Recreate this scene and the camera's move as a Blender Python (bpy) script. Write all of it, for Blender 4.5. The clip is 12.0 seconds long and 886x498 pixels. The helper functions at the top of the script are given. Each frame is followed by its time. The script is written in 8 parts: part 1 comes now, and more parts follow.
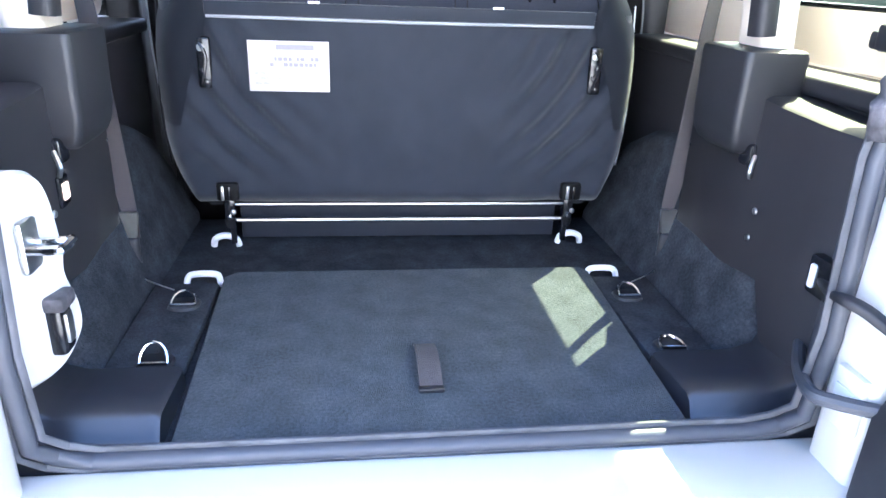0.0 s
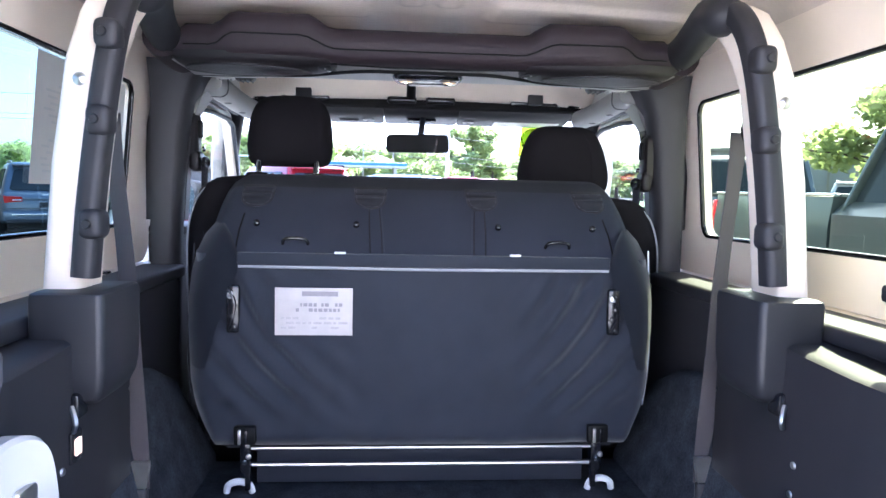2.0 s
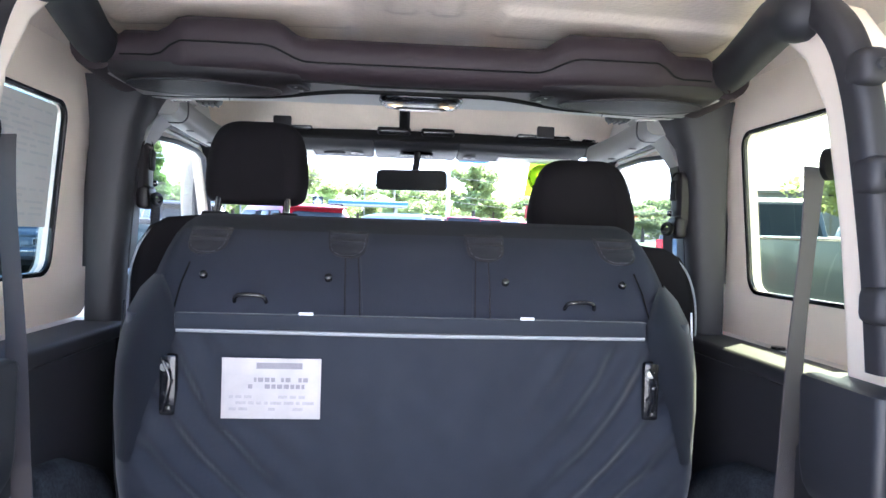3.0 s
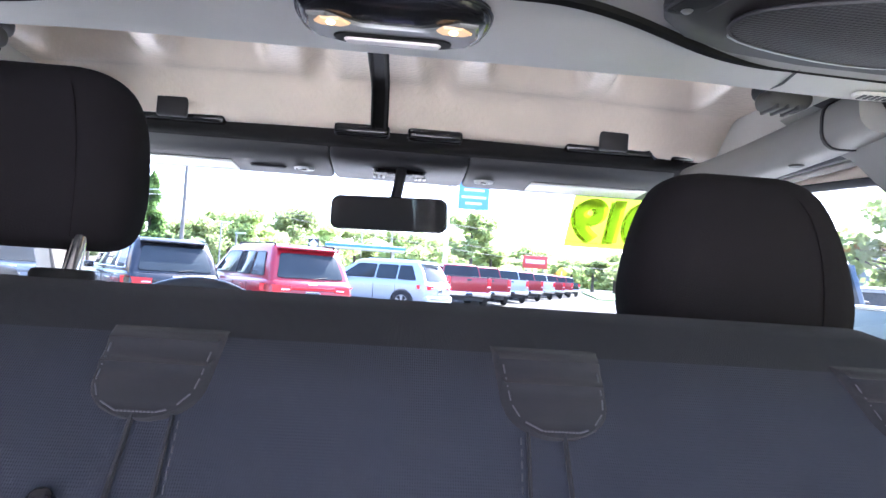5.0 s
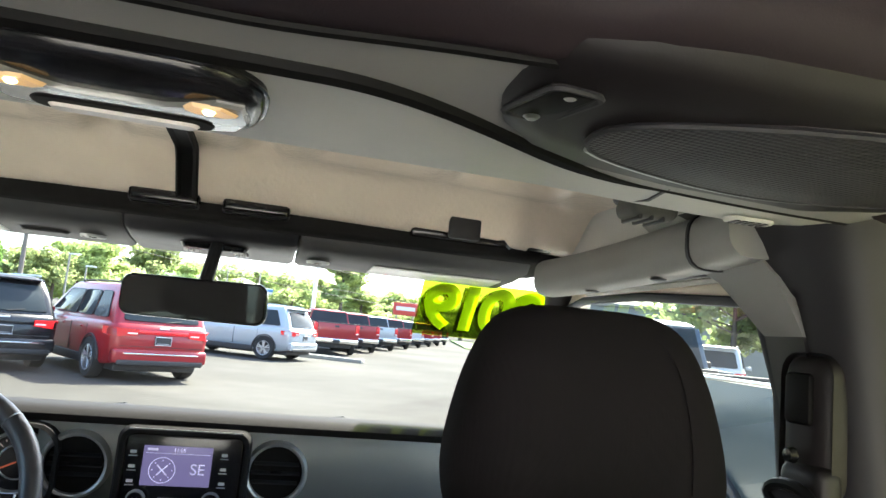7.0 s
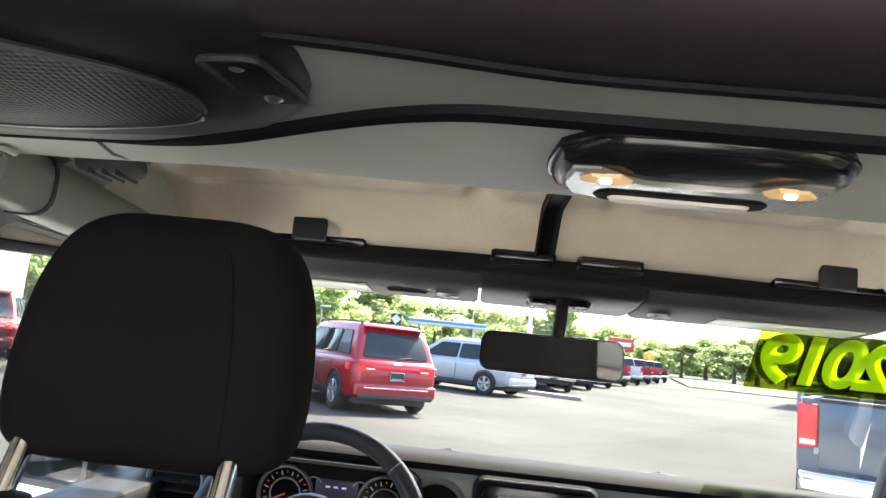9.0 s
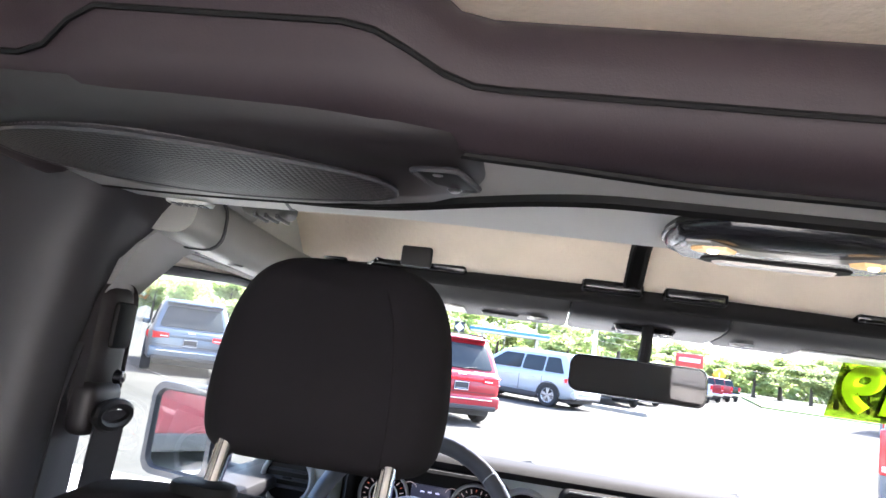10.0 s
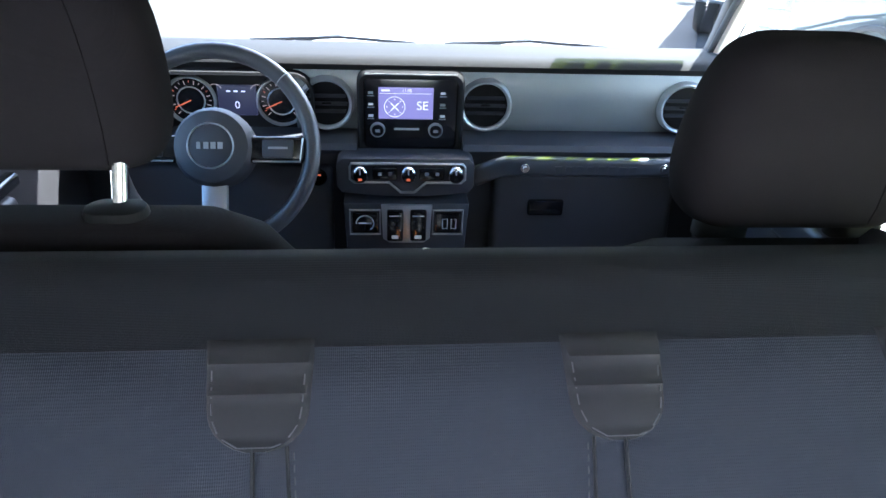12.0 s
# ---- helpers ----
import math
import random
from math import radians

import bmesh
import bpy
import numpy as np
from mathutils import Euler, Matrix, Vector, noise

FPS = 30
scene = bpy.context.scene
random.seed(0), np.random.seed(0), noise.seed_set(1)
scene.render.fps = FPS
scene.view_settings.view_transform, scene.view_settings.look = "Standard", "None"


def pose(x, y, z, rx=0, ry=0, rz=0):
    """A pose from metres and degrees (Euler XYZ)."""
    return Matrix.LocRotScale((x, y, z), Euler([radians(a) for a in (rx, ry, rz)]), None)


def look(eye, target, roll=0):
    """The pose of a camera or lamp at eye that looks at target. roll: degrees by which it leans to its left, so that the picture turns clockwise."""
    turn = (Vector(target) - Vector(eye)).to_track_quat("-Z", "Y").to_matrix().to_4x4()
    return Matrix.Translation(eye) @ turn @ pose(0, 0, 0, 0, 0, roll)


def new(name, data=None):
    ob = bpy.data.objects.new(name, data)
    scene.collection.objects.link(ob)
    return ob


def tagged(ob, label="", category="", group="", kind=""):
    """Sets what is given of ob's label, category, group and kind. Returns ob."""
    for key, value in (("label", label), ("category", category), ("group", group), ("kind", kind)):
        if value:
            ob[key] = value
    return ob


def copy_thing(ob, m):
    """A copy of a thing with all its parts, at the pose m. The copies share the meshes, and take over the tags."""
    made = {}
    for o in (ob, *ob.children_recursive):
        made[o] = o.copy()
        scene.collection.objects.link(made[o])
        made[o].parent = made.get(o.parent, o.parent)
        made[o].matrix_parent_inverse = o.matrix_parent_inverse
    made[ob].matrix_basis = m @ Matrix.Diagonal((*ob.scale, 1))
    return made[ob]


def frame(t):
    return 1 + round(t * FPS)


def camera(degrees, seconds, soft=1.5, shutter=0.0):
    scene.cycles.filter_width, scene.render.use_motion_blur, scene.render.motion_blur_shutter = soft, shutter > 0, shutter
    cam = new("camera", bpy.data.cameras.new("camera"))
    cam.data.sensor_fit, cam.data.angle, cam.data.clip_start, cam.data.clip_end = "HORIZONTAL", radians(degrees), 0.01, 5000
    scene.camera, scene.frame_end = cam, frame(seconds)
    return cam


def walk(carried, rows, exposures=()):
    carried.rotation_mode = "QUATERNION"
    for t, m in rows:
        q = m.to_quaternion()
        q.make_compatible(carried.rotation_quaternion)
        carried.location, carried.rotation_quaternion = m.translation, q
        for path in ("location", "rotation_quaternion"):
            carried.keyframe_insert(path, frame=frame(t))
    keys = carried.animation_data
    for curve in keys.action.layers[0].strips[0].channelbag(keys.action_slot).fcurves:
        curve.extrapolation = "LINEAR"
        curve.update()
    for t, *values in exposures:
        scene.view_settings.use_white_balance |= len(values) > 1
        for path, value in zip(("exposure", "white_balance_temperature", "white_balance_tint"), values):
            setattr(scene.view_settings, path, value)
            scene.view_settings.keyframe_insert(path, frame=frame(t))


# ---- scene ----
cam = camera(65.6, 12.0)
PATH = [
    (0, (-0.092, -0.044, 1.304), (0.134, 1.795, 0.551), 2.3),
    (0.5, (-0.133, -0.167, 1.336), (0.088, 1.74, 0.777), 2.1),
    (1, (-0.1, -0.22, 1.359), (0.095, 1.722, 0.924), 1.5),
    (1.5, (-0.062, -0.161, 1.361), (0.076, 1.817, 1.097), 1.1),
    (2, (-0.069, -0.03, 1.357), (0.064, 1.96, 1.208), 1.3),
    (2.5, (-0.081, 0.107, 1.375), (0.072, 2.099, 1.283), 1.8),
    (3, (-0.037, 0.281, 1.372), (0.092, 2.277, 1.337), 1.8),
    (3.2, (-0.019, 0.37, 1.393), (0.076, 2.367, 1.352), 1.8),
    (4.8, (0.023, 1.083, 1.413), (0.131, 3.078, 1.498), 3.6),
    (5.1, (0.018, 1.182, 1.429), (0.164, 3.173, 1.536), 3.8),
    (5.5, (0.025, 1.277, 1.463), (0.223, 3.262, 1.603), 4.4),
    (6, (0.03, 1.329, 1.491), (0.34, 3.296, 1.68), 4.5),
    (6.5, (0.083, 1.331, 1.502), (0.512, 3.27, 1.737), 4.9),
    (6.7, (0.107, 1.323, 1.524), (0.595, 3.245, 1.785), 5.6),
    (8.3, (-0.005, 1.331, 1.521), (0.212, 3.306, 1.747), 4.5),
    (8.5, (-0.04, 1.342, 1.533), (0.081, 3.322, 1.783), 4.8),
    (9, (-0.124, 1.349, 1.535), (-0.245, 3.323, 1.835), 5.9),
    (9.5, (-0.196, 1.288, 1.534), (-0.491, 3.237, 1.874), 7.2),
    (10, (-0.173, 1.237, 1.547), (-0.481, 3.19, 1.847), 8.0),
    (10.5, (-0.103, 1.261, 1.566), (-0.197, 3.258, 1.638), 5.0),
    (11, (-0.055, 1.263, 1.602), (0.093, 3.225, 1.243), 2.6),
    (11.5, (-0.042, 1.237, 1.648), (0.147, 3.111, 0.975), 2.4),
    (12, (-0.04, 1.228, 1.695), (0.117, 2.968, 0.722), 2.4),
]
EXPOSURES = [(0.0, 3.78, 5300, 14), (0.5, 3.62, 5350, 16), (1.5, 3.10, 5150, 22), (3.0, 3.25, 5350, 17), (5.0, 3.45, 5400, 22), (5.5, 3.13, 5800, 15), (6.1, 2.83, 6050, 9), (6.5, 2.78, 6350, 7), (8.5, 2.72, 6350, 10), (9.0, 2.72, 6400, 11), (9.5, 3.0, 6100, 14), (10.0, 3.48, 5950, 18), (10.5, 3.5, 6000, 17), (11.0, 3.58, 5900, 13), (11.5, 3.5, 5600, 9), (12.0, 3.75, 5300, 9)]
walk(cam, [(t, look(eye, target, roll)) for t, eye, target, roll in PATH],
     exposures=EXPOSURES)

# ---- world and sun ----
SUN_TURN, SUN_UP = 43.0, 50.0          # degrees right of straight ahead, above the horizon
world = bpy.data.worlds.new("sky_world")
scene.world = world
world.use_nodes = True
wt = world.node_tree
wt.nodes.clear()
sky = wt.nodes.new("ShaderNodeTexSky")
sky.sky_type = "NISHITA"
sky.sun_disc = False
sky.sun_elevation = radians(SUN_UP)
sky.sun_rotation = radians(SUN_TURN)
sky.dust_density = 2.5
sky.ozone_density = 1.0
bg = wt.nodes.new("ShaderNodeBackground")
bg.inputs["Strength"].default_value = 0.15
wout = wt.nodes.new("ShaderNodeOutputWorld")
wt.links.new(sky.outputs["Color"], bg.inputs["Color"])
wt.links.new(bg.outputs["Background"], wout.inputs["Surface"])

sun_data = bpy.data.lights.new("sun", "SUN")
sun_data.energy = 4.4
sun_data.angle = radians(0.5)
sun_data.color = (1.0, 0.94, 0.78)
sun = new("sun", sun_data)
sun_way = Vector((math.sin(radians(SUN_TURN)) * math.cos(radians(SUN_UP)),
                  math.cos(radians(SUN_TURN)) * math.cos(radians(SUN_UP)), math.sin(radians(SUN_UP))))
sun.matrix_world = look(sun_way * 50, (0, 0, 0))


# ---- materials ----
def mat(name, color, rough=0.6, metal=0.0, var=0.15, scale=30.0, bump=0.1, bump_scale=300.0, dist=0.0006,
        spec=0.5, coat=0.0, stain=0.0, stain_scale=3.0, object_random=0.0, sheen=0.0):
    m = bpy.data.materials.new(name)
    m.use_nodes = True
    nt = m.node_tree
    b = nt.nodes["Principled BSDF"]
    b.inputs["Roughness"].default_value = rough
    b.inputs["Metallic"].default_value = metal
    b.inputs["Specular IOR Level"].default_value = spec
    b.inputs["Coat Weight"].default_value = coat
    b.inputs["Coat Roughness"].default_value = 0.06
    b.inputs["Sheen Weight"].default_value = sheen
    tc = nt.nodes.new("ShaderNodeTexCoord")
    n1 = nt.nodes.new("ShaderNodeTexNoise")
    n1.inputs["Scale"].default_value = scale
    n1.inputs["Detail"].default_value = 6
    nt.links.new(tc.outputs["Object"], n1.inputs["Vector"])
    ramp = nt.nodes.new("ShaderNodeMix")
    ramp.data_type = "RGBA"
    lo = tuple(c * (1 - var) for c in color) + (1,)
    hi = tuple(min(1, c * (1 + var)) for c in color) + (1,)
    ramp.inputs[6].default_value, ramp.inputs[7].default_value = lo, hi
    nt.links.new(n1.outputs["Fac"], ramp.inputs[0])
    col = ramp.outputs[2]
    if stain > 0:
        n3 = nt.nodes.new("ShaderNodeTexNoise")
        n3.inputs["Scale"].default_value = stain_scale
        n3.inputs["Detail"].default_value = 4
        nt.links.new(tc.outputs["Object"], n3.inputs["Vector"])
        mul = nt.nodes.new("ShaderNodeMapRange")
        mul.inputs["From Min"].default_value, mul.inputs["From Max"].default_value = 0.35, 0.7
        mul.inputs["To Min"].default_value, mul.inputs["To Max"].default_value = 1 - stain, 1 + stain * 0.5
        nt.links.new(n3.outputs["Fac"], mul.inputs["Value"])
        mx = nt.nodes.new("ShaderNodeVectorMath")
        mx.operation = "SCALE"
        nt.links.new(col, mx.inputs[0])
        nt.links.new(mul.outputs["Result"], mx.inputs["Scale"])
        col = mx.outputs[0]
    if object_random > 0:
        oi = nt.nodes.new("ShaderNodeObjectInfo")
        mr = nt.nodes.new("ShaderNodeMapRange")
        mr.inputs["To Min"].default_value, mr.inputs["To Max"].default_value = 1 - object_random, 1 + object_random
        nt.links.new(oi.outputs["Random"], mr.inputs["Value"])
        mx = nt.nodes.new("ShaderNodeVectorMath")
        mx.operation = "SCALE"
        nt.links.new(col, mx.inputs[0])
        nt.links.new(mr.outputs["Result"], mx.inputs["Scale"])
        col = mx.outputs[0]
    nt.links.new(col, b.inputs["Base Color"])
    if bump > 0:
        n2 = nt.nodes.new("ShaderNodeTexNoise")
        n2.inputs["Scale"].default_value = bump_scale
        n2.inputs["Detail"].default_value = 3
        nt.links.new(tc.outputs["Object"], n2.inputs["Vector"])
        bp = nt.nodes.new("ShaderNodeBump")
        bp.inputs["Strength"].default_value = bump
        bp.inputs["Distance"].default_value = dist
        nt.links.new(n2.outputs["Fac"], bp.inputs["Height"])
        nt.links.new(bp.outputs["Normal"], b.inputs["Normal"])
    return m


def weave(name, color, scale=900.0, bump=0.35, rough=0.95, sheen=0.06, spec=0.2):
    """Woven cloth: a fine two-way wave relief with a slow change of tone."""
    m = mat(name, color, rough, var=0.18, scale=6, bump=0, sheen=sheen, spec=spec)
    nt = m.node_tree
    b = nt.nodes["Principled BSDF"]
    tc = nt.nodes.new("ShaderNodeTexCoord")
    waves = []
    for direction in ("X", "Z"):
        w = nt.nodes.new("ShaderNodeTexWave")
        w.bands_direction = direction
        w.inputs["Scale"].default_value = scale
        w.inputs["Distortion"].default_value = 1.5
        nt.links.new(tc.outputs["Object"], w.inputs["Vector"])
        waves.append(w)
    add = nt.nodes.new("ShaderNodeMath")
    nt.links.new(waves[0].outputs["Fac"], add.inputs[0])
    nt.links.new(waves[1].outputs["Fac"], add.inputs[1])
    bp = nt.nodes.new("ShaderNodeBump")
    bp.inputs["Strength"].default_value = bump
    bp.inputs["Distance"].default_value = 0.0008
    nt.links.new(add.outputs[0], bp.inputs["Height"])
    nt.links.new(bp.outputs["Normal"], b.inputs["Normal"])
    return m


def glow(name, color, strength, base=None):
    m = mat(name, base or color, 0.3, var=0.02, bump=0)
    b = m.node_tree.nodes["Principled BSDF"]
    b.inputs["Emission Color"].default_value = (*color, 1)
    b.inputs["Emission Strength"].default_value = strength
    return m


def pane(name, tint=(1, 1, 1), gloss=0.05):
    m = bpy.data.materials.new(name)
    m.use_nodes = True
    nt = m.node_tree
    nt.nodes.clear()
    out = nt.nodes.new("ShaderNodeOutputMaterial")
    tr = nt.nodes.new("ShaderNodeBsdfTransparent")
    tr.inputs["Color"].default_value = (*tint, 1)
    gl = nt.nodes.new("ShaderNodeBsdfGlossy")
    gl.inputs["Roughness"].default_value = 0.02
    fr = nt.nodes.new("ShaderNodeFresnel")
    fr.inputs["IOR"].default_value = 1.45
    lim = nt.nodes.new("ShaderNodeMath")
    lim.operation = "MULTIPLY"
    lim.inputs[1].default_value = gloss * 20
    nt.links.new(fr.outputs["Fac"], lim.inputs[0])
    mx = nt.nodes.new("ShaderNodeMixShader")
    nt.links.new(lim.outputs[0], mx.inputs["Fac"])
    nt.links.new(tr.outputs["BSDF"], mx.inputs[1])
    nt.links.new(gl.outputs["BSDF"], mx.inputs[2])
    nt.links.new(mx.outputs["Shader"], out.inputs["Surface"])
    return m


def perforated(name, color, pitch=0.0058):
    """Black plastic with a dense pattern of small round holes."""
    m = mat(name, color, 0.5, var=0.1, scale=10, bump=0)
    nt = m.node_tree
    b = nt.nodes["Principled BSDF"]
    tc = nt.nodes.new("ShaderNodeTexCoord")
    v = nt.nodes.new("ShaderNodeTexVoronoi")
    v.inputs["Scale"].default_value = 1 / pitch
    v.inputs["Randomness"].default_value = 0.0
    nt.links.new(tc.outputs["Object"], v.inputs["Vector"])
    bp = nt.nodes.new("ShaderNodeBump")
    bp.inputs["Strength"].default_value = 0.9
    bp.inputs["Distance"].default_value = 0.002
    nt.links.new(v.outputs["Distance"], bp.inputs["Height"])
    bp.invert = True
    nt.links.new(bp.outputs["Normal"], b.inputs["Normal"])
    hole = nt.nodes.new("ShaderNodeMapRange")
    hole.inputs["From Min"].default_value, hole.inputs["From Max"].default_value = 0.28, 0.36
    hole.inputs["To Min"].default_value, hole.inputs["To Max"].default_value = 0.06, 1.0
    nt.links.new(v.outputs["Distance"], hole.inputs["Value"])
    mx = nt.nodes.new("ShaderNodeVectorMath")
    mx.operation = "SCALE"
    nt.links.new(b.inputs["Base Color"].links[0].from_socket, mx.inputs[0])
    nt.links.new(hole.outputs["Result"], mx.inputs["Scale"])
    nt.links.new(mx.outputs[0], b.inputs["Base Color"])
    return m


CLOTH = weave("seat_cloth", (0.026, 0.028, 0.036), 520, 0.25)
FRONT_CLOTH = weave("front_seat_cloth", (0.0098, 0.0085, 0.0098), 420, 0.35, 0.95, 0.0, 0.1)
FLAP = weave("flap_cloth", (0.017, 0.017, 0.021), 800, 0.3)
CLOTH_BACK = weave("seat_back_cloth", (0.046, 0.051, 0.070), 210, 0.22)
COVER = mat("seat_cover_nonwoven", (0.0112, 0.0142, 0.0232), 0.8, var=0.25, scale=14, bump=0.25, bump_scale=500, spec=0.35, sheen=0.2)
CARPET = mat("charcoal_carpet", (0.070, 0.079, 0.088), 1.0, var=0.75, scale=210, bump=1.0, bump_scale=420, dist=0.004, spec=0.1, stain=0.22, stain_scale=22, sheen=0.05)
CARPET_SIDE = mat("side_carpet", (0.044, 0.048, 0.056), 1.0, var=0.7, scale=190, bump=1.0, bump_scale=400, dist=0.003, spec=0.1, stain=0.38, stain_scale=20)
PLASTIC = mat("black_grained_plastic", (0.018, 0.018, 0.021), 0.48, var=0.12, scale=8, bump=0.3, bump_scale=700, dist=0.0004)
PLASTIC_SOFT = mat("dark_soft_trim", (0.019, 0.018, 0.021), 0.58, var=0.12, scale=5, bump=0.25, bump_scale=900, dist=0.0003)
BAR_CLOTH = mat("sound_bar_vinyl", (0.0215, 0.0145, 0.0175), 0.62, var=0.15, scale=9, bump=0.3, bump_scale=700, dist=0.0004, spec=0.3)
GLOSS_BLACK = mat("gloss_black", (0.012, 0.012, 0.014), 0.16, var=0.05, bump=0.02)
BAR_GREY = mat("dark_grey_bar_shroud", (0.25, 0.245, 0.24), 0.55, var=0.1, scale=10, bump=0.2, bump_scale=900, dist=0.0003)
GREY_TRIM = mat("grey_headliner_plastic", (0.49, 0.485, 0.465), 0.50, var=0.08, scale=12, bump=0.2, bump_scale=900, dist=0.0003)
RAIL_GREY = mat("roof_rail_grey_plastic", (0.24, 0.237, 0.228), 0.5, var=0.1, scale=12, bump=0.2, bump_scale=900, dist=0.0003)
CREAM = mat("hardtop_inner_coat", (0.81, 0.71, 0.61), 0.22, var=0.06, scale=18, bump=0.5, bump_scale=120, dist=0.0022, stain=0.08, stain_scale=5)
WHITE = mat("white_car_paint", (0.57, 0.55, 0.51), 0.28, var=0.03, scale=3, bump=0.02, coat=0.6)
WHITE_IN = mat("white_inner_paint", (0.86, 0.755, 0.64), 0.38, var=0.05, scale=10, bump=0.08, bump_scale=500, coat=0.2)
RUBBER = mat("door_seal_rubber", (0.048, 0.051, 0.062), 0.55, var=0.2, scale=25, bump=0.15, bump_scale=400)
BELT = weave("belt_webbing", (0.078, 0.068, 0.070), 900, 0.5, 0.7)
CHROME = mat("chrome", (0.75, 0.76, 0.78), 0.12, metal=1.0, var=0.04, bump=0.0)
STEEL = mat("zinc_steel", (0.55, 0.55, 0.54), 0.32, metal=1.0, var=0.15, scale=60, bump=0.1)
RUST = mat("dusty_hinge_metal", (0.088, 0.082, 0.090), 0.75, var=0.6, scale=70, bump=0.8, bump_scale=120, dist=0.002, stain=0.75, stain_scale=30)
SILVER = mat("silver_trim_paint", (0.42, 0.43, 0.44), 0.35, metal=0.6, var=0.04, bump=0.02)
DASH_GREY = mat("satin_grey_dash_panel", (0.195, 0.212, 0.218), 0.42, metal=0.35, var=0.06, scale=10, bump=0.06)
DASH_BLACK = mat("dash_black_plastic", (0.040, 0.042, 0.050), 0.5, var=0.12, scale=8, bump=0.3, bump_scale=700, dist=0.0004)
DASH_SOFT = mat("dash_soft_plastic", (0.040, 0.041, 0.048), 0.6, var=0.12, scale=5, bump=0.25, bump_scale=900, dist=0.0003)
DASH_TOP = mat("dash_top_soft", (0.013, 0.0125, 0.013), 0.85, var=0.12, scale=20, bump=0.3, bump_scale=500, spec=0.15)
HOUSING_BLACK = mat("speaker_housing_black", (0.0105, 0.0085, 0.0095), 0.5, var=0.1, scale=8, bump=0.25, bump_scale=700, dist=0.0003, spec=0.35)
PILLAR_GREY = mat("pillar_grey_plastic", (0.12, 0.117, 0.116), 0.6, var=0.1, scale=8, bump=0.2, bump_scale=900, dist=0.0003)
SCUFF = mat("smooth_scuff_plastic", (0.019, 0.021, 0.027), 0.30, var=0.15, scale=12, bump=0.12, bump_scale=500, dist=0.0004)
LEATHER = mat("console_lid_vinyl", (0.048, 0.050, 0.056), 0.38, var=0.12, scale=12, bump=0.25, bump_scale=350, dist=0.0006)
PAPER = mat("label_paper", (0.43, 0.405, 0.40), 0.75, var=0.06, scale=40, bump=0.1, bump_scale=80, stain=0.08, stain_scale=20)
INK = mat("label_ink", (0.23, 0.22, 0.235), 0.8, var=0.2, scale=300, bump=0)
PALE_INK = mat("pale_marking", (0.62, 0.63, 0.65), 0.6, var=0.05, bump=0)
PIPING = mat("grey_piping", (0.26, 0.27, 0.29), 0.55, var=0.1, scale=80, bump=0.1)
MIRROR = mat("mirror_glass", (0.48, 0.56, 0.64), 0.015, metal=1.0, var=0.01, bump=0)
DIM_MIRROR = mat("dimming_mirror_glass", (0.05, 0.05, 0.052), 0.03, metal=0.45, var=0.01, bump=0)
WHITE_PLASTIC = mat("white_plastic", (0.75, 0.75, 0.74), 0.4, var=0.05, bump=0.03)
VISOR_LENS = mat("visor_lens", (0.80, 0.80, 0.77), 0.3, var=0.03, bump=0.05)
ELBOW = mat("dark_grey_bar_cover", (0.024, 0.024, 0.026), 0.5, spec=0.25, var=0.1, scale=12, bump=0.2, bump_scale=800, dist=0.0003)
GLASS = pane("clear_window_glass", (0.80, 0.86, 0.84), 0.010)
SHIELD = pane("windscreen_glass", (0.95, 0.98, 0.97), 0.012)
# the yellow in this tint is there to warm the sun patch on the carpet
TINTED = pane("quarter_glass", (0.56, 0.58, 0.36), 0.04)
# same glass on the left, darkened so the sky there looks dimmer
TINTED_LEFT = pane("left_glass_dim_sky", (0.25, 0.34, 0.34), 0.04)
GREY_VISOR = mat("visor_vinyl", (0.055, 0.056, 0.060), 0.6, var=0.1, scale=10, bump=0.2, bump_scale=700, dist=0.0004)
GRILLE = perforated("speaker_grille", (0.021, 0.018, 0.019), 0.0044)
BLACK_GAP = mat("deep_black_gap", (0.005, 0.0048, 0.005), 0.6, var=0.1, bump=0.1, spec=0.15)
BULB = glow("map_lamp_bulb", (1.0, 0.66, 0.28), 5)
AMBER = glow("map_lamp_lens", (1.0, 0.55, 0.20), 0.06, (0.42, 0.30, 0.16))
COURTESY = glow("courtesy_lens", (1.0, 0.70, 0.45), 0.35)
DIFFUSER = mat("dome_diffuser", (0.66, 0.62, 0.60), 0.25, var=0.05, bump=0.1, bump_scale=250)
SCREEN = glow("radio_screen", (0.22, 0.19, 0.40), 0.12, (0.02, 0.02, 0.03))
SCREEN_TEXT = glow("radio_screen_text", (0.75, 0.72, 0.95), 0.08)
CLUSTER = glow("cluster_screen", (0.10, 0.10, 0.20), 0.022, (0.02, 0.02, 0.03))
RED_GLOW = glow("dial_glow", (1.0, 0.20, 0.08), 0.045, (0.3, 0.06, 0.03))
WHITE_GLOW = glow("dial_marks", (0.9, 0.70, 0.64), 0.03, (0.35, 0.27, 0.25))
ORANGE_GLOW = glow("selector_glow", (1.0, 0.35, 0.08), 0.5)
NEON = mat("fluorescent_sticker", (0.82, 0.92, 0.03), 0.55, var=0.03, bump=0)
NEON.node_tree.nodes["Principled BSDF"].inputs["Subsurface Weight"].default_value = 0.0
STICKER_GREEN = pane("dark_green_sticker_film", (0.46, 0.53, 0.13), 0.02)
STICKER_RIM = pane("sticker_outline_film", (0.42, 0.48, 0.06), 0.01)
RED_PLASTIC = mat("red_plastic", (0.6, 0.03, 0.03), 0.35, var=0.05, bump=0)


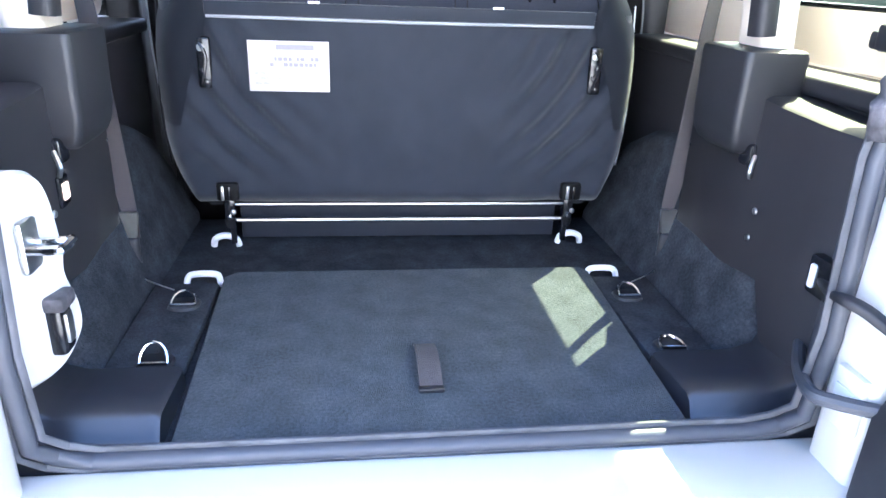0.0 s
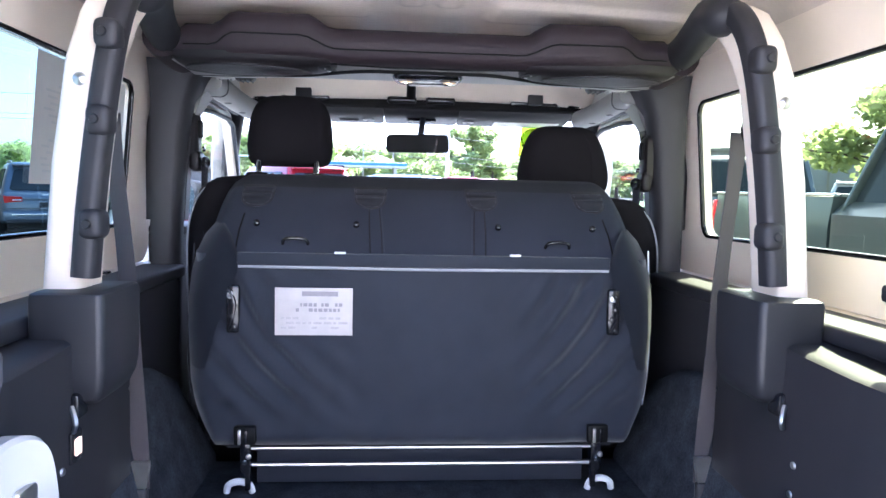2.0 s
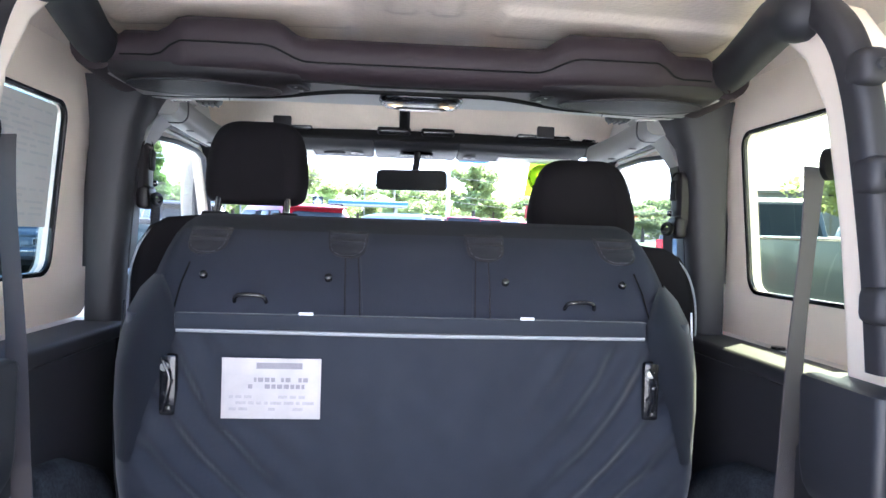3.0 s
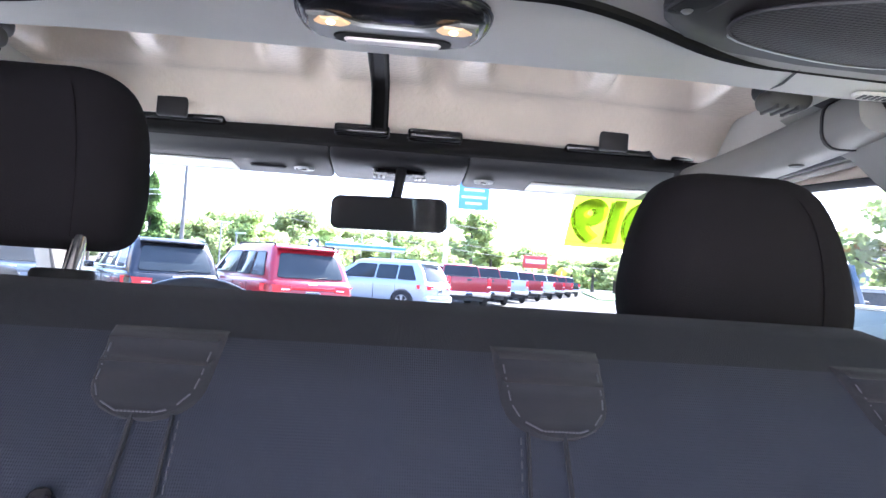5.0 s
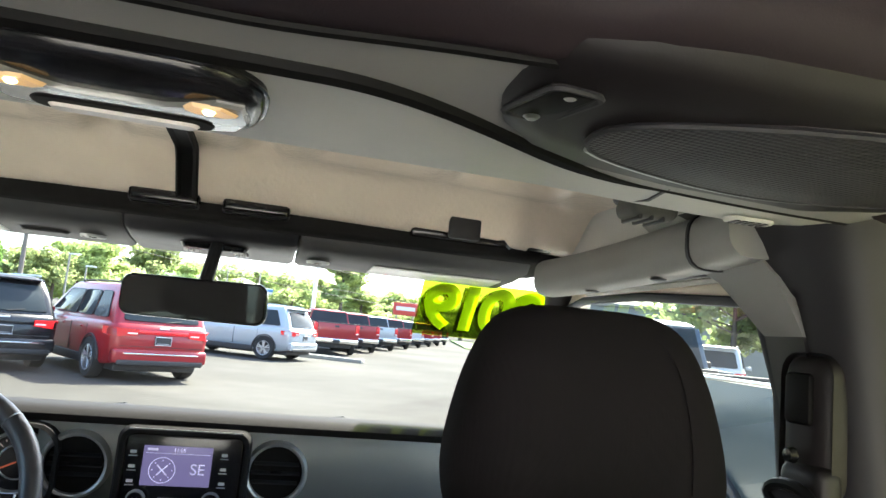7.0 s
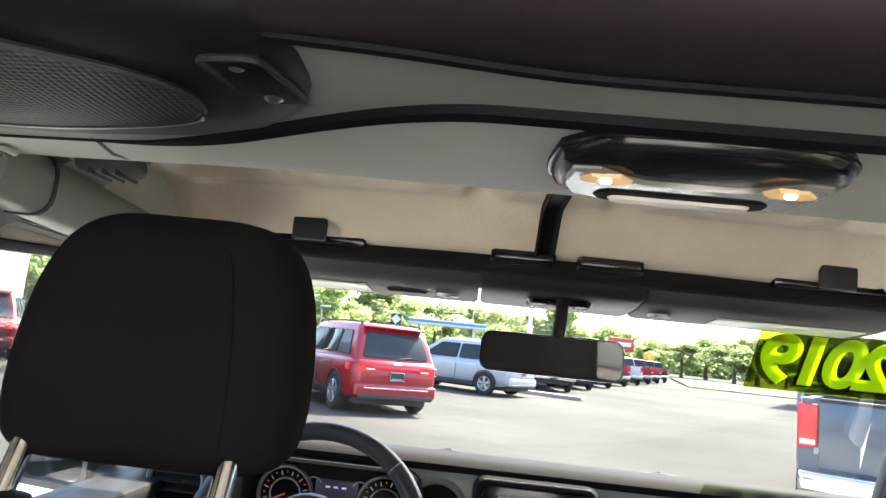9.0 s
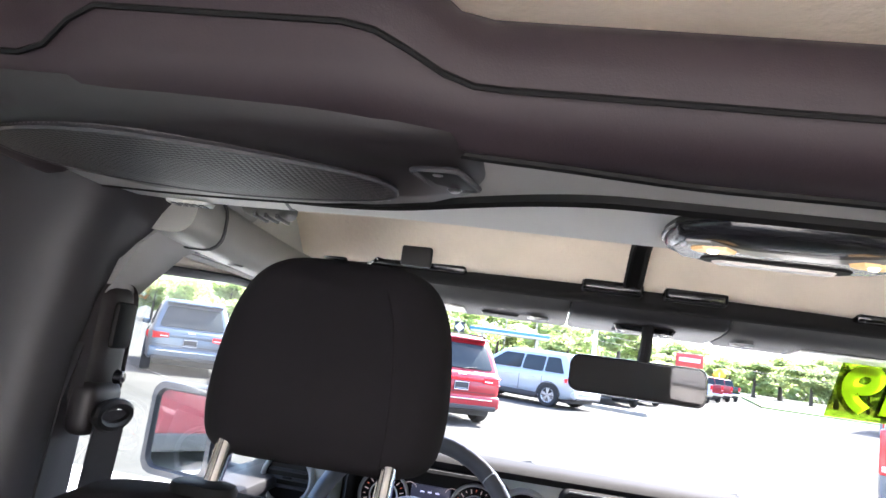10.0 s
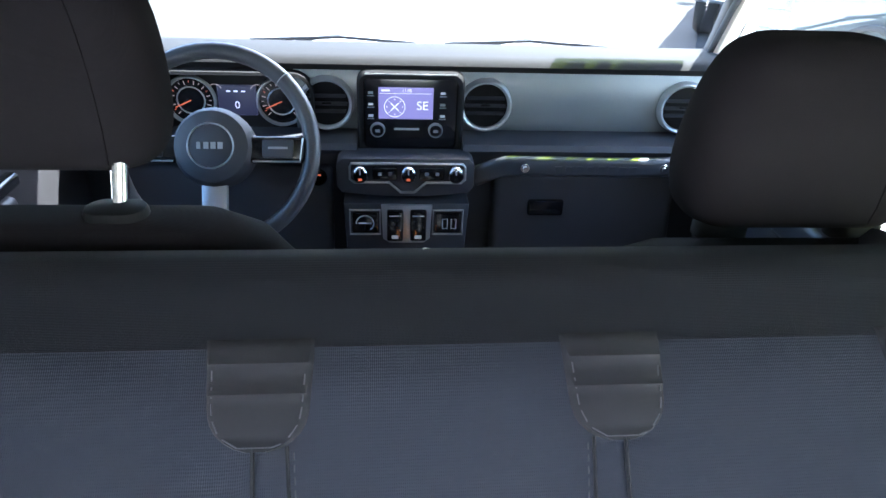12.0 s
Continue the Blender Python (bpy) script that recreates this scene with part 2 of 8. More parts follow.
def translucent(m, amount):
    """Sticker film lets daylight through from behind."""
    nt = m.node_tree
    b = nt.nodes["Principled BSDF"]
    out = nt.nodes["Material Output"]
    tl = nt.nodes.new("ShaderNodeBsdfTranslucent")
    src = b.inputs["Base Color"].links[0].from_socket
    nt.links.new(src, tl.inputs["Color"])
    mx = nt.nodes.new("ShaderNodeMixShader")
    mx.inputs["Fac"].default_value = amount
    nt.links.new(b.outputs["BSDF"], mx.inputs[1])
    nt.links.new(tl.outputs["BSDF"], mx.inputs[2])
    nt.links.new(mx.outputs["Shader"], out.inputs["Surface"])


translucent(NEON, 0.85)


# ---- mesh helpers ----
def finish(name, bm, material, angle=35, smooth=True):
    bmesh.ops.recalc_face_normals(bm, faces=bm.faces)
    me = bpy.data.meshes.new(name)
    bm.to_mesh(me)
    bm.free()
    if material:
        me.materials.append(material)
    if smooth:
        for p in me.polygons:
            p.use_smooth = True
        me.set_sharp_from_angle(angle=radians(angle))
    return me


BLOCK = [Matrix()]      # where the block of the vehicle under construction sits in the world
REAR_BLOCK = pose(0, 1.55, 0) @ pose(0, 0, 0, 0, 0, 0.8) @ pose(0, -1.55, 0) @ Matrix.Translation((0, 0.846, 1.47)) @ Matrix.Diagonal((1.03, 1.065, 1.06, 1)) @ Matrix.Translation((0, -0.846, -1.47))


def part(name, bm, material, parent=None, label="", at=None, angle=35):
    ob = new(name, finish(name, bm, material, angle))
    if parent is not None:
        ob.parent = parent
        if at is not None:
            ob.matrix_basis = at
    else:
        ob.matrix_basis = BLOCK[0] @ (at or Matrix())
    return tagged(ob, label)


def thing(name, label, category, at=None, group="", kind=""):
    ob = new(name)
    ob.empty_display_size = 0.05
    ob.matrix_basis = BLOCK[0] @ (at or Matrix())
    return tagged(ob, label, category, group, kind)


def solid(name, bm, material, label, category="", group="", kind="", at=None, angle=35):
    ob = part(name, bm, material, None, label, at, angle)
    return tagged(ob, "", category, group, kind)


def box(x0, y0, z0, x1, y1, z1, r=0.0, seg=2, bm=None):
    bm = bm or bmesh.new()
    g = bmesh.ops.create_cube(bm, size=1.0)
    vs = g["verts"]
    bmesh.ops.scale(bm, vec=(x1 - x0, y1 - y0, z1 - z0), verts=vs)
    bmesh.ops.translate(bm, vec=((x0 + x1) / 2, (y0 + y1) / 2, (z0 + z1) / 2), verts=vs)
    if r > 0:
        es = {e for v in vs for e in v.link_edges}
        bmesh.ops.bevel(bm, geom=list(es), offset=r, segments=seg, affect="EDGES", profile=0.5)
    return bm


def loft(rings, cap=True, closed=True, bm=None):
    bm = bm or bmesh.new()
    rows = [[bm.verts.new(p) for p in ring] for ring in rings]
    n = len(rows[0])
    for a, b in zip(rows, rows[1:]):
        for i in range(n if closed else n - 1):
            j = (i + 1) % n
            bm.faces.new((a[i], a[j], b[j], b[i]))
    if cap and closed:
        bm.faces.new(list(reversed(rows[0])))
        bm.faces.new(rows[-1])
    return bm


def rrect(w, h, r, n=5):
    """A rounded rectangle round the origin."""
    pts = []
    r = min(r, w / 2 - 1e-4, h / 2 - 1e-4)
    for cx, cy, a0 in ((w / 2 - r, h / 2 - r, 0), (-w / 2 + r, h / 2 - r, 90), (-w / 2 + r, -h / 2 + r, 180), (w / 2 - r, -h / 2 + r, 270)):
        for k in range(n + 1):
            a = radians(a0 + 90 * k / n)
            pts.append((cx + r * math.cos(a), cy + r * math.sin(a)))
    return pts


def spline(pts, steps=8):
    """A smooth curve through points."""
    pts = [Vector(p) for p in pts]
    out = []
    for i in range(len(pts) - 1):
        p0, p1, p2, p3 = pts[max(i - 1, 0)], pts[i], pts[i + 1], pts[min(i + 2, len(pts) - 1)]
        for k in range(steps):
            t = k / steps
            out.append(0.5 * ((2 * p1) + (p2 - p0) * t + (2 * p0 - 5 * p1 + 4 * p2 - p3) * t * t + (3 * p1 - p0 - 3 * p2 + p3) * t ** 3))
    out.append(pts[-1])
    return out


def sweep(path, profile, bm=None, closed=False, up=(0, 0, 1)):
    """A profile of (side, up) points carried along a path."""
    path = [Vector(p) for p in path]
    rings = []
    n = len(path)
    side = None
    for i, p in enumerate(path):
        a = path[i - 1] if (i or closed) else path[0]
        b = path[(i + 1) % n] if (i < n - 1 or closed) else path[-1]
        t = (b - a).normalized()
        if side is None:
            ref = Vector(up) if abs(t.dot(Vector(up))) < 0.95 else Vector((1, 0, 0))
            side = t.cross(ref).normalized()
        else:
            side = (side - t * side.dot(t)).normalized()
        u = side.cross(t)
        rings.append([p + side * s + u * v for s, v in profile])
    if closed:
        rings.append(rings[0])
    return loft(rings, cap=not closed, bm=bm)


def circle(r, n=10):
    return [(r * math.cos(2 * math.pi * k / n), r * math.sin(2 * math.pi * k / n)) for k in range(n)]


def tube(path, r, n=10, bm=None, closed=False):
    return sweep(path, circle(r, n), bm, closed)


def revolve(profile, n=24, bm=None, cap=False):
    """(radius, height) points turned round the z axis."""
    bm = bm or bmesh.new()
    rings = [[(r * math.cos(2 * math.pi * k / n), r * math.sin(2 * math.pi * k / n), z) for k in range(n)] for r, z in profile]
    return loft(rings, cap=cap, bm=bm)


def move(bm, m):
    bmesh.ops.transform(bm, matrix=m, verts=bm.verts)
    return bm


def prism(outline, depth, bevel=0.0, bm=None):
    """An outline in x and z, given depth along y from 0."""
    bm2 = loft([[(x, 0, z) for x, z in outline], [(x, depth, z) for x, z in outline]])
    if bevel:
        bmesh.ops.recalc_face_normals(bm2, faces=bm2.faces)
        es = [e for e in bm2.edges if len(e.link_faces) == 2 and e.calc_face_angle(0) > 0.5]
        bmesh.ops.bevel(bm2, geom=es, offset=bevel, segments=2, affect="EDGES", profile=0.5)
    return bm2


def strip(name, outline, y, depth, material, parent=None, label="", bevel=0.0):
    return part(name, move(prism(outline, depth, bevel), pose(0, y, 0)), material, parent, label)


def text_mesh(body, size, depth, name):
    """Letters as a mesh that lies in the x-y plane, centred."""
    c = bpy.data.curves.new(name, "FONT")
    c.body, c.size, c.extrude, c.align_x, c.align_y = body, size, depth, "CENTER", "CENTER"
    o = new(name, c)
    dg = bpy.context.evaluated_depsgraph_get()
    me = bpy.data.meshes.new_from_object(o.evaluated_get(dg))
    bpy.data.objects.remove(o)
    bpy.data.curves.remove(c)
    bm = bmesh.new()
    bm.from_mesh(me)
    bpy.data.meshes.remove(me)
    return bm


def mirror_x(bm):
    bmesh.ops.scale(bm, vec=(-1, 1, 1), verts=bm.verts)
    bmesh.ops.reverse_faces(bm, faces=bm.faces)
    return bm


FACE_REAR = pose(0, 0, 0, 90, 0, 0)      # lays an x-y drawing upright, facing the rear


# ---- ground and the vehicle's shell ----
SLOPE = 0.8       # degrees by which the lot rises ahead


def ground_z(y):
    return math.tan(radians(SLOPE)) * y


ASPHALT = mat("pale_worn_asphalt", (0.080, 0.077, 0.070), 0.95, var=0.22, scale=1.5, bump=0.3, bump_scale=40, dist=0.004, stain=0.30, stain_scale=0.12, spec=0.1)
bm = bmesh.new()
bmesh.ops.create_grid(bm, x_segments=8, y_segments=8, size=1500)
solid("ground", bm, ASPHALT, "pale worn asphalt of a dealer's parking lot", kind="structure", at=pose(0, 0, 0, SLOPE, 0, 0))

# cargo floor, rear sill and body
# pale slab added round the vehicle to throw sunlight up into the cabin
BOUNCE_APRON = mat("bounce_concrete", (0.55, 0.52, 0.47), 0.85, var=0.10, scale=2, bump=0.2, bump_scale=30, dist=0.003, stain=0.12, stain_scale=0.4)
solid("pavement", box(-11, -9, -0.1, 11, 7.2, 0.012), BOUNCE_APRON, "pale concrete apron added to bounce daylight into the cabin", kind="structure", at=pose(0, 0, 0, SLOPE, 0, 0))
solid("floor", box(-0.70, 1.69, 0.38, 0.70, 3.05, 0.44, 0.004), CARPET_SIDE, "dark carpeted front floor pan", kind="structure")
BLOCK[0] = REAR_BLOCK
solid("floor", box(-0.64, 0.70, 0.66, 0.64, 1.66, 0.722, 0.004), CARPET_SIDE, "dark carpeted cargo floor", kind="structure")
solid("floor", box(-0.66, 1.635, 0.44, 0.66, 1.66, 0.66), CARPET_SIDE, "dark carpeted floor step", kind="structure")
sill = thing("rear_sill", "white painted tailgate sill with black scuff trim", "sill", kind="structure")
part("body_sill", box(-0.74, 0.600, 0.655, 0.74, 0.731, 0.730, 0.010, 3), WHITE, sill, "white painted sill")
for s in (-1, 1):
    # scuff trim: falls from the side carpet to the sill
    x0, x1 = (0.372, 0.545)
    rings = []
    for y, z, r in ((0.736, 0.726, 0.0), (0.742, 0.735, 0.0), (0.762, 0.736, 0.0), (0.772, 0.742, 0.0), (0.784, 0.764, 0.0), (0.794, 0.770, 0.0), (0.85, 0.766, 0.0), (0.915, 0.760, 0), (0.918, 0.724, 0)):
        flare = 0.0 if y < 0.75 else 0.01
        ring = [(s * x0, y, 0.715), (s * x0, y, z - 0.006), (s * (x0 + 0.008), y, z), (s * (x1 - 0.05 + flare), y, z), (s * (x1 - 0.012 + flare), y, z + 0.012), (s * (x1 + flare), y, z + 0.035), (s * (x1 + flare), y, 0.715)]
        rings.append(ring)
    part("scuff_trim", loft(rings), SCUFF, sill, "black moulded plastic scuff trim", angle=50)
solid("bumper", box(-0.80, 0.36, 0.42, 0.80, 0.640, 0.652, 0.03, 4), PLASTIC, "black moulded plastic rear bumper", "bumper")

# rear opening frame
for s, side in ((-1, "left"), (1, "right")):
    frame_post = thing("door_frame", "white painted rear door frame post", "door frame", kind="structure")
    part("post", box(min(s * 0.51, s * 0.79), 0.625, 0.50, max(s * 0.51, s * 0.79), 0.705, 1.20, 0.012, 3), WHITE, frame_post)
    part("inner_return", box(min(s * 0.545, s * 0.62), 0.70, 0.74, max(s * 0.545, s * 0.62), 0.80, 1.19, 0.012, 3), DASH_BLACK, frame_post, "black inner post trim")
    part("upper_post", box(min(s * 0.535, s * 0.80), 0.60, 1.20, max(s * 0.535, s * 0.80), 0.72, 1.82, 0.02, 3), WHITE, frame_post, "white hardtop corner")
    part("hinge_pad", box(min(s * 0.505, s * 0.575), 0.616, 1.185, max(s * 0.505, s * 0.575), 0.705, 1.222, 0.012, 3), RUBBER, frame_post, "dusty rubber corner pad")
    hp = [(s * 0.484, 0.692, 1.158), (s * 0.477, 0.692, 1.188), (s * 0.484, 0.692, 1.217), (s * 0.515, 0.688, 1.232)]
    lump = tube(spline(hp, 10), 0.0145, 14)
    for v in lump.verts:
        v.co += Vector((0.006 * noise.noise(v.co * 60), 0.006 * noise.noise(v.co * 55 + Vector((9, 0, 0))), 0.006 * noise.noise(v.co * 50 + Vector((0, 7, 0)))))
    part("corner_seal", lump, RUST, frame_post, "rust-stained dusty seal corner", angle=60)
    part("corner_clip", box(min(s * 0.470, s * 0.495), 0.672, 1.190, max(s * 0.470, s * 0.495), 0.694, 1.210, 0.004), RUBBER, frame_post)
# rubber seal round the opening
LIP = mat("dusty_seal_lip", (0.066, 0.068, 0.078), 0.65, var=0.35, scale=40, bump=0.3, bump_scale=200, stain=0.3, stain_scale=12)
seal_path = []
for a, b in (((-0.505, 0.745), (0.505, 0.745)),):
    pts = [(-0.44, 0.735), (0.44, 0.735), (0.485, 0.742), (0.505, 0.775), (0.503, 0.90), (0.492, 1.13), (0.505, 1.21), (0.525, 1.27), (0.527, 1.45), (0.515, 1.66), (0.47, 1.74), (0.40, 1.765),
           (-0.40, 1.765), (-0.47, 1.74), (-0.515, 1.66), (-0.527, 1.45), (-0.525, 1.27), (-0.505, 1.21), (-0.492, 1.13), (-0.503, 0.90), (-0.505, 0.775), (-0.485, 0.742)]
    seal_path = [Vector((x, 0.702 + 0.034 * max(0.0, min(1.0, (0.80 - z) / 0.055)), z + (0.004 if z < 0.75 else 0))) for x, z in pts]
dense = []
for i in range(len(seal_path)):
    p, q = seal_path[i], seal_path[(i + 1) % len(seal_path)]
    k = max(1, int((q - p).length / 0.05))
    dense += [p.lerp(q, j / k) for j in range(k)]
seal = thing("weatherstrip", "dark grey rubber weatherstrip round the rear opening", "seal")
part("bulb_seal", sweep(dense, rrect(0.020, 0.024, 0.009, 3), closed=True, up=(0, 1, 0)), RUBBER, seal, "soft rubber bulb")
mid_z = 1.25
part("inner_lip", sweep([Vector((p.x * 0.972, p.y + 0.006, mid_z + (p.z - mid_z) * 0.976)) for p in dense], rrect(0.010, 0.007, 0.003, 2), closed=True, up=(0, 1, 0)), LIP, seal, "thin paler inner lip")
part("outer_lip", sweep([Vector((p.x * 1.026, p.y - 0.004, mid_z + (p.z - mid_z) * 1.022)) for p in dense], rrect(0.009, 0.008, 0.003, 2), closed=True, up=(0, 1, 0)), LIP, seal, "thin outer lip")
# side walls of the tub, with the hardtop panels and glass above
def side_wall(s, name):
    w = thing(name, "side of the cabin: dark lower trim, white hardtop panel and quarter window", kind="structure", category="wall")
    X = lambda a, b: (min(s * a, s * b), max(s * a, s * b))
    a, b = X(0.635, 0.78)
    part("body_side", box(a, 0.705, 0.45, b, 1.90, 1.155, 0.01), PLASTIC_SOFT, w, "dark lower side trim")
    # white ledge under the glass and frame round it
    a, b = X(0.66, 0.80)
    part("ledge", box(a, 0.72, 1.157, b, 1.90, 1.176, 0.004), WHITE_IN, w, "white painted ledge")
    a, b = X(0.612, 0.722)
    part("trim_cap", box(a, 0.735, 1.150, b, 1.80, 1.181, 0.009, 3), PLASTIC_SOFT, w, "dark trim cap beside the ledge")
    # glass opening y 0.80..1.76, z 1.28..1.625, leaning slightly inwards at the top
    lean = lambda z: 0.755 - (z - 1.18) * 0.09
    outer = [(0.60, 1.176), (1.92, 1.176), (1.92, 1.76), (0.60, 1.76)]
    ymid, zmid = 1.262, 1.449
    hole = [(ymid + u, zmid + v) for u, v in rrect(0.945, 0.338, 0.032, 5)]
    bmw = bmesh.new()
    n = len(hole)
    def ring_outer(k):
        u, v = hole[k][0] - ymid, hole[k][1] - zmid
        uu, vv = u / 0.4725 * 0.66, v / 0.169 * 0.29
        return (ymid + 0.003 + uu, zmid + 0.019 + vv)
    front, back = [], []
    for k in range(n):
        hy, hz = hole[k]
        oy, oz = ring_outer(k)
        front.append([bmw.verts.new((s * lean(oz), oy, oz)), bmw.verts.new((s * lean(hz), hy, hz)), bmw.verts.new((s * (lean(hz) + 0.03), hy, hz)), bmw.verts.new((s * (lean(oz) + 0.03), oy, oz))])
    for k in range(n):
        p, q = front[k], front[(k + 1) % n]
        for i in range(4):
            j = (i + 1) % 4
            bmw.faces.new((p[i], q[i], q[j], p[j]))
    part("hardtop_side", bmw, WHITE_IN, w, "white hardtop side panel round the quarter glass", angle=40)
    path = [(s * (lean(z) + 0.004), y, z) for y, z in hole]
    part("glass_seal", sweep(path, rrect(0.010, 0.012, 0.004, 2), closed=True, up=(1, 0, 0)), GLOSS_BLACK, w, "black glass edging")
    bmg = bmesh.new()
    bmg.faces.new([bmg.verts.new((s * (lean(z) + 0.022), y, z)) for y, z in hole])
    part("quarter_glass", bmg, TINTED if s > 0 else TINTED_LEFT, w, "quarter glass tinted to suit the light on its side")
    # cream corner between side and roof
    rings = []
    for y in (0.60, 1.0, 1.5, 1.93):
        rings.append([(s * 0.724, y, 1.64), (s * 0.716, y, 1.70), (s * 0.700, y, 1.74), (s * 0.66, y, 1.776), (s * 0.66, y, 1.81), (s * 0.78, y, 1.81), (s * 0.78, y, 1.64)])
    part("roof_corner", loft(rings), CREAM, w, "cream inner hardtop corner")
    # lower rear plastic panel and its small fixings
    low = [(0.735, 0.75), (0.90, 0.775), (0.945, 0.865), (1.10, 0.845), (1.225, 0.825), (1.245, 0.86), (1.245, 1.10), (1.20, 1.15), (1.02, 1.15), (0.97, 1.145), (0.86, 1.14), (0.735, 1.14)]
    part("rear_trim", loft([[(s * 0.64, y, z) for y, z in low], [(s * 0.556, y, z) for y, z in low], [(s * 0.546, 1.0 + (y - 1.0) * 0.965, 0.98 + (z - 0.98) * 0.965) for y, z in low]]), PLASTIC_SOFT, w, "black rear trim panel", angle=50)
    a, b = X(0.61, 0.64)
    part("front_trim", box(a, 1.10, 0.74, b, 1.74, 1.155, 0.012), PLASTIC_SOFT, w, "dark front trim panel")
    # carpeted wheel well
    rings = []
    for y, k in ((0.925, 0.0), (0.95, 0.3), (1.0, 0.62), (1.10, 0.88), (1.22, 1.0), (1.36, 1.0), (1.50, 0.92), (1.60, 0.75), (1.66, 0.55)):
        top = 0.74 + 0.27 * k
        ring = [(s * 0.50, y, 0.715), (s * (0.497 + 0.01 * k), y, 0.735 + 0.01 * k), (s * (0.525 + 0.015 * k), y, 0.74 + 0.10 * k), (s * (0.55 + 0.012 * k), y, 0.74 + 0.20 * k), (s * (0.578), y, top - 0.012 * k),
                (s * 0.60, y, top), (s * 0.66, y, top + 0.004), (s * 0.66, y, 0.715)]
        rings.append(ring)
    part("wheel_well", loft(rings), CARPET_SIDE, w, "carpeted wheel well hump", angle=60)
    for yy, zz in ((0.985, 0.972), (0.99, 0.925)):
        part("screw", move(revolve([(0.0001, 0.003), (0.005, 0.003), (0.006, 0)], 10), pose(s * 0.546, yy, zz, 0, -90 * s, 0)), STEEL, w)
    return w


wall_left = side_wall(-1, "wall_left")
wall_right = side_wall(1, "wall_right")

# dealer's paper sheet on the left quarter glass, its print showing through
SHEET = mat("window_sheet_paper", (0.66, 0.61, 0.57), 0.8, var=0.05, scale=30, bump=0.05)
SHEET_INK = mat("window_sheet_print", (0.58, 0.545, 0.52), 0.8, var=0.1, scale=200, bump=0)
translucent(SHEET, 0.45)
ws = thing("window_sheet", "large printed paper sheet on the quarter glass, print unreadable", "window sticker")
glass_in = lambda z, d: -(0.755 - (z - 1.18) * 0.09 + d)


def sheet_patch(y0, z0, y1, z1, d, t):
    return loft([[(glass_in(z, d + e), y, z) for y, z in ((y0, z0), (y1, z0), (y1, z1), (y0, z1))] for e in (0, t)])


paper = part("paper", sheet_patch(1.318, 1.372, 1.728, 1.612, 0.016, 0.0006), SHEET, ws)
rows_rnd = random.Random(21)
for k in range(18):
    z = 1.592 - 0.0115 * k
    y = 1.71
    while y > 1.37:
        ln = rows_rnd.uniform(0.02, 0.07)
        if rows_rnd.random() > 0.35:
            part("print_bar", sheet_patch(max(y - ln, 1.35), z - 0.0022, y, z + 0.0022, 0.0150, 0.0004), SHEET_INK, paper)
        y -= ln + 0.012

# rear hardtop ceiling with its long ribs, and the two front roof panels
def relief(x0, x1, y0, y1, nx, ny, height, bm=None):
    bm = bm or bmesh.new()
    rows = []
    for j in range(ny + 1):
        y = y0 + (y1 - y0) * j / ny
        rows.append([bm.verts.new((x0 + (x1 - x0) * i / nx, y, height(x0 + (x1 - x0) * i / nx, y))) for i in range(nx + 1)])
    for a, b in zip(rows, rows[1:]):
        for i in range(nx):
            bm.faces.new((a[i], a[i + 1], b[i + 1], b[i]))
    return bm


def step(v, a, b):
    t = min(1, max(0, (v - a) / (b - a)))
    return t * t * (3 - 2 * t)


def pad(v, lo, hi, soft):
    return step(v, lo, lo + soft) * (1 - step(v, hi - soft, hi))


def rear_roof(x, y):
    z = 1.795 - 0.02 * (x / 0.7) ** 2
    z -= 0.012 * (pad(x, -0.075, -0.012, 0.012) + pad(x, 0.012, 0.075, 0.012)) * pad(y, 0.5, 1.62, 0.05)
    z -= 0.010 * (pad(x, -0.62, -0.14, 0.02) + pad(x, 0.14, 0.62, 0.02)) * pad(y, 1.53, 1.72, 0.03)
    return z


solid("ceiling", relief(-0.72, 0.72, 0.60, 1.94, 120, 90, rear_roof), CREAM, "cream textured inner side of the hardtop", kind="structure", angle=60)
solid("ceiling", box(-0.82, 0.58, 1.82, 0.82, 2.50, 1.85, 0.01), WHITE, "white outer roof shell", kind="structure")


BLOCK[0] = Matrix()


def front_roof(x, y):
    z = 1.766 - 0.012 * (abs(x) / 0.6) ** 2 - 0.066 * step(y, 2.34, 2.45)
    ax, slant = abs(x + 0.03), 0.10 * (y - 2.15)
    for lo, hi, deep, end in ((0.050, 0.120, 0.020, 2.40), (0.165, 0.335, 0.052, 2.33), (0.365, 0.545, 0.052, 2.33)):
        z += deep * pad(ax, lo + slant, hi + slant, 0.030) * step(y, 1.90, 1.94) * (1 - step(y, end - 0.11, end))
    return z


solid("ceiling", relief(-0.66, 0.66, 1.90, 2.50, 150, 70, front_roof), CREAM, "cream front roof panels with pressed ribs", kind="structure", angle=60)
seam_rings = []
for k in range(45):
    y = 1.90 + 0.55 * k / 44
    zb = front_roof(-0.03, y) - 0.007
    seam_rings.append([(-0.046, y, zb + 0.03), (-0.046, y, zb + 0.001), (-0.043, y, zb - 0.003), (-0.038, y, zb + 0.002), (-0.022, y, zb + 0.002), (-0.017, y, zb - 0.003), (-0.014, y, zb + 0.001), (-0.014, y, zb + 0.03)])
solid("roof_seam", loft(seam_rings), BLACK_GAP, "black centre seam between the roof panels", "roof seam")
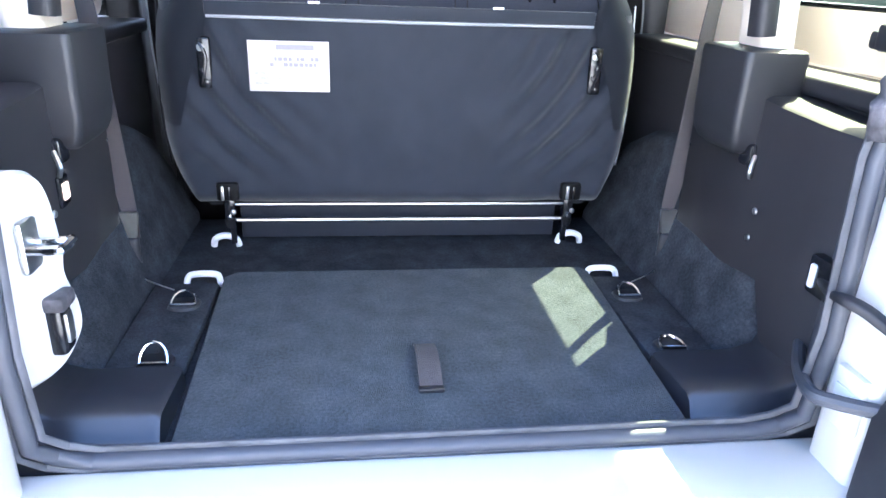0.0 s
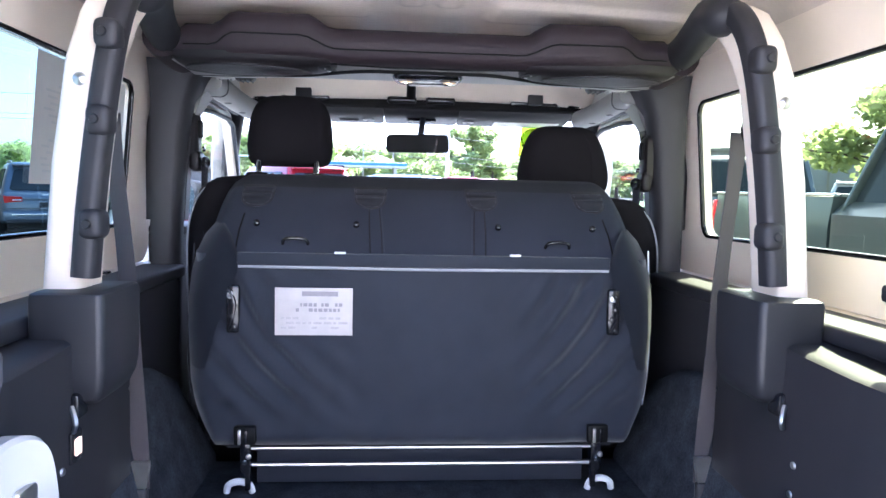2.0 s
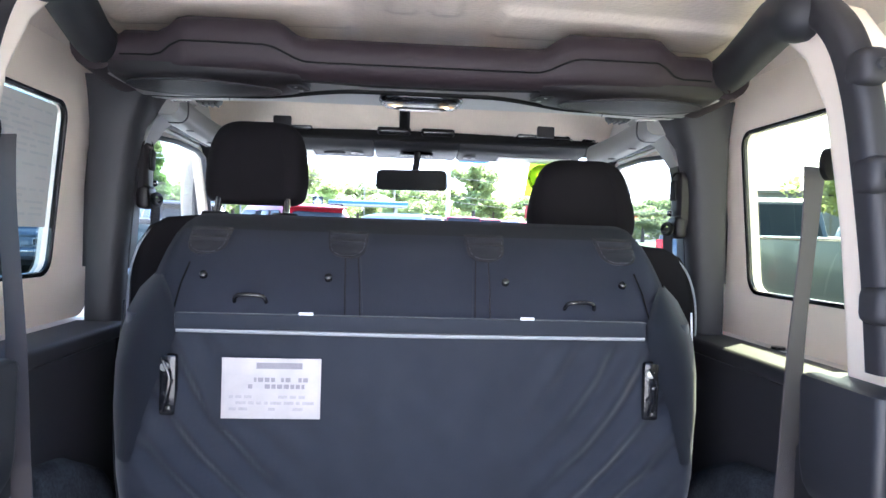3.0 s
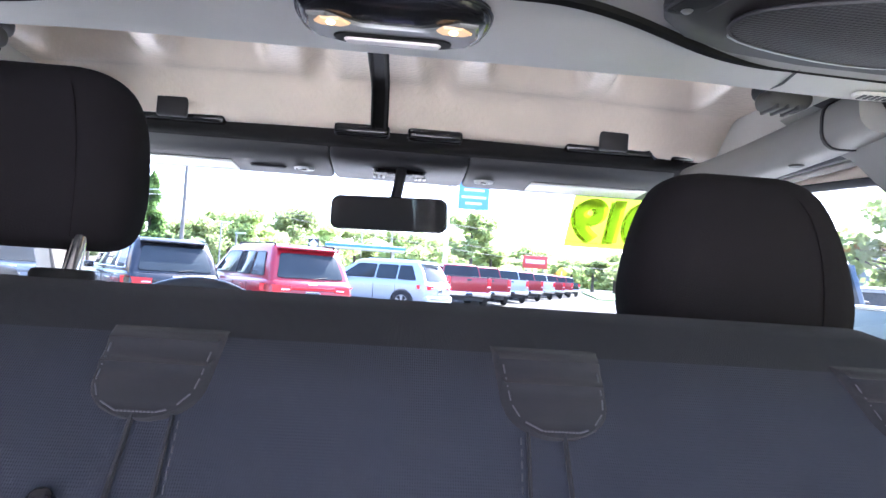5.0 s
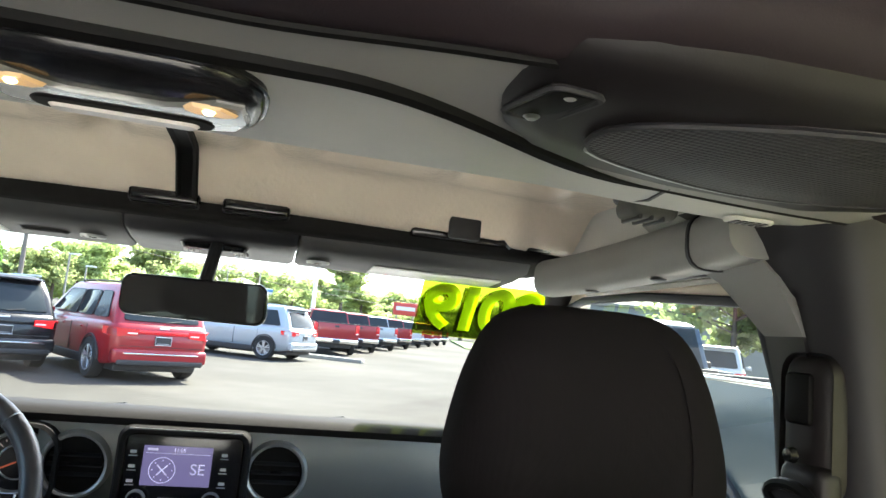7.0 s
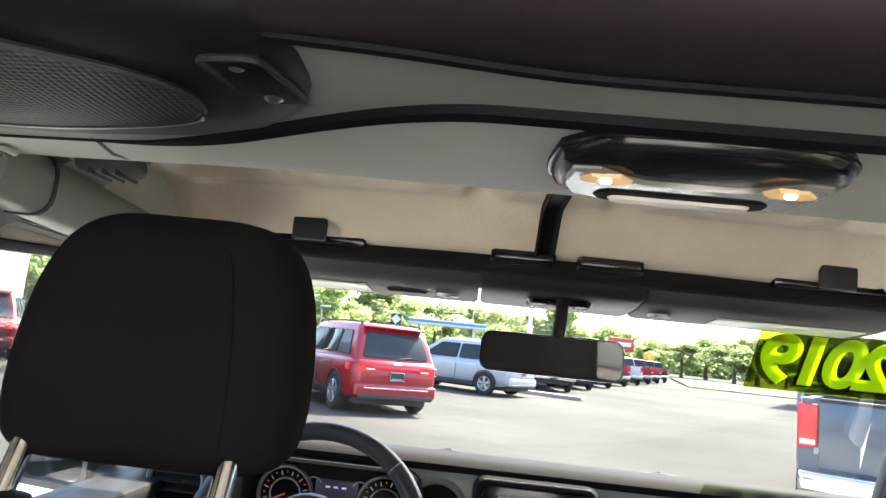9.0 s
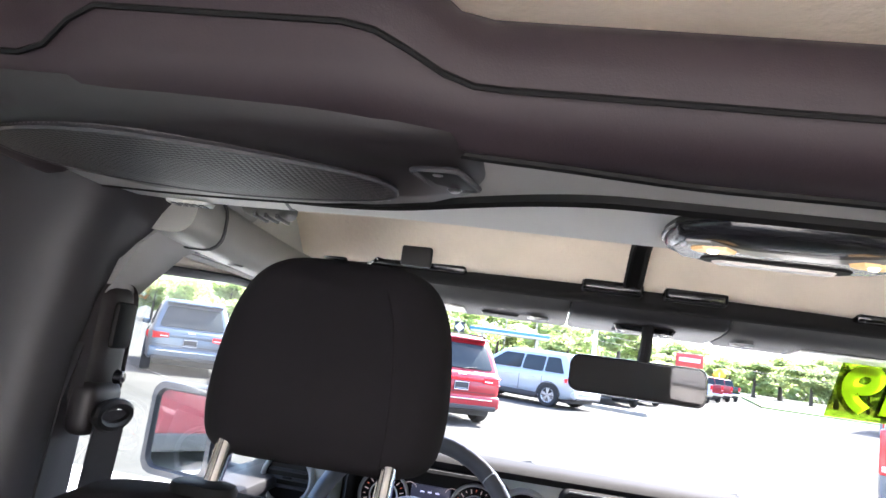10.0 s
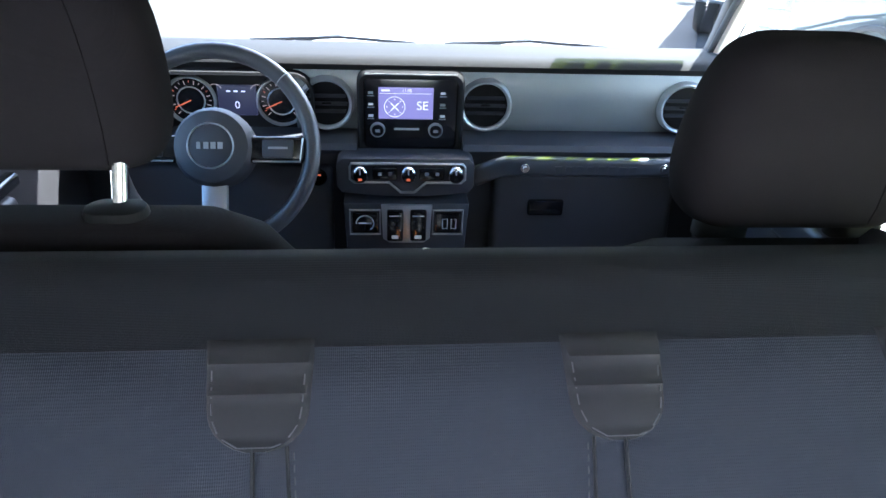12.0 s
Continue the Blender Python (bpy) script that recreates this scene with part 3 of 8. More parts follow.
# B-pillars, door rails, doors
for s in (-1, 1):
    p = thing("pillar", "dark padded centre pillar trim beside the door", "pillar", kind="structure")
    rings = []
    for z, xi, y0, y1 in ((0.44, 0.66, 1.825, 1.94), (1.0, 0.66, 1.83, 1.925), (1.3, 0.652, 1.832, 1.915), (1.50, 0.640, 1.835, 1.915), (1.60, 0.625, 1.835, 1.94), (1.655, 0.60, 1.825, 2.00), (1.70, 0.575, 1.81, 2.08)):
        rings.append([(s * xi, y0 + 0.02, z), (s * (xi - 0.004), y0 + 0.05, z), (s * xi, y1 - 0.03, z), (s * (xi + 0.02), y1, z), (s * 0.72, y1, z), (s * 0.72, y0, z), (s * (xi + 0.02), y0, z)])
    part("trim", loft(rings), PLASTIC_SOFT, p, "dark padded pillar trim", angle=50)
    rings = []
    for z, xi, y0, y1 in ((1.28, 0.648, 1.885, 1.955), (1.45, 0.638, 1.885, 1.955), (1.56, 0.626, 1.90, 1.98), (1.62, 0.610, 1.92, 2.04), (1.66, 0.59, 1.95, 2.11), (1.70, 0.575, 1.99, 2.16)):
        rings.append([(s * xi, y0, z), (s * (xi + 0.004), y1 - 0.02, z), (s * (xi + 0.03), y1, z), (s * 0.75, y1, z), (s * 0.75, y0, z)])
    part("cover", loft(rings[2:]), RAIL_GREY, p, "grey pillar cover", angle=50)
    # lower part of the same cover; its shade is put into a darker colour
    part("lower_cover", loft(rings[:3]), PLASTIC_SOFT, p, "lower pillar cover, darkened for the shade on it", angle=50)
    # roof side rail from pillar to windscreen
    r = thing("roof_rail", "light grey padded roof rail over the door", "roof rail", kind="structure")
    path = spline([(s * 0.590, 1.93, 1.668), (s * 0.592, 2.005, 1.662), (s * 0.590, 2.20, 1.652), (s * 0.584, 2.33, 1.647), (s * 0.578, 2.43, 1.645)], 6)
    part("rail", sweep(path, rrect(0.062, 0.062, 0.022, 4)), RAIL_GREY, r, "light grey rail cover")
    part("joint", sweep([path[6] + Vector((0, -0.002, 0)), path[6] + Vector((0, 0.003, 0))], rrect(0.066, 0.066, 0.023, 4)), PLASTIC, r, "dark joint line")
    for k in (9, 15):
        part("plug", move(revolve([(0.0001, 0.002), (0.009, 0.002), (0.011, 0)], 12), Matrix.Translation(path[k] + Vector((-s * 0.008, 0, -0.0315))) @ pose(0, 0, 0, 180, 0, 0)), PLASTIC, r)
    part("hook", box(min(s * 0.50, s * 0.56), 2.03, 1.705, max(s * 0.50, s * 0.56), 2.085, 1.735, 0.012, 3), ELBOW, r, "dark grey roof latch knob")
    part("door_header", box(min(s * 0.615, s * 0.74), 1.97, 1.640, max(s * 0.615, s * 0.74), 2.44, 1.80, 0.010, 2), GREY_TRIM, r, "grey panel above the door")
    for k in range(3):
        part("weather_rib", tube([(s * (0.640 + 0.026 * k), 2.00, 1.640 - 0.004 * k), (s * (0.640 + 0.026 * k), 2.46, 1.634 - 0.004 * k)], 0.006, 6), (RUBBER, GREY_TRIM, RUBBER)[k], r)
    # door: panel, window frame and glass
    d = thing("door", "white front door with dark inner panel and window", "door", kind="structure")
    a, b = min(s * 0.675, s * 0.77), max(s * 0.675, s * 0.77)
    part("door_panel", box(a, 1.94, 0.50, b, 2.98, 1.255, 0.02, 3), PLASTIC_SOFT, d, "dark inner door panel")
    part("sill_cap", box(a - (0.012 if s > 0 else 0), 1.95, 1.235, b + (0.012 if s < 0 else 0), 2.97, 1.262, 0.008, 2), PLASTIC, d)
    fr = [(2.0, 1.262), (1.985, 1.40), (1.985, 1.50), (2.01, 1.585), (2.06, 1.625), (2.30, 1.640), (2.50, 1.640), (2.58, 1.625), (2.72, 1.45), (2.86, 1.262)]
    part("window_frame", sweep([(s * (0.735 - (z - 1.26) * 0.09), y, z) for y, z in spline([(0, y, z) for y, z in fr], 3) and fr], rrect(0.035, 0.035, 0.01, 2), up=(1, 0, 0)), WHITE_IN, d, "white door window frame")
    part("inner_seal", sweep([(s * (0.715 - (z - 1.26) * 0.09), y + (0.022 if y < 2.02 else 0), z - (0.02 if z > 1.6 else 0)) for y, z in fr], rrect(0.014, 0.016, 0.005, 2), up=(1, 0, 0)), RUBBER, d)
    bmg = bmesh.new()
    bmg.faces.new([bmg.verts.new((s * (0.737 - (z - 1.26) * 0.09), y, z)) for y, z in fr])
    g = part("door_glass", bmg, GLASS, d, "clear door glass")
    g.visible_shadow = False
    part("pull_handle", box(min(s * 0.645, s * 0.68), 2.10, 1.14, max(s * 0.645, s * 0.68), 2.30, 1.20, 0.012, 3), PLASTIC, d, "black inner door pull")
    part("door_handle", box(min(s * 0.655, s * 0.68), 2.20, 1.20, max(s * 0.655, s * 0.68), 2.34, 1.225, 0.008, 3), GLOSS_BLACK, d)
    # windscreen pillar
    ap = [(s * 0.660, 2.56, 1.685), (s * 0.740, 2.77, 1.48), (s * 0.785, 2.96, 1.25)]
    solid("pillar", sweep(spline(ap, 6), rrect(0.06, 0.07, 0.02, 3)), PLASTIC_SOFT, "dark windscreen pillar", "pillar", kind="structure")
    solid("pillar", sweep([Vector(q) + Vector((s * 0.05, 0.03, 0.01)) for q in ap], rrect(0.06, 0.07, 0.015, 2)), WHITE, "white outer windscreen pillar", "pillar", kind="structure")
    solid("fender", box(min(s * 0.62, s * 0.80), 3.0, 0.6, max(s * 0.62, s * 0.80), 4.3, 1.02, 0.05, 4), WHITE, "white front wing beside the bonnet", "fender")
# windscreen, cowl, bonnet
def shield_y(z):
    return 2.70 + (1.64 - z) * 0.75


win = thing("window_1", "flat raked windscreen with black edge", "windscreen", kind="structure")
bmg = bmesh.new()
rows = []
for k in range(5):
    z = 1.26 + (1.69 - 1.26) * k / 4
    w = 0.80 - 0.12 * k / 4
    rows.append([(-w + 2 * w * i / 6, shield_y(z) + 0.02 * (1 - ((i - 3) / 3) ** 2), z) for i in range(7)])
glass = part("windscreen_glass", loft(rows, closed=False, cap=False), SHIELD, win, "clear windscreen glass")
glass.visible_shadow = False
solid("cowl", box(-0.70, 2.99, 1.16, 0.70, 3.16, 1.225, 0.015, 3), PLASTIC, "black cowl below the windscreen", "cowl")
solid("bonnet", box(-0.62, 3.14, 0.72, 0.62, 4.35, 1.07, 0.06, 4), WHITE, "white flat bonnet ahead of the windscreen", "bonnet")
for x0, x1 in ((-0.36, 0.03), (0.12, 0.52)):
    wp = thing("wiper", "thin black wiper resting on the windscreen", "wiper", group="wipers")
    yb = shield_y(1.310) + 0.03
    part("arm", tube([(x0, yb + 0.10, 1.25), (x0 + 0.10, yb + 0.05, 1.297), (x0 + 0.20, yb + 0.012, 1.318)], 0.005, 6), PLASTIC, wp)
    part("blade", sweep([(x0 - 0.02, yb + 0.01, 1.304), (x0 + 0.20, yb + 0.004, 1.316), (x1, yb + 0.012, 1.303)], rrect(0.006, 0.008, 0.002, 2)), RUBBER, wp)
# bulkhead closes the front below the dash
solid("bulkhead", box(-0.74, 2.93, 0.42, 0.74, 2.99, 1.24), PLASTIC, "dark bulkhead behind the dashboard", kind="structure")


# ---- cargo area ----
BLOCK[0] = REAR_BLOCK
mat_ob = thing("cargo_mat", "dark blue-grey carpeted cargo floor panel with a pull strap", "floor mat")
outline = [(-0.345, 0.752), (-0.356, 0.765), (-0.374, 1.27), (-0.352, 1.292), (0.372, 1.292), (0.384, 1.27), (0.362, 0.765), (0.350, 0.752)]
bm = loft([[(x, y, 0.724) for x, y in outline], [(x, y, 0.738) for x, y in outline], [(x * 0.992, 1.011 + (y - 1.011) * 0.985, 0.743) for x, y in outline]])
part("panel", bm, CARPET, mat_ob, "charcoal carpeted load floor panel")
rings = []
for k in range(9):
    u = k / 8
    y = 0.855 + 0.125 * u
    z = 0.745 + 0.016 * math.sin(math.pi * u) ** 0.8
    rings.append([(-0.018, y, z), (0.017, y, z), (0.017, y, z + 0.003), (-0.018, y, z + 0.003)])
part("pull_strap", loft(rings), BELT, mat_ob, "grey webbing pull strap")
part("strap_end", box(-0.020, 0.846, 0.743, 0.019, 0.858, 0.750, 0.002), PLASTIC, mat_ob)

for s in (-1, 1):
    a, b = min(s * 0.378, s * 0.500), max(s * 0.378, s * 0.500)
    tray = thing("side_panel", "narrow carpeted side floor panel with two tie-down rings", "floor panel")
    part("panel", box(a, 0.922, 0.722, b, 1.245, 0.742, 0.006), CARPET_SIDE, tray)
    for y, flat in ((1.150, 0), (0.955, 1)):
        ring = thing("tie_down_ring", "shiny steel D-shaped tie-down ring on the carpet", "tie-down ring", at=pose(s * 0.424, y, 0.742), group="tie-down rings")
        part("cup", loft([[(x, yy, -0.0005) for x, yy in rrect(0.058, 0.052, 0.02, 5)], [(x * 0.9, yy * 0.9, 0.004) for x, yy in rrect(0.058, 0.052, 0.02, 5)]]), PLASTIC, ring, "black plastic ring cup")
        tilt = 58 if (s < 0 and flat) else (24 if not flat else 8)
        pts = [(0.021 * math.cos(t), 0.032 * math.sin(t) ** 0.9 if math.sin(t) > 0 else 0, 0) for t in [math.pi * k / 12 for k in range(13)]]
        bmr = tube([Vector(q) for q in pts], 0.0034, 8)
        bmr = tube([(-0.021, 0, 0), (0.021, 0, 0)], 0.0034, 8, bmr)
        part("ring", move(bmr, pose(0, -0.012, 0.007, tilt, 0, 0)), CHROME, ring, "chromed ring")
    st = thing("seat_striker", "pale painted U-shaped seat floor striker", "striker", group="seat strikers", at=pose(s * 0.010, 0.038, -0.016))
    pts = spline([(s * 0.372, 1.232, 0.726), (s * 0.374, 1.236, 0.752), (s * 0.384, 1.240, 0.760), (s * 0.424, 1.240, 0.760), (s * 0.436, 1.236, 0.752), (s * 0.438, 1.225, 0.726)], 4)
    part("hoop", tube(pts, 0.0065, 8), WHITE_PLASTIC, st)

# tumbled rear seat
def seat_half(z):
    w = 0.535
    if z < 1.00:
        t = (1.00 - z) / 0.20
        w -= 0.105 * (1 - math.sqrt(max(0, 1 - min(1, t) ** 2)))
    return w - 0.014 * step(z, 1.05, 1.25)


rs = thing("bench_seat", "tumbled black cloth rear bench seat, underside facing the tailgate", "rear seat")
NX, NZ = 120, 64
bm = bmesh.new()
rows = []
for j in range(NZ + 1):
    z = 0.802 + (1.238 - 0.802) * j / NZ
    row = []
    for i in range(NX + 1):
        u = -1 + 2 * i / NX
        u = math.copysign(1 - (1 - abs(u)) ** 1.25, u)
        w = seat_half(z)
        x = u * w
        e = min(w - abs(x), (z - 0.802) * 1.0)
        y = 1.452 + 0.16 * (1 - math.sqrt(max(0.0, 1 - (1 - min(1, e / 0.055)) ** 2)))
        y += 0.010 * (x / 0.5) ** 2
        # creases that fan from the upper corners to the middle
        ax = abs(x)
        fan = math.exp(-((ax - 0.34) / 0.11) ** 2) * step(z, 0.86, 0.98) * (1 - step(z, 1.17, 1.22))
        clear = 1 - pad(x, -0.36, -0.13, 0.03) * pad(z, 1.04, 1.20, 0.03)
        flat_y = y
        y += 0.012 * fan * math.sin(120 * (ax * 0.72 - z * 0.55) + 2.5 * math.sin(9 * z + 4 * ax))
        fan2 = math.exp(-((ax - 0.45) / 0.035) ** 2)
        y += 0.006 * fan2 * math.sin(60 * z + 24 * ax)
        y += 0.008 * noise.noise((x * 7, z * 7, 2.0)) + 0.004 * noise.noise((x * 15, z * 11, 8.0)) + 0.0025 * noise.noise((x * 26, z * 26, 5.0))
        row.append(bm.verts.new((x, flat_y + (y - flat_y) * clear, z)))
    rows.append(row)
for a, b in zip(rows, rows[1:]):
    for i in range(NX):
        bm.faces.new((a[i], a[i + 1], b[i + 1], b[i]))
part("underside_cover", bm, COVER, rs, "creased black fabric cover under the cushion", angle=80)
rings = []
for y, k in ((1.52, 0.965), (1.56, 0.995), (1.62, 0.995), (1.65, 0.95)):
    ring = []
    for j in range(22):
        z = 0.806 + (1.236 - 0.806) * j / 21
        ring.append((seat_half(z) * k, y, z))
    for j in range(21, -1, -1):
        z = 0.806 + (1.236 - 0.806) * j / 21
        ring.append((-seat_half(z) * k, y, z))
    rings.append(ring)
part("cushion", loft(rings), CLOTH, rs, "black cloth seat cushion", angle=60)
part("piping", tube([(-0.402, 1.4495, 1.214), (-0.2, 1.446, 1.213), (0.0, 1.445, 1.212), (0.2, 1.446, 1.213), (0.398, 1.4495, 1.214)], 0.0032, 8), PIPING, rs, "grey trim rod")
part("edge_flap", box(-0.405, 1.444, 1.216, 0.400, 1.458, 1.243, 0.004), COVER, rs)
for s in (-1, 1):
    rings = []
    for z, x0, x1, y0 in ((1.300, 0.440, 0.474, 1.500), (1.275, 0.418, 0.490, 1.468), (1.240, 0.402, 0.502, 1.446), (1.200, 0.404, 0.511, 1.440), (1.15, 0.424, 0.516, 1.440), (1.08, 0.448, 0.518, 1.444), (1.00, 0.470, 0.518, 1.450)):
        rings.append([(s * (x0 + (x1 - x0) * f), y0 - 0.006 * math.sin(5 * f + 20 * z) + 0.055 * f ** 3, z) for f in (0, 0.15, 0.3, 0.5, 0.7, 0.85, 1)])
    bmf = loft(rings, closed=False, cap=False)
    bmesh.ops.solidify(bmf, geom=bmf.faces[:], thickness=0.004)
    part("corner_flap", bmf, COVER, rs, "folded fabric corner flap", angle=70)
    part("white_edge", tube(spline([(s * 0.508, 1.505, 1.255), (s * 0.518, 1.515, 1.15), (s * 0.527, 1.522, 1.02), (s * 0.517, 1.522, 0.90)], 6), 0.0018, 6), PALE_INK if s > 0 else FLAP, rs)
# folded backrest that slopes forward to the top edge
prof = [(1.462, 1.236, 0.473), (1.476, 1.262, 0.480), (1.500, 1.288, 0.482), (1.532, 1.318, 0.480), (1.566, 1.350, 0.476), (1.602, 1.380, 0.470), (1.640, 1.402, 0.462), (1.675, 1.410, 0.454), (1.705, 1.402, 0.448), (1.722, 1.375, 0.446), (1.725, 1.24, 0.448)]
panels = []
for y, z, w in prof:
    ring = []
    for i in range(61):
        x = -w + 2 * w * i / 60
        edge = step(w - abs(x), 0, 0.05)
        ridge = 0.006 * (pad(abs(x), 0.135, 0.395, 0.012)) * (1 - step(z, 1.33, 1.36)) * (1 if y < 1.6 else 0)
        ring.append((x, y + 0.035 * (1 - edge) ** 2 - ridge + 0.02 * (1 - edge) ** 3, z - 0.012 * (1 - edge) ** 2))
    panels.append(ring)
for rows_, m_, name_, text_ in ((panels[:6], CLOTH_BACK, "backrest", "dark grey woven backrest panel"), (panels[5:], CLOTH, "backrest_top", "black cloth top edge")):
    bm = loft(rows_, closed=False, cap=False)
    bmesh.ops.solidify(bm, geom=bm.faces[:], thickness=0.012)
    part(name_, bm, m_, rs, text_, angle=60)
part("backrest_core", box(-0.455, 1.50, 1.235, 0.455, 1.71, 1.27, 0.01), CLOTH, rs)
for x in (-0.374, -0.158, 0.158, 0.374):
    y, z = 1.507 if abs(x) > 0.3 else 1.506, 1.302
    part("button", move(revolve([(0.0001, 0.006), (0.004, 0.0055), (0.0065, 0.003), (0.007, -0.004)], 12), pose(x, y - 0.006, z, 47, 0, 0)), GLOSS_BLACK, rs, "black trim button")
STITCH = mat("grey_thread", (0.060, 0.060, 0.075), 0.8, var=0.2, scale=200, bump=0)


def slope_at(f):
    """Along the backrest panel: f = 0 at its top edge, 1 lower down."""
    y = 1.608 - 0.060 * f
    return y, float(np.interp(y, (1.532, 1.566, 1.602, 1.640), (1.318, 1.350, 1.380, 1.402)))


for x in (-0.385, -0.130, 0.130, 0.385):
    # stitched head restraint slot flaps with a rounded lower end
    hw = 0.039
    def half(f):
        return hw * (1.0 - 0.12 * f) * (1 - max(0.0, (f - 0.62) / 0.38) ** 2.6) ** 0.5 if f < 1 else 0.012
    rings = []
    for f in (0.0, 0.12, 0.25, 0.28, 0.40, 0.52, 0.55, 0.62, 0.70, 0.78, 0.85, 0.91, 0.96, 0.99):
        y, z = slope_at(f)
        w, up = half(f), 0.0035 + (0.0042 if f in (0.25, 0.52) else 0) - 0.003 * (1 - min(1, f * 8))
        rings.append([(x - w, y, z), (x - w + 0.003, y - up * 0.7, z + up * 0.7), (x + w - 0.003, y - up * 0.7, z + up * 0.7), (x + w, y, z)])
    fl = part("slot_flap", loft(rings), FLAP, rs, "stitched dark fabric flap", angle=60)
    edge = []
    for k in range(61):
        q = k / 60 * 2 - 1
        f = 0.30 + 0.66 * min(1.0, (1 - abs(q)) * 2.2) if abs(q) > 0.545 else 0.96
        w = half(f) - 0.005 if abs(q) > 0.545 else (half(0.96) - 0.005) * q / 0.545
        y, z = slope_at(min(f, 0.955))
        edge.append((x + math.copysign(abs(w), q) if abs(q) > 0.545 else x + w, y - 0.0040, z + 0.0040))
    for k in range(0, 60, 3):
        part("stitch", tube([edge[k], edge[k + 2]], 0.0006, 4), STITCH, fl)
for x in (-0.125, 0.125):
    g = math.copysign(0.016, x)
    part("seam", tube([(x, 1.4575, 1.240), (x * 1.03, 1.4935, 1.2868), (x * 1.05, 1.5345, 1.3245), (x * 1.06, 1.5495, 1.3375)], 0.0017, 5), FLAP, rs, "dark seam")
    part("seam", tube([(x - g * 1.6, 1.4575, 1.240), (x - g * 1.4, 1.4935, 1.2868), (x - g * 1.1, 1.5345, 1.3245), (x - g, 1.5495, 1.3375)], 0.0014, 5), FLAP, rs, "dark seam")
    for k in range(16):
        f0, f1 = k / 16, (k + 0.6) / 16
        p, q = Vector((x - g * 1.9, 1.4570, 1.241)), Vector((x - g * 1.3, 1.5480, 1.3375))
        bow = lambda f: Vector((0, 0, 0.0022 * 4 * f * (1 - f)))
        part("seam_stitch", tube([p.lerp(q, f0) + bow(f0), p.lerp(q, f1) + bow(f1)], 0.0006, 4), STITCH, rs)
for x in (-0.412, 0.412):
    part("seam", tube([(x, 1.4600, 1.240), (x * 0.995, 1.4955, 1.2868), (x * 0.985, 1.530, 1.3205)], 0.0016, 5), BLACK_GAP, rs, "dark seam")
for s in (-1, 1):
    x = s * 0.286
    pts = spline([(x - 0.026, 1.478, 1.252), (x - 0.026, 1.466, 1.264), (x - 0.017, 1.460, 1.272), (x + 0.017, 1.460, 1.272), (x + 0.026, 1.466, 1.264), (x + 0.026, 1.478, 1.252)], 4)
    part("latch_loop", tube(pts, 0.0036, 8), GLOSS_BLACK, rs, "black wire latch loop")
    part("tag", box(s * 0.189 - 0.012, 1.446, 1.241, s * 0.189 + 0.012, 1.450, 1.247, 0.001), PALE_INK, rs, "small white tag")
    # side latch in its cut-out
    lx = s * 0.413
    lt = part("side_latch", box(lx - 0.014, 1.444, 1.075, lx + 0.014, 1.462, 1.175, 0.006, 2), GLOSS_BLACK, rs, "black steel seat latch in a slot")
    for k, (dx, z, r) in enumerate(((-0.004, 1.155, 0.007), (0.004, 1.132, 0.006), (-0.003, 1.11, 0.007), (0.003, 1.088, 0.005))):
        part("latch_tooth", move(revolve([(0.0001, 0.006), (r, 0.005), (r * 1.1, 0)], 10), pose(lx + dx, 1.445, z, 90, 0, 0)), STEEL if k == 0 else GLOSS_BLACK, rs)
    part("latch_hook", tube(spline([(lx - 0.006, 1.440, 1.165), (lx + 0.006, 1.436, 1.14), (lx + 0.002, 1.437, 1.11), (lx - 0.006, 1.440, 1.085)], 4), 0.003, 6), GLOSS_BLACK, rs)
    # hinge bracket and floor foot
    bx = s * 0.388
    part("hinge_bracket", box(bx - 0.012, 1.455, 0.772, bx + 0.012, 1.482, 0.848, 0.005, 2), GLOSS_BLACK, rs, "black hinge bracket")
    slot = part("hinge_slot", box(bx - 0.024, 1.444, 0.838, bx + 0.024, 1.462, 0.878, 0.006, 2), BLACK_GAP, rs, "black slot with hinge hardware")
    for dx in (-0.010, 0.004):
        part("hinge_pin", box(bx + dx - 0.003, 1.438, 0.842, bx + dx + 0.003, 1.446, 0.872, 0.001), STEEL if dx < 0 else GLOSS_BLACK, slot)
    part("hinge_cap", move(revolve([(0.0001, 0.006), (0.005, 0.005), (0.006, 0)], 12), pose(bx + 0.008, 1.452, 0.812, 90, 0, 0)), STEEL, rs)
    part("hinge_nut", move(revolve([(0.0001, 0.008), (0.006, 0.007), (0.007, 0)], 8), pose(bx, 1.455, 0.80, 90, 0, 0)), CHROME, rs)
    part("link", box(bx - 0.006 - 0.004 * s, 1.458, 0.735, bx + 0.006 - 0.004 * s, 1.470, 0.790, 0.002), GLOSS_BLACK, rs)
    part("foot", tube(spline([(s * 0.405 - 0.028, 1.478, 0.724), (s * 0.405 - 0.022, 1.474, 0.742), (s * 0.405, 1.472, 0.750), (s * 0.405 + 0.022, 1.474, 0.742), (s * 0.405 + 0.028, 1.478, 0.724)], 5), 0.0075, 8), WHITE_PLASTIC, rs, "pale floor hook")
for z, y in ((0.826, 1.462), (0.787, 1.470)):
    part("cross_rod", tube([(-0.385, y, z), (0.385, y, z)], 0.0042 if z < 0.8 else 0.0030, 10), STEEL, rs, "thin chromed cross rod")
# dark sheet added to give the gap under the bench its shade
part("lower_flap", box(-0.375, 1.515, 0.728, 0.375, 1.525, 0.83, 0.003), COVER, rs, "added dark sheet standing in for the shade behind the rods")
lab = part("label_sheet", box(-0.325, 1.4455, 1.072, -0.161, 1.4475, 1.171, 0.0003), PAPER, rs, "white paper label, print too small to read")
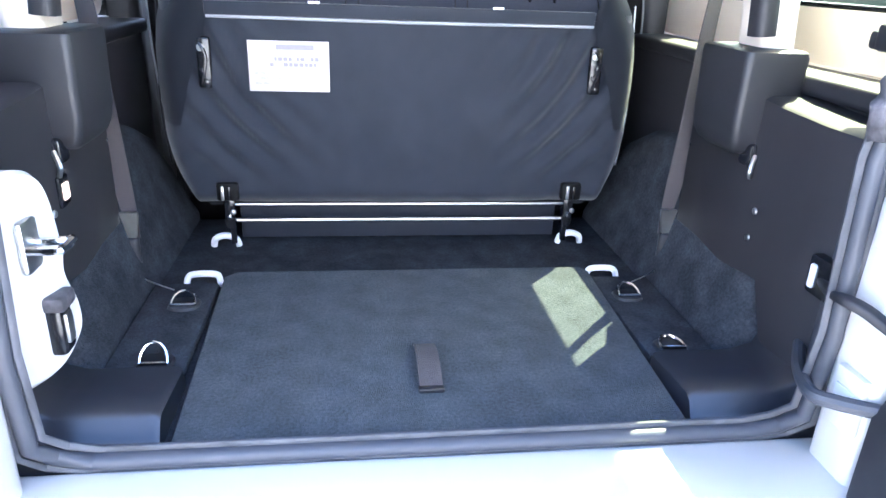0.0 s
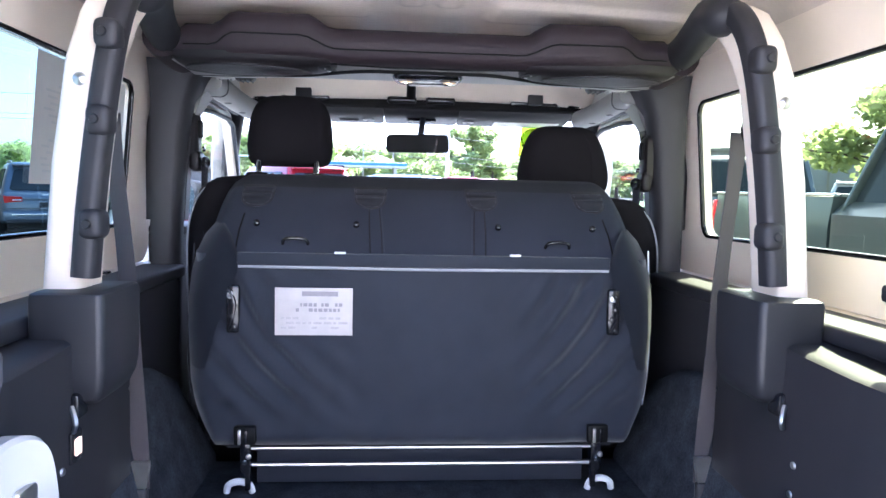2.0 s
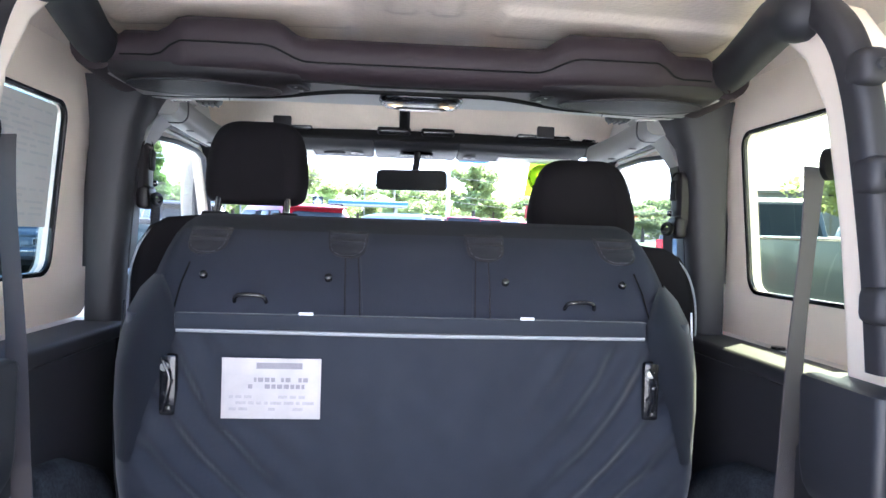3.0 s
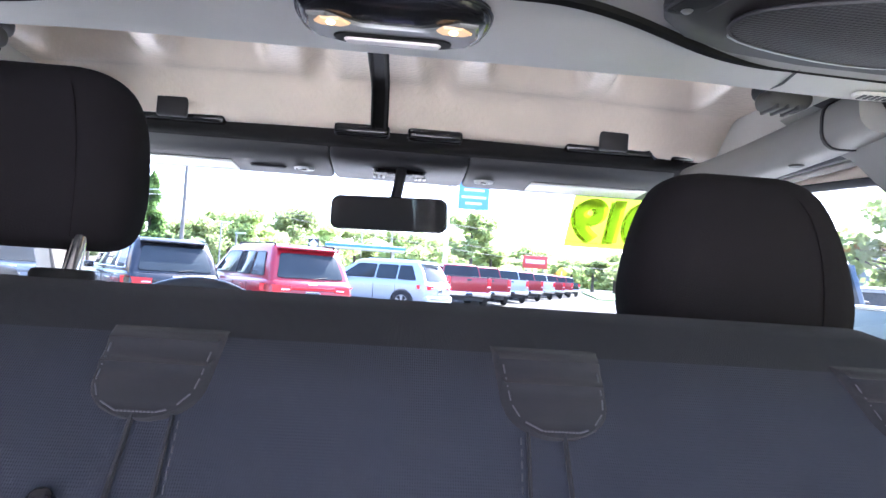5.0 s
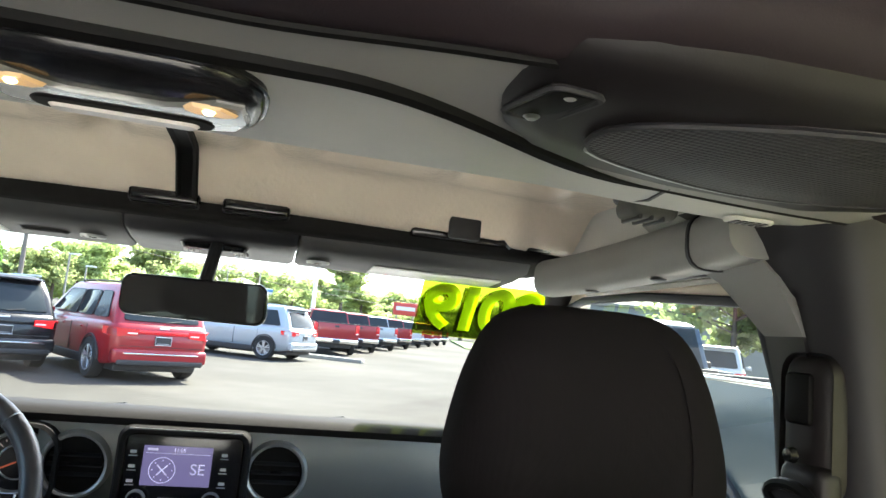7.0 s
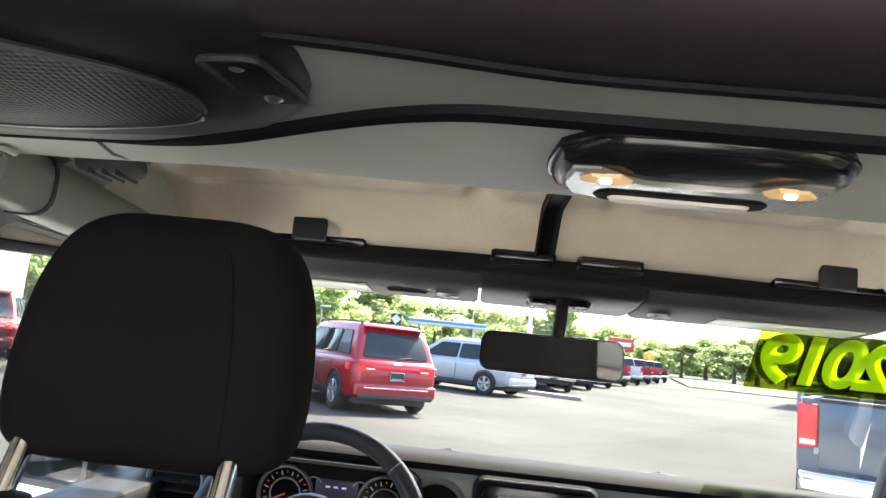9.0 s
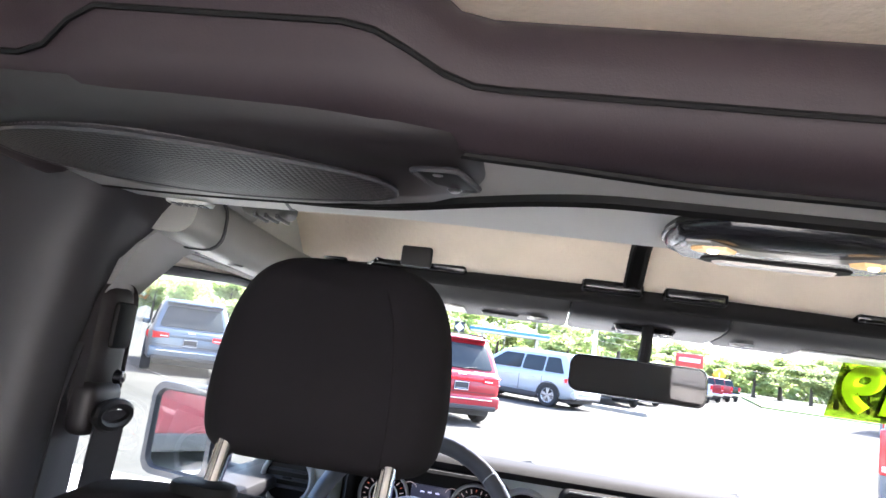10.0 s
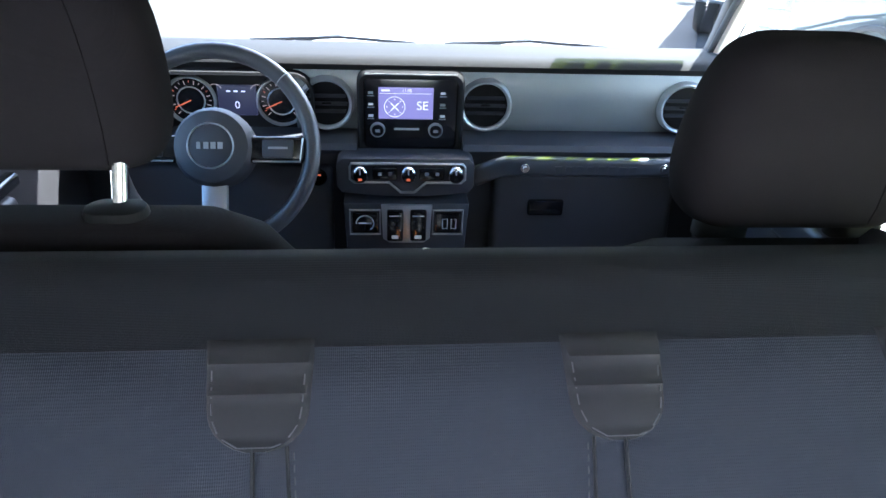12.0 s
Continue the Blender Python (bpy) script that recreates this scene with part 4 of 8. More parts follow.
def ink_bar(x0, z0, x1, z1, m=INK):
    part("print_bar", box(x0, 1.4446, z0, x1, 1.4454, z1), m, lab)
ink_bar(-0.268, 1.154, -0.192, 1.164)
random.seed(4)
for z, x0, n in ((1.136, -0.288, 12), (1.125, -0.292, 12)):
    x = x0
    for k in range(n):
        w = random.uniform(0.004, 0.009)
        if random.random() > 0.2:
            ink_bar(x, z - 0.0035, x + w, z + 0.0035)
        x += w + 0.0025
PALE = mat("faded_print", (0.34, 0.325, 0.33), 0.8, var=0.2, scale=300, bump=0)
for z in (1.108, 1.098, 1.088):
    x = -0.312
    for k in range(9):
        w = random.uniform(0.006, 0.02)
        if random.random() > 0.25:
            ink_bar(x, z - 0.0025, min(x + w, -0.168), z + 0.0025, PALE)
        x += w + 0.004
        if x > -0.18:
            break

# roll-bar legs: white posts with black padding, belts
def cage_leg(s):
    leg = thing("roll_bar", "white roll bar leg with black bolted padding", "roll bar", at=pose(0, 0.045, 0))
    rings = []
    for z, x0, x1, y0, y1 in ((1.19, 0.556, 0.615, 1.02, 1.11), (1.21, 0.552, 0.612, 1.015, 1.11), (1.40, 0.536, 0.598, 1.02, 1.115), (1.56, 0.519, 0.581, 1.035, 1.13), (1.63, 0.508, 0.568, 1.055, 1.16), (1.68, 0.505, 0.560, 1.09, 1.22), (1.705, 0.508, 0.560, 1.14, 1.28)):
        cx, cy = (x0 + x1) / 2, (y0 + y1) / 2
        rings.append([(s * (cx + u), cy + v, z) for u, v in rrect(x1 - x0, y1 - y0, 0.02, 4)])
    part("white_post", loft(rings), WHITE_IN, leg, "white painted post", angle=50)
    part("post_screw", move(revolve([(0.0001, 0.004), (0.006, 0.003), (0.010, 0)], 12), pose(s * 0.552, 1.028, 1.524, 90, 0, 0)), STEEL, leg)
    path = spline([(s * 0.545, 1.022, 1.235), (s * 0.535, 1.024, 1.35), (s * 0.522, 1.03, 1.47), (s * 0.511, 1.038, 1.56), (s * 0.504, 1.060, 1.63), (s * 0.505, 1.105, 1.676), (s * 0.517, 1.17, 1.698)], 6)
    part("padding", sweep(path, rrect(0.036, 0.042, 0.013, 4), up=(0, 1, 0)), PLASTIC_SOFT, leg, "black moulded padding")
    for k, z in enumerate((1.314, 1.464, 1.588)):
        xx = 0.524 - 0.0105 * k
        part("bolt_boss", box(min(s * (xx - 0.014), s * (xx + 0.022)), 0.992 + 0.006 * k, z - 0.022, max(s * (xx - 0.014), s * (xx + 0.022)), 1.035 + 0.006 * k, z + 0.022, 0.012, 3), PLASTIC_SOFT, leg, "padded bolt boss")
        part("bolt", move(revolve([(0.0001, 0.003), (0.006, 0.003), (0.0075, 0)], 10), pose(s * (xx + 0.006), 0.991 + 0.006 * k, z, 90, 0, 0)), PLASTIC, leg)
    elbow = spline([(s * 0.494, 1.110, 1.674), (s * 0.507, 1.20, 1.700), (s * 0.548, 1.34, 1.706), (s * 0.580, 1.48, 1.700), (s * 0.595, 1.60, 1.695)], 6)
    bar = sweep(elbow, circle(0.036, 16))
    bar.verts.ensure_lookup_table()
    for k, f in enumerate((0.30, 0.72, 0.93)):
        for v in bar.verts[16 * k:16 * k + 16]:
            v.co = elbow[k].lerp(v.co, f)
    part("elbow_cover", bar, ELBOW, leg, "dark grey rear bar cover")
    part("elbow_pad", sweep(spline([(s * 0.592, 1.52, 1.695), (s * 0.596, 1.58, 1.692), (s * 0.596, 1.68, 1.688)], 4), circle(0.043, 16)), BAR_CLOTH, leg, "dark padded bar end")
    return leg


for s in (-1, 1):
    cage_leg(s)
    pod = thing("corner_pod", "black moulded corner pod under the roll bar leg", "trim pod", group="corner pods")
    rings = []
    for z, x0, x1, y0, y1, r in ((1.052, 0.520, 0.600, 1.040, 1.14, 0.010), (1.060, 0.512, 0.606, 1.030, 1.16, 0.011), (1.075, 0.506, 0.609, 1.024, 1.168, 0.012), (1.10, 0.502, 0.610, 1.021, 1.170, 0.012), (1.206, 0.500, 0.610, 1.018, 1.172, 0.012), (1.214, 0.502, 0.608, 1.020, 1.170, 0.011), (1.217, 0.508, 0.602, 1.026, 1.164, 0.009)):
        cx, cy = (x0 + x1) / 2, (y0 + y1) / 2
        rings.append([(s * (cx + u), cy + v, z) for u, v in rrect(x1 - x0, y1 - y0, r, 4)])
    part("shell", loft(rings), PLASTIC, pod, "black grained plastic shell", angle=40)
    part("clip", box(min(s * 0.535, s * 0.56), 1.015, 1.035, max(s * 0.535, s * 0.56), 1.05, 1.072, 0.006), GLOSS_BLACK, pod)
    part("coat_hook", tube(spline([(s * 0.545, 1.015, 1.055), (s * 0.535, 1.005, 1.035), (s * 0.54, 1.01, 1.02)], 4), 0.004, 6), STEEL, pod)
    # rear belt
    belt = thing("seat_belt", "grey rear seat belt hanging from the roll bar", "seat belt", group="rear seat belts")
    path = [(s * 0.600, 1.30, 1.500), (s * 0.585, 1.285, 1.40), (s * 0.562, 1.272, 1.22), (s * 0.552, 1.262, 1.05), (s * 0.545, 1.262, 0.90), (s * 0.542, 1.258, 0.83)]
    rings = []
    for k, p in enumerate(spline(path, 5)):
        tw = 0.3 + 0.25 * math.sin(k * 0.22)
        dx, dy = 0.023 * math.cos(tw), 0.023 * math.sin(tw)
        nx, ny = -math.sin(tw) * 0.0012, math.cos(tw) * 0.0012
        rings.append([(p.x - dx - nx, p.y - dy * s - ny, p.z), (p.x + dx - nx, p.y + dy * s - ny, p.z), (p.x + dx + nx, p.y + dy * s + ny, p.z), (p.x - dx + nx, p.y - dy * s + ny, p.z)])
    part("webbing", loft(rings), BELT, belt, "grey woven webbing")
    part("guide", move(revolve([(0.0001, 0.012), (0.018, 0.011), (0.024, 0.004), (0.024, -0.004), (0.0001, -0.006)], 16), pose(s * 0.606, 1.275, 1.502, 90, 0, 30 * s)), BLACK_GAP, belt, "black belt guide")
    part("guide_bolt", move(revolve([(0.0001, 0.004), (0.004, 0.003), (0.005, 0)], 10), pose(s * 0.606, 1.275, 1.502, 90, 0, 30 * s) @ pose(0, 0, 0.011)), STEEL, belt)
    part("stop", move(revolve([(0.0001, 0.006), (0.005, 0.005), (0.006, 0)], 8), pose(s * 0.55, 1.235, 1.02, 90, 0, 0)), CHROME, belt)
    part("buckle", box(s * 0.542 - 0.022, 1.240, 0.775, s * 0.542 + 0.022, 1.257, 0.835, 0.008, 3), PLASTIC, belt, "black belt anchor cover")
    part("anchor_plate", loft([[(s * 0.542 - w, 1.245, z), (s * 0.542 + w, 1.245, z), (s * 0.542 + w, 1.254, z), (s * 0.542 - w, 1.254, z)] for z, w in ((0.828, 0.017), (0.850, 0.021), (0.872, 0.025), (0.882, 0.025))]), STEEL, belt, "grey steel anchor plate", angle=30)
    part("anchor", move(revolve([(0.0001, 0.012), (0.007, 0.011), (0.009, 0)], 10), pose(s * 0.538, 1.240, 0.772, 90, 0, 0)), WHITE_PLASTIC, belt)
    part("tether", tube(spline([(s * 0.532, 1.235, 0.765), (s * 0.50, 1.222, 0.755), (s * 0.455, 1.205, 0.746)], 5), 0.0014, 5), STEEL, belt, "thin wire")
    # gas strut of the raised rear glass
    st = thing("gas_strut", "slim steel gas strut of the rear glass", "gas strut", group="gas struts")
    foot = Vector((s * 0.572, 0.825, 1.260))
    top = Vector((s * 0.365, 0.50, 1.765))
    mid = foot.lerp(top, 0.52)
    part("rod", tube([foot, mid], 0.0045, 10), STEEL, st)
    part("cylinder", tube([mid, top], 0.0095, 12), PLASTIC, st, "dark strut cylinder")
    part("ball_joint", box(foot.x - 0.012, foot.y - 0.014, foot.z - 0.022, foot.x + 0.012, foot.y + 0.014, foot.z + 0.012, 0.006), PLASTIC, st)
    part("mount", box(min(s * 0.60, s * 0.66), 0.85, 1.235, max(s * 0.60, s * 0.66), 0.90, 1.26, 0.006), PLASTIC, st)
    # round fixings on the white ledge
    solid("ledge_plug", move(revolve([(0.0001, 0.006), (0.013, 0.006), (0.015, 0)], 12), pose(s * 0.737, 1.60, 1.177)), GLOSS_BLACK, "small black plug on the white ledge", "plug")

# left door-post striker plate and courtesy lamp, right hinge straps
sp = thing("striker_plate", "white body plate with steel door striker", "striker", at=pose(0.012, 0.01, 0.014))
out = [(0.735, 0.815), (0.728, 0.90), (0.728, 1.03), (0.745, 1.066), (0.79, 1.075), (0.825, 1.05), (0.838, 0.97), (0.835, 0.93), (0.85, 0.88), (0.845, 0.84), (0.80, 0.81)]
out = [(p.x, p.y) for p in spline([(y, z, 0) for y, z in out + out[:1]], 6)][:-1]
bm = loft([[(-0.552 + (y - 0.73) * 0.30, y, z) for y, z in out], [(-0.532 + (y - 0.73) * 0.30, y, z) for y, z in out], [(-0.526 + (y - 0.73) * 0.30, 0.785 + (y - 0.785) * 0.93, 0.945 + (z - 0.945) * 0.96) for y, z in out]])
part("plate", bm, WHITE, sp, "white painted plate")
part("striker_base", box(-0.514, 0.765, 0.955, -0.503, 0.808, 1.02, 0.006), STEEL, sp)
part("striker_loop", tube(spline([(-0.51, 0.80, 0.985), (-0.475, 0.805, 0.985), (-0.468, 0.81, 0.985), (-0.468, 0.775, 0.985), (-0.475, 0.772, 0.985), (-0.51, 0.772, 0.985)], 4), 0.0055, 8), CHROME, sp, "bright steel loop")
part("lower_latch", box(-0.516, 0.79, 0.835, -0.490, 0.825, 0.90, 0.006), GLOSS_BLACK, sp, "black catch")
part("catch_face", box(-0.492, 0.797, 0.85, -0.486, 0.815, 0.89, 0.002), STEEL, sp)
part("catch_cap", box(-0.518, 0.788, 0.895, -0.484, 0.83, 0.915, 0.005), RUST, sp)
cl = thing("courtesy_lamp", "small lit cargo lamp in the side trim", "lamp")
part("bezel", box(-0.552, 1.006, 0.972, -0.541, 1.040, 1.018, 0.003), GLOSS_BLACK, cl)
part("lens", box(-0.545, 1.014, 0.983, -0.538, 1.032, 1.007, 0.002), COURTESY, cl, "glowing warm lens")
strap = thing("check_strap", "black door check strap of the tailgate", "strap")
part("strap", sweep(spline([(0.548, 0.80, 0.938), (0.515, 0.74, 0.948), (0.482, 0.676, 0.968), (0.492, 0.655, 0.965), (0.505, 0.638, 0.956), (0.520, 0.615, 0.945), (0.540, 0.608, 0.936)], 6), rrect(0.022, 0.012, 0.004, 3)), PLASTIC_SOFT, strap)
part("end_bracket", box(0.512, 0.596, 0.915, 0.572, 0.621, 0.943, 0.006), PLASTIC, strap)
part("bolt", move(revolve([(0.0001, 0.005), (0.007, 0.005), (0.009, 0)], 8), pose(0.555, 0.596, 0.929, 90, 0, 0)), CHROME, strap)
part("socket", box(0.530, 0.755, 0.915, 0.555, 0.815, 0.972, 0.006), GLOSS_BLACK, strap)
part("socket_face", box(0.526, 0.795, 0.925, 0.534, 0.806, 0.96, 0.003), WHITE_PLASTIC, strap)
harness = solid("wiring_sleeve", tube(spline([(0.55, 0.815, 0.826), (0.505, 0.75, 0.828), (0.466, 0.672, 0.842), (0.480, 0.645, 0.846), (0.505, 0.622, 0.850), (0.540, 0.590, 0.858)], 6), 0.0095, 10), RUBBER, "black rubber wiring sleeve to the tailgate", "cable")
# open tailgate
tg = thing("tailgate", "white swing tailgate, standing wide open", "door")
part("skin", box(0.600, -0.42, 0.58, 0.70, 0.598, 1.16, 0.02, 3), WHITE, tg, "white painted gate")
# inner panel: rounded at the top, notched round the check strap, leaning outwards along the gate
notched = [(0.531, 1.138), (0.495, 1.130), (0.4806, 1.107), (0.4806, 1.027), (0.497, 0.991), (0.519, 0.956), (0.523, 0.913), (0.512, 0.876), (0.497, 0.847), (0.497, 0.660), (0.520, 0.645)]
plain = [(0.531, 1.138), (0.495, 1.130), (0.4806, 1.107), (0.4806, 1.027), (0.482, 0.991), (0.484, 0.956), (0.486, 0.913), (0.488, 0.876), (0.490, 0.847), (0.494, 0.660), (0.520, 0.645)]
rings = []
for u, ring in ((0.0, notched), (0.012, notched), (0.085, plain), (0.50, plain), (0.95, plain)):
    grow = 0.006 if u == 0.0 else 0.0
    lean = 0.13 * max(0.0, u - 0.05)
    rings.append([(x + grow + lean, 0.612 - u, z) for x, z in ring] + [(0.64 + lean, 0.612 - u, 0.645), (0.64 + lean, 0.612 - u, 1.138)])
part("inner_panel", loft(rings), PLASTIC, tg, "black moulded inner panel", angle=40)


def gate_face(u, z, proud):
    return Vector((0.482 + 0.13 * max(0.0, u - 0.05) - proud + 0.012 * (1.03 - z) / 0.3, 0.612 - u, z))


well = [gate_face(u, z, 0.001) for u, z in ((0.17, 1.055), (0.13, 1.02), (0.13, 0.955), (0.155, 0.92), (0.80, 0.92), (0.80, 1.055))]
part("panel_trim", tube(well, 0.004, 6, closed=True), PILLAR_GREY, tg, "raised grey trim line")
for k in range(9):
    z = 0.885 - 0.022 * k
    part("vent_slat", tube([gate_face(0.19, z, 0.002), gate_face(0.75, z, 0.002)], 0.0045, 6), GLOSS_BLACK, tg)
for z0, z1 in ((1.035, 1.115), (0.800, 0.880)):
    hinge = part("hinge", box(0.500, 0.632, z0, 0.514, 0.682, z1, 0.004, 2), WHITE, tg, "white hinge box")
    # shading of the hinge recess, put in as a flat cool grey inset
    part("hinge_inset", box(0.4975, 0.640, z0 + 0.022, 0.504, 0.674, z1 - 0.022, 0.002), PALE_INK, hinge, "flat cool grey inset standing in for the hinge recess shade")


# ---- overhead: sound bar, lamp, header ----
BLOCK[0] = Matrix()
OLIVE = mat("olive_grey_plastic", (0.055, 0.056, 0.050), 0.55, var=0.1, bump=0.2, bump_scale=700)
def tuck(ax):
    return 0.018 * step(ax, 0.07, 0.22)


sb = thing("sound_bar", "dark padded overhead sound bar with two speakers", "sound bar")
rings = []
for i in range(61):
    x = -0.60 + 1.2 * i / 60
    ax = abs(x)
    hump = step(ax, 0.228, 0.282) * (1 - step(ax, 0.448, 0.500))
    top = 1.742 + 0.027 * hump - 0.05 * step(ax, 0.555, 0.62)
    bot = 1.668 + 0.004 * step(ax, 0.2, 0.30)
    yb = 1.590 - 0.015 * hump
    rings.append([(x, yb + 0.02, top), (x, yb + 0.004, top - 0.012), (x, yb, top - 0.03), (x, yb, top - 0.036), (x, yb + 0.002, bot + 0.024), (x, yb + 0.007, bot + 0.012), (x, yb + 0.016, bot + 0.004), (x, yb + 0.030, bot - 0.001), (x, 1.640 - tuck(ax), bot - 0.003), (x, 1.650 - tuck(ax), bot - 0.002), (x, 1.660 - tuck(ax), bot + 0.006), (x, 1.70, top + 0.012), (x, yb + 0.10, top + 0.012)])
part("bar_wrap", loft(rings), BAR_CLOTH, sb, "dark vinyl wrapped bar", angle=75)
edge = []
for i in range(61):
    x = -0.56 + 1.12 * i / 60
    edge.append((x, 1.650 - tuck(abs(x)), 1.666 + 0.006 * step(abs(x), 0.2, 0.30)))
part("wrap_edge", tube(edge, 0.0040, 8), BLACK_GAP, sb, "dark tucked edge of the wrap")
seam = []
for i in range(61):
    x = -0.56 + 1.12 * i / 60
    ax = abs(x)
    hump = step(ax, 0.215, 0.300) * (1 - step(ax, 0.448, 0.500))
    seam.append((x, 1.589 - 0.015 * step(ax, 0.228, 0.282) * (1 - step(ax, 0.448, 0.500)), 1.742 + 0.026 * hump - 0.05 * step(ax, 0.555, 0.62) - 0.051))
part("seam", tube(seam, 0.0019, 6), BLACK_GAP, sb, "stitched seam")
# grey front cover that carries the dome lamp
def joint_y(ax):
    return 1.704 + 0.120 * step(ax, 0.12, 0.40)


rings = []
for i in range(97):
    x = -0.60 + 1.2 * i / 96
    ax = abs(x)
    drop = 0.006 * step(ax, 0.30, 0.55)
    rings.append([(x, 1.640, 1.680), (x, 1.655, 1.672 - drop), (x, joint_y(ax), 1.6685 - drop), (x, 1.87, 1.670 - drop), (x, 1.93, 1.680 - drop), (x, 1.958, 1.690 - drop), (x, 1.968, 1.702), (x, 1.968, 1.76), (x, 1.640, 1.74)])
part("front_cover", loft(rings), GREY_TRIM, sb, "light grey front cover", angle=50)
rings = []
for i in range(97):
    x = -0.60 + 1.2 * i / 96
    ax = abs(x)
    drop = 0.006 * step(ax, 0.30, 0.55)
    rings.append([(x, 1.636 - tuck(ax), 1.6785), (x, 1.653 - tuck(ax), 1.6690 - drop), (x, joint_y(ax), 1.6665 - drop), (x, joint_y(ax), 1.672), (x, 1.636 - tuck(ax), 1.69)])
part("rear_cover", loft(rings), BAR_GREY, sb, "grey rear cover", angle=50)
rings = []
for i in range(121):
    x = -0.60 + 1.2 * i / 120
    r = 0.0085 - 0.0055 * step(abs(x), 0.28, 0.42)
    rings.append([(x, joint_y(abs(x)) + r * math.cos(q), 1.668 - 0.006 * step(abs(x), 0.3, 0.55) + r * math.sin(q)) for q in [2 * math.pi * k / 8 for k in range(8)]])
part("joint_line", loft(rings), BLACK_GAP, sb, "black padded joint")


def tip(y, z):
    """The housings tip up slightly towards the front."""
    return z + (y - 1.70) * 0.012


for s in (-1, 1):
    # speaker housing below the bar, narrowing to its rounded inner end
    rings = []
    for t, y0, y1, h in ((0.219, 1.640, 1.690, 0.006), (0.223, 1.622, 1.705, 0.013), (0.237, 1.606, 1.735, 0.018), (0.268, 1.598, 1.766, 0.020), (0.32, 1.594, 1.790, 0.022), (0.40, 1.592, 1.805, 0.023), (0.53, 1.592, 1.815, 0.023), (0.585, 1.600, 1.808, 0.020), (0.60, 1.612, 1.795, 0.012)):
        zt, w = 1.682, y1 - y0
        rings.append([(s * t, y, tip(y, z)) for y, z in ((y0, zt), (y0 + 0.004, zt - h * 0.6), (y0 + 0.014, zt - h), (y0 + w * 0.3, zt - h - 0.004), (y0 + w * 0.7, zt - h - 0.004), (y1 - 0.010, zt - h), (y1 - 0.002, zt - h * 0.5), (y1, zt))])
    h = part("speaker_housing", loft(rings), HOUSING_BLACK, sb, "black speaker housing", angle=50)
    # grille with its bright front edge
    out = []
    for k in range(32):
        a = 2 * math.pi * k / 32
        ca, sa = math.cos(a), math.sin(a)
        grow = 0.062 + 0.018 * step(ca, -0.9, 0.3)
        out.append((s * (0.432 + 0.148 * ca), 1.690 - 0.004 * ca + grow * math.copysign(abs(sa) ** 0.85, sa)))
    rim = [Vector((x, y, tip(y, 1.6545))) for x, y in out]
    mid = Vector((s * 0.44, 1.688, tip(1.688, 1.6525)))
    part("grille", loft([[p + Vector((0, 0, 0.004)) for p in rim], [p + Vector((0, 0, -0.001)) for p in rim], [mid.lerp(p, 0.93) + Vector((0, 0, -0.0015)) for p in rim], [mid.lerp(p, 0.5) + Vector((0, 0, -0.003)) for p in rim]]), GRILLE, h, "black perforated speaker grille")
    part("rim", tube(rim, 0.0022, 6, closed=True), PLASTIC_SOFT, h)
    front = [p + Vector((0, 0.006, 0.001)) for p in rim if p.y > 1.715]
    front.sort(key=lambda p: p.x)
    part("bright_edge", tube(front, 0.0018, 6), SILVER, h, "satin front edge")
    part("bolt_recess", move(box(-0.014, -0.030, -0.006, 0.014, 0.030, 0.004, 0.004, 3), pose(s * 0.245, 1.670, 1.6640, 4, 0, 8 * s)), BLACK_GAP, h, "black recess with two screws")
    rc = [(x, y) for x, y in rrect(0.032, 0.064, 0.008, 3)]
    part("recess_rim", tube([Matrix(pose(s * 0.245, 1.670, 1.6590, 4, 0, 8 * s)) @ Vector((a, b, 0)) for a, b in rc], 0.0020, 6, closed=True), PLASTIC_SOFT, h)
    for dy in (-0.020, 0.020):
        part("screw", move(revolve([(0.0001, 0.002), (0.0030, 0.002), (0.0052, 0)], 12), pose(s * 0.245 - s * dy * 0.15, 1.670 + dy, 1.6580, 180, 0, 0)), STEEL, h)
    part("panel_gap", tube([(s * 0.416, 1.818, 1.6650), (s * 0.428, 1.87, 1.6660), (s * 0.446, 1.935, 1.6790)], 0.0016, 5), PLASTIC, sb, "dark panel gap")
    part("roof_knob", box(min(s * 0.485, s * 0.545), 1.995, 1.680, max(s * 0.485, s * 0.545), 2.045, 1.706, 0.011, 3), OLIVE, sb, "grey ribbed roof knob")
    for k in range(3):
        part("knob_rib", box(min(s * (0.494 + 0.014 * k), s * (0.499 + 0.014 * k)), 1.999, 1.677, max(s * (0.494 + 0.014 * k), s * (0.499 + 0.014 * k)), 2.041, 1.694, 0.002), PLASTIC, sb)
    part("air_vent", move(loft([[(x, y, 0.0) for x, y in rrect(0.050, 0.022, 0.009, 4)], [(x * 0.94, y * 0.9, -0.003) for x, y in rrect(0.050, 0.022, 0.009, 4)]]), pose(s * 0.535, 1.872, 1.6625)), GREY_TRIM, sb, "small oval vent")
    for k in range(5):
        part("vent_slot", box(min(s * (0.518 + 0.0075 * k), s * (0.522 + 0.0075 * k)), 1.865, 1.6585, max(s * (0.518 + 0.0075 * k), s * (0.522 + 0.0075 * k)), 1.879, 1.6598), PLASTIC, sb)

dl = thing("dome_lamp", "black dome lamp with two lit amber map lights", "dome lamp", at=pose(0.001, 1.764, 1.66))
BEZEL = mat("satin_lamp_bezel", (0.20, 0.20, 0.195), 0.22, metal=0.2, var=0.06, scale=20, bump=0.02, coat=0.4)
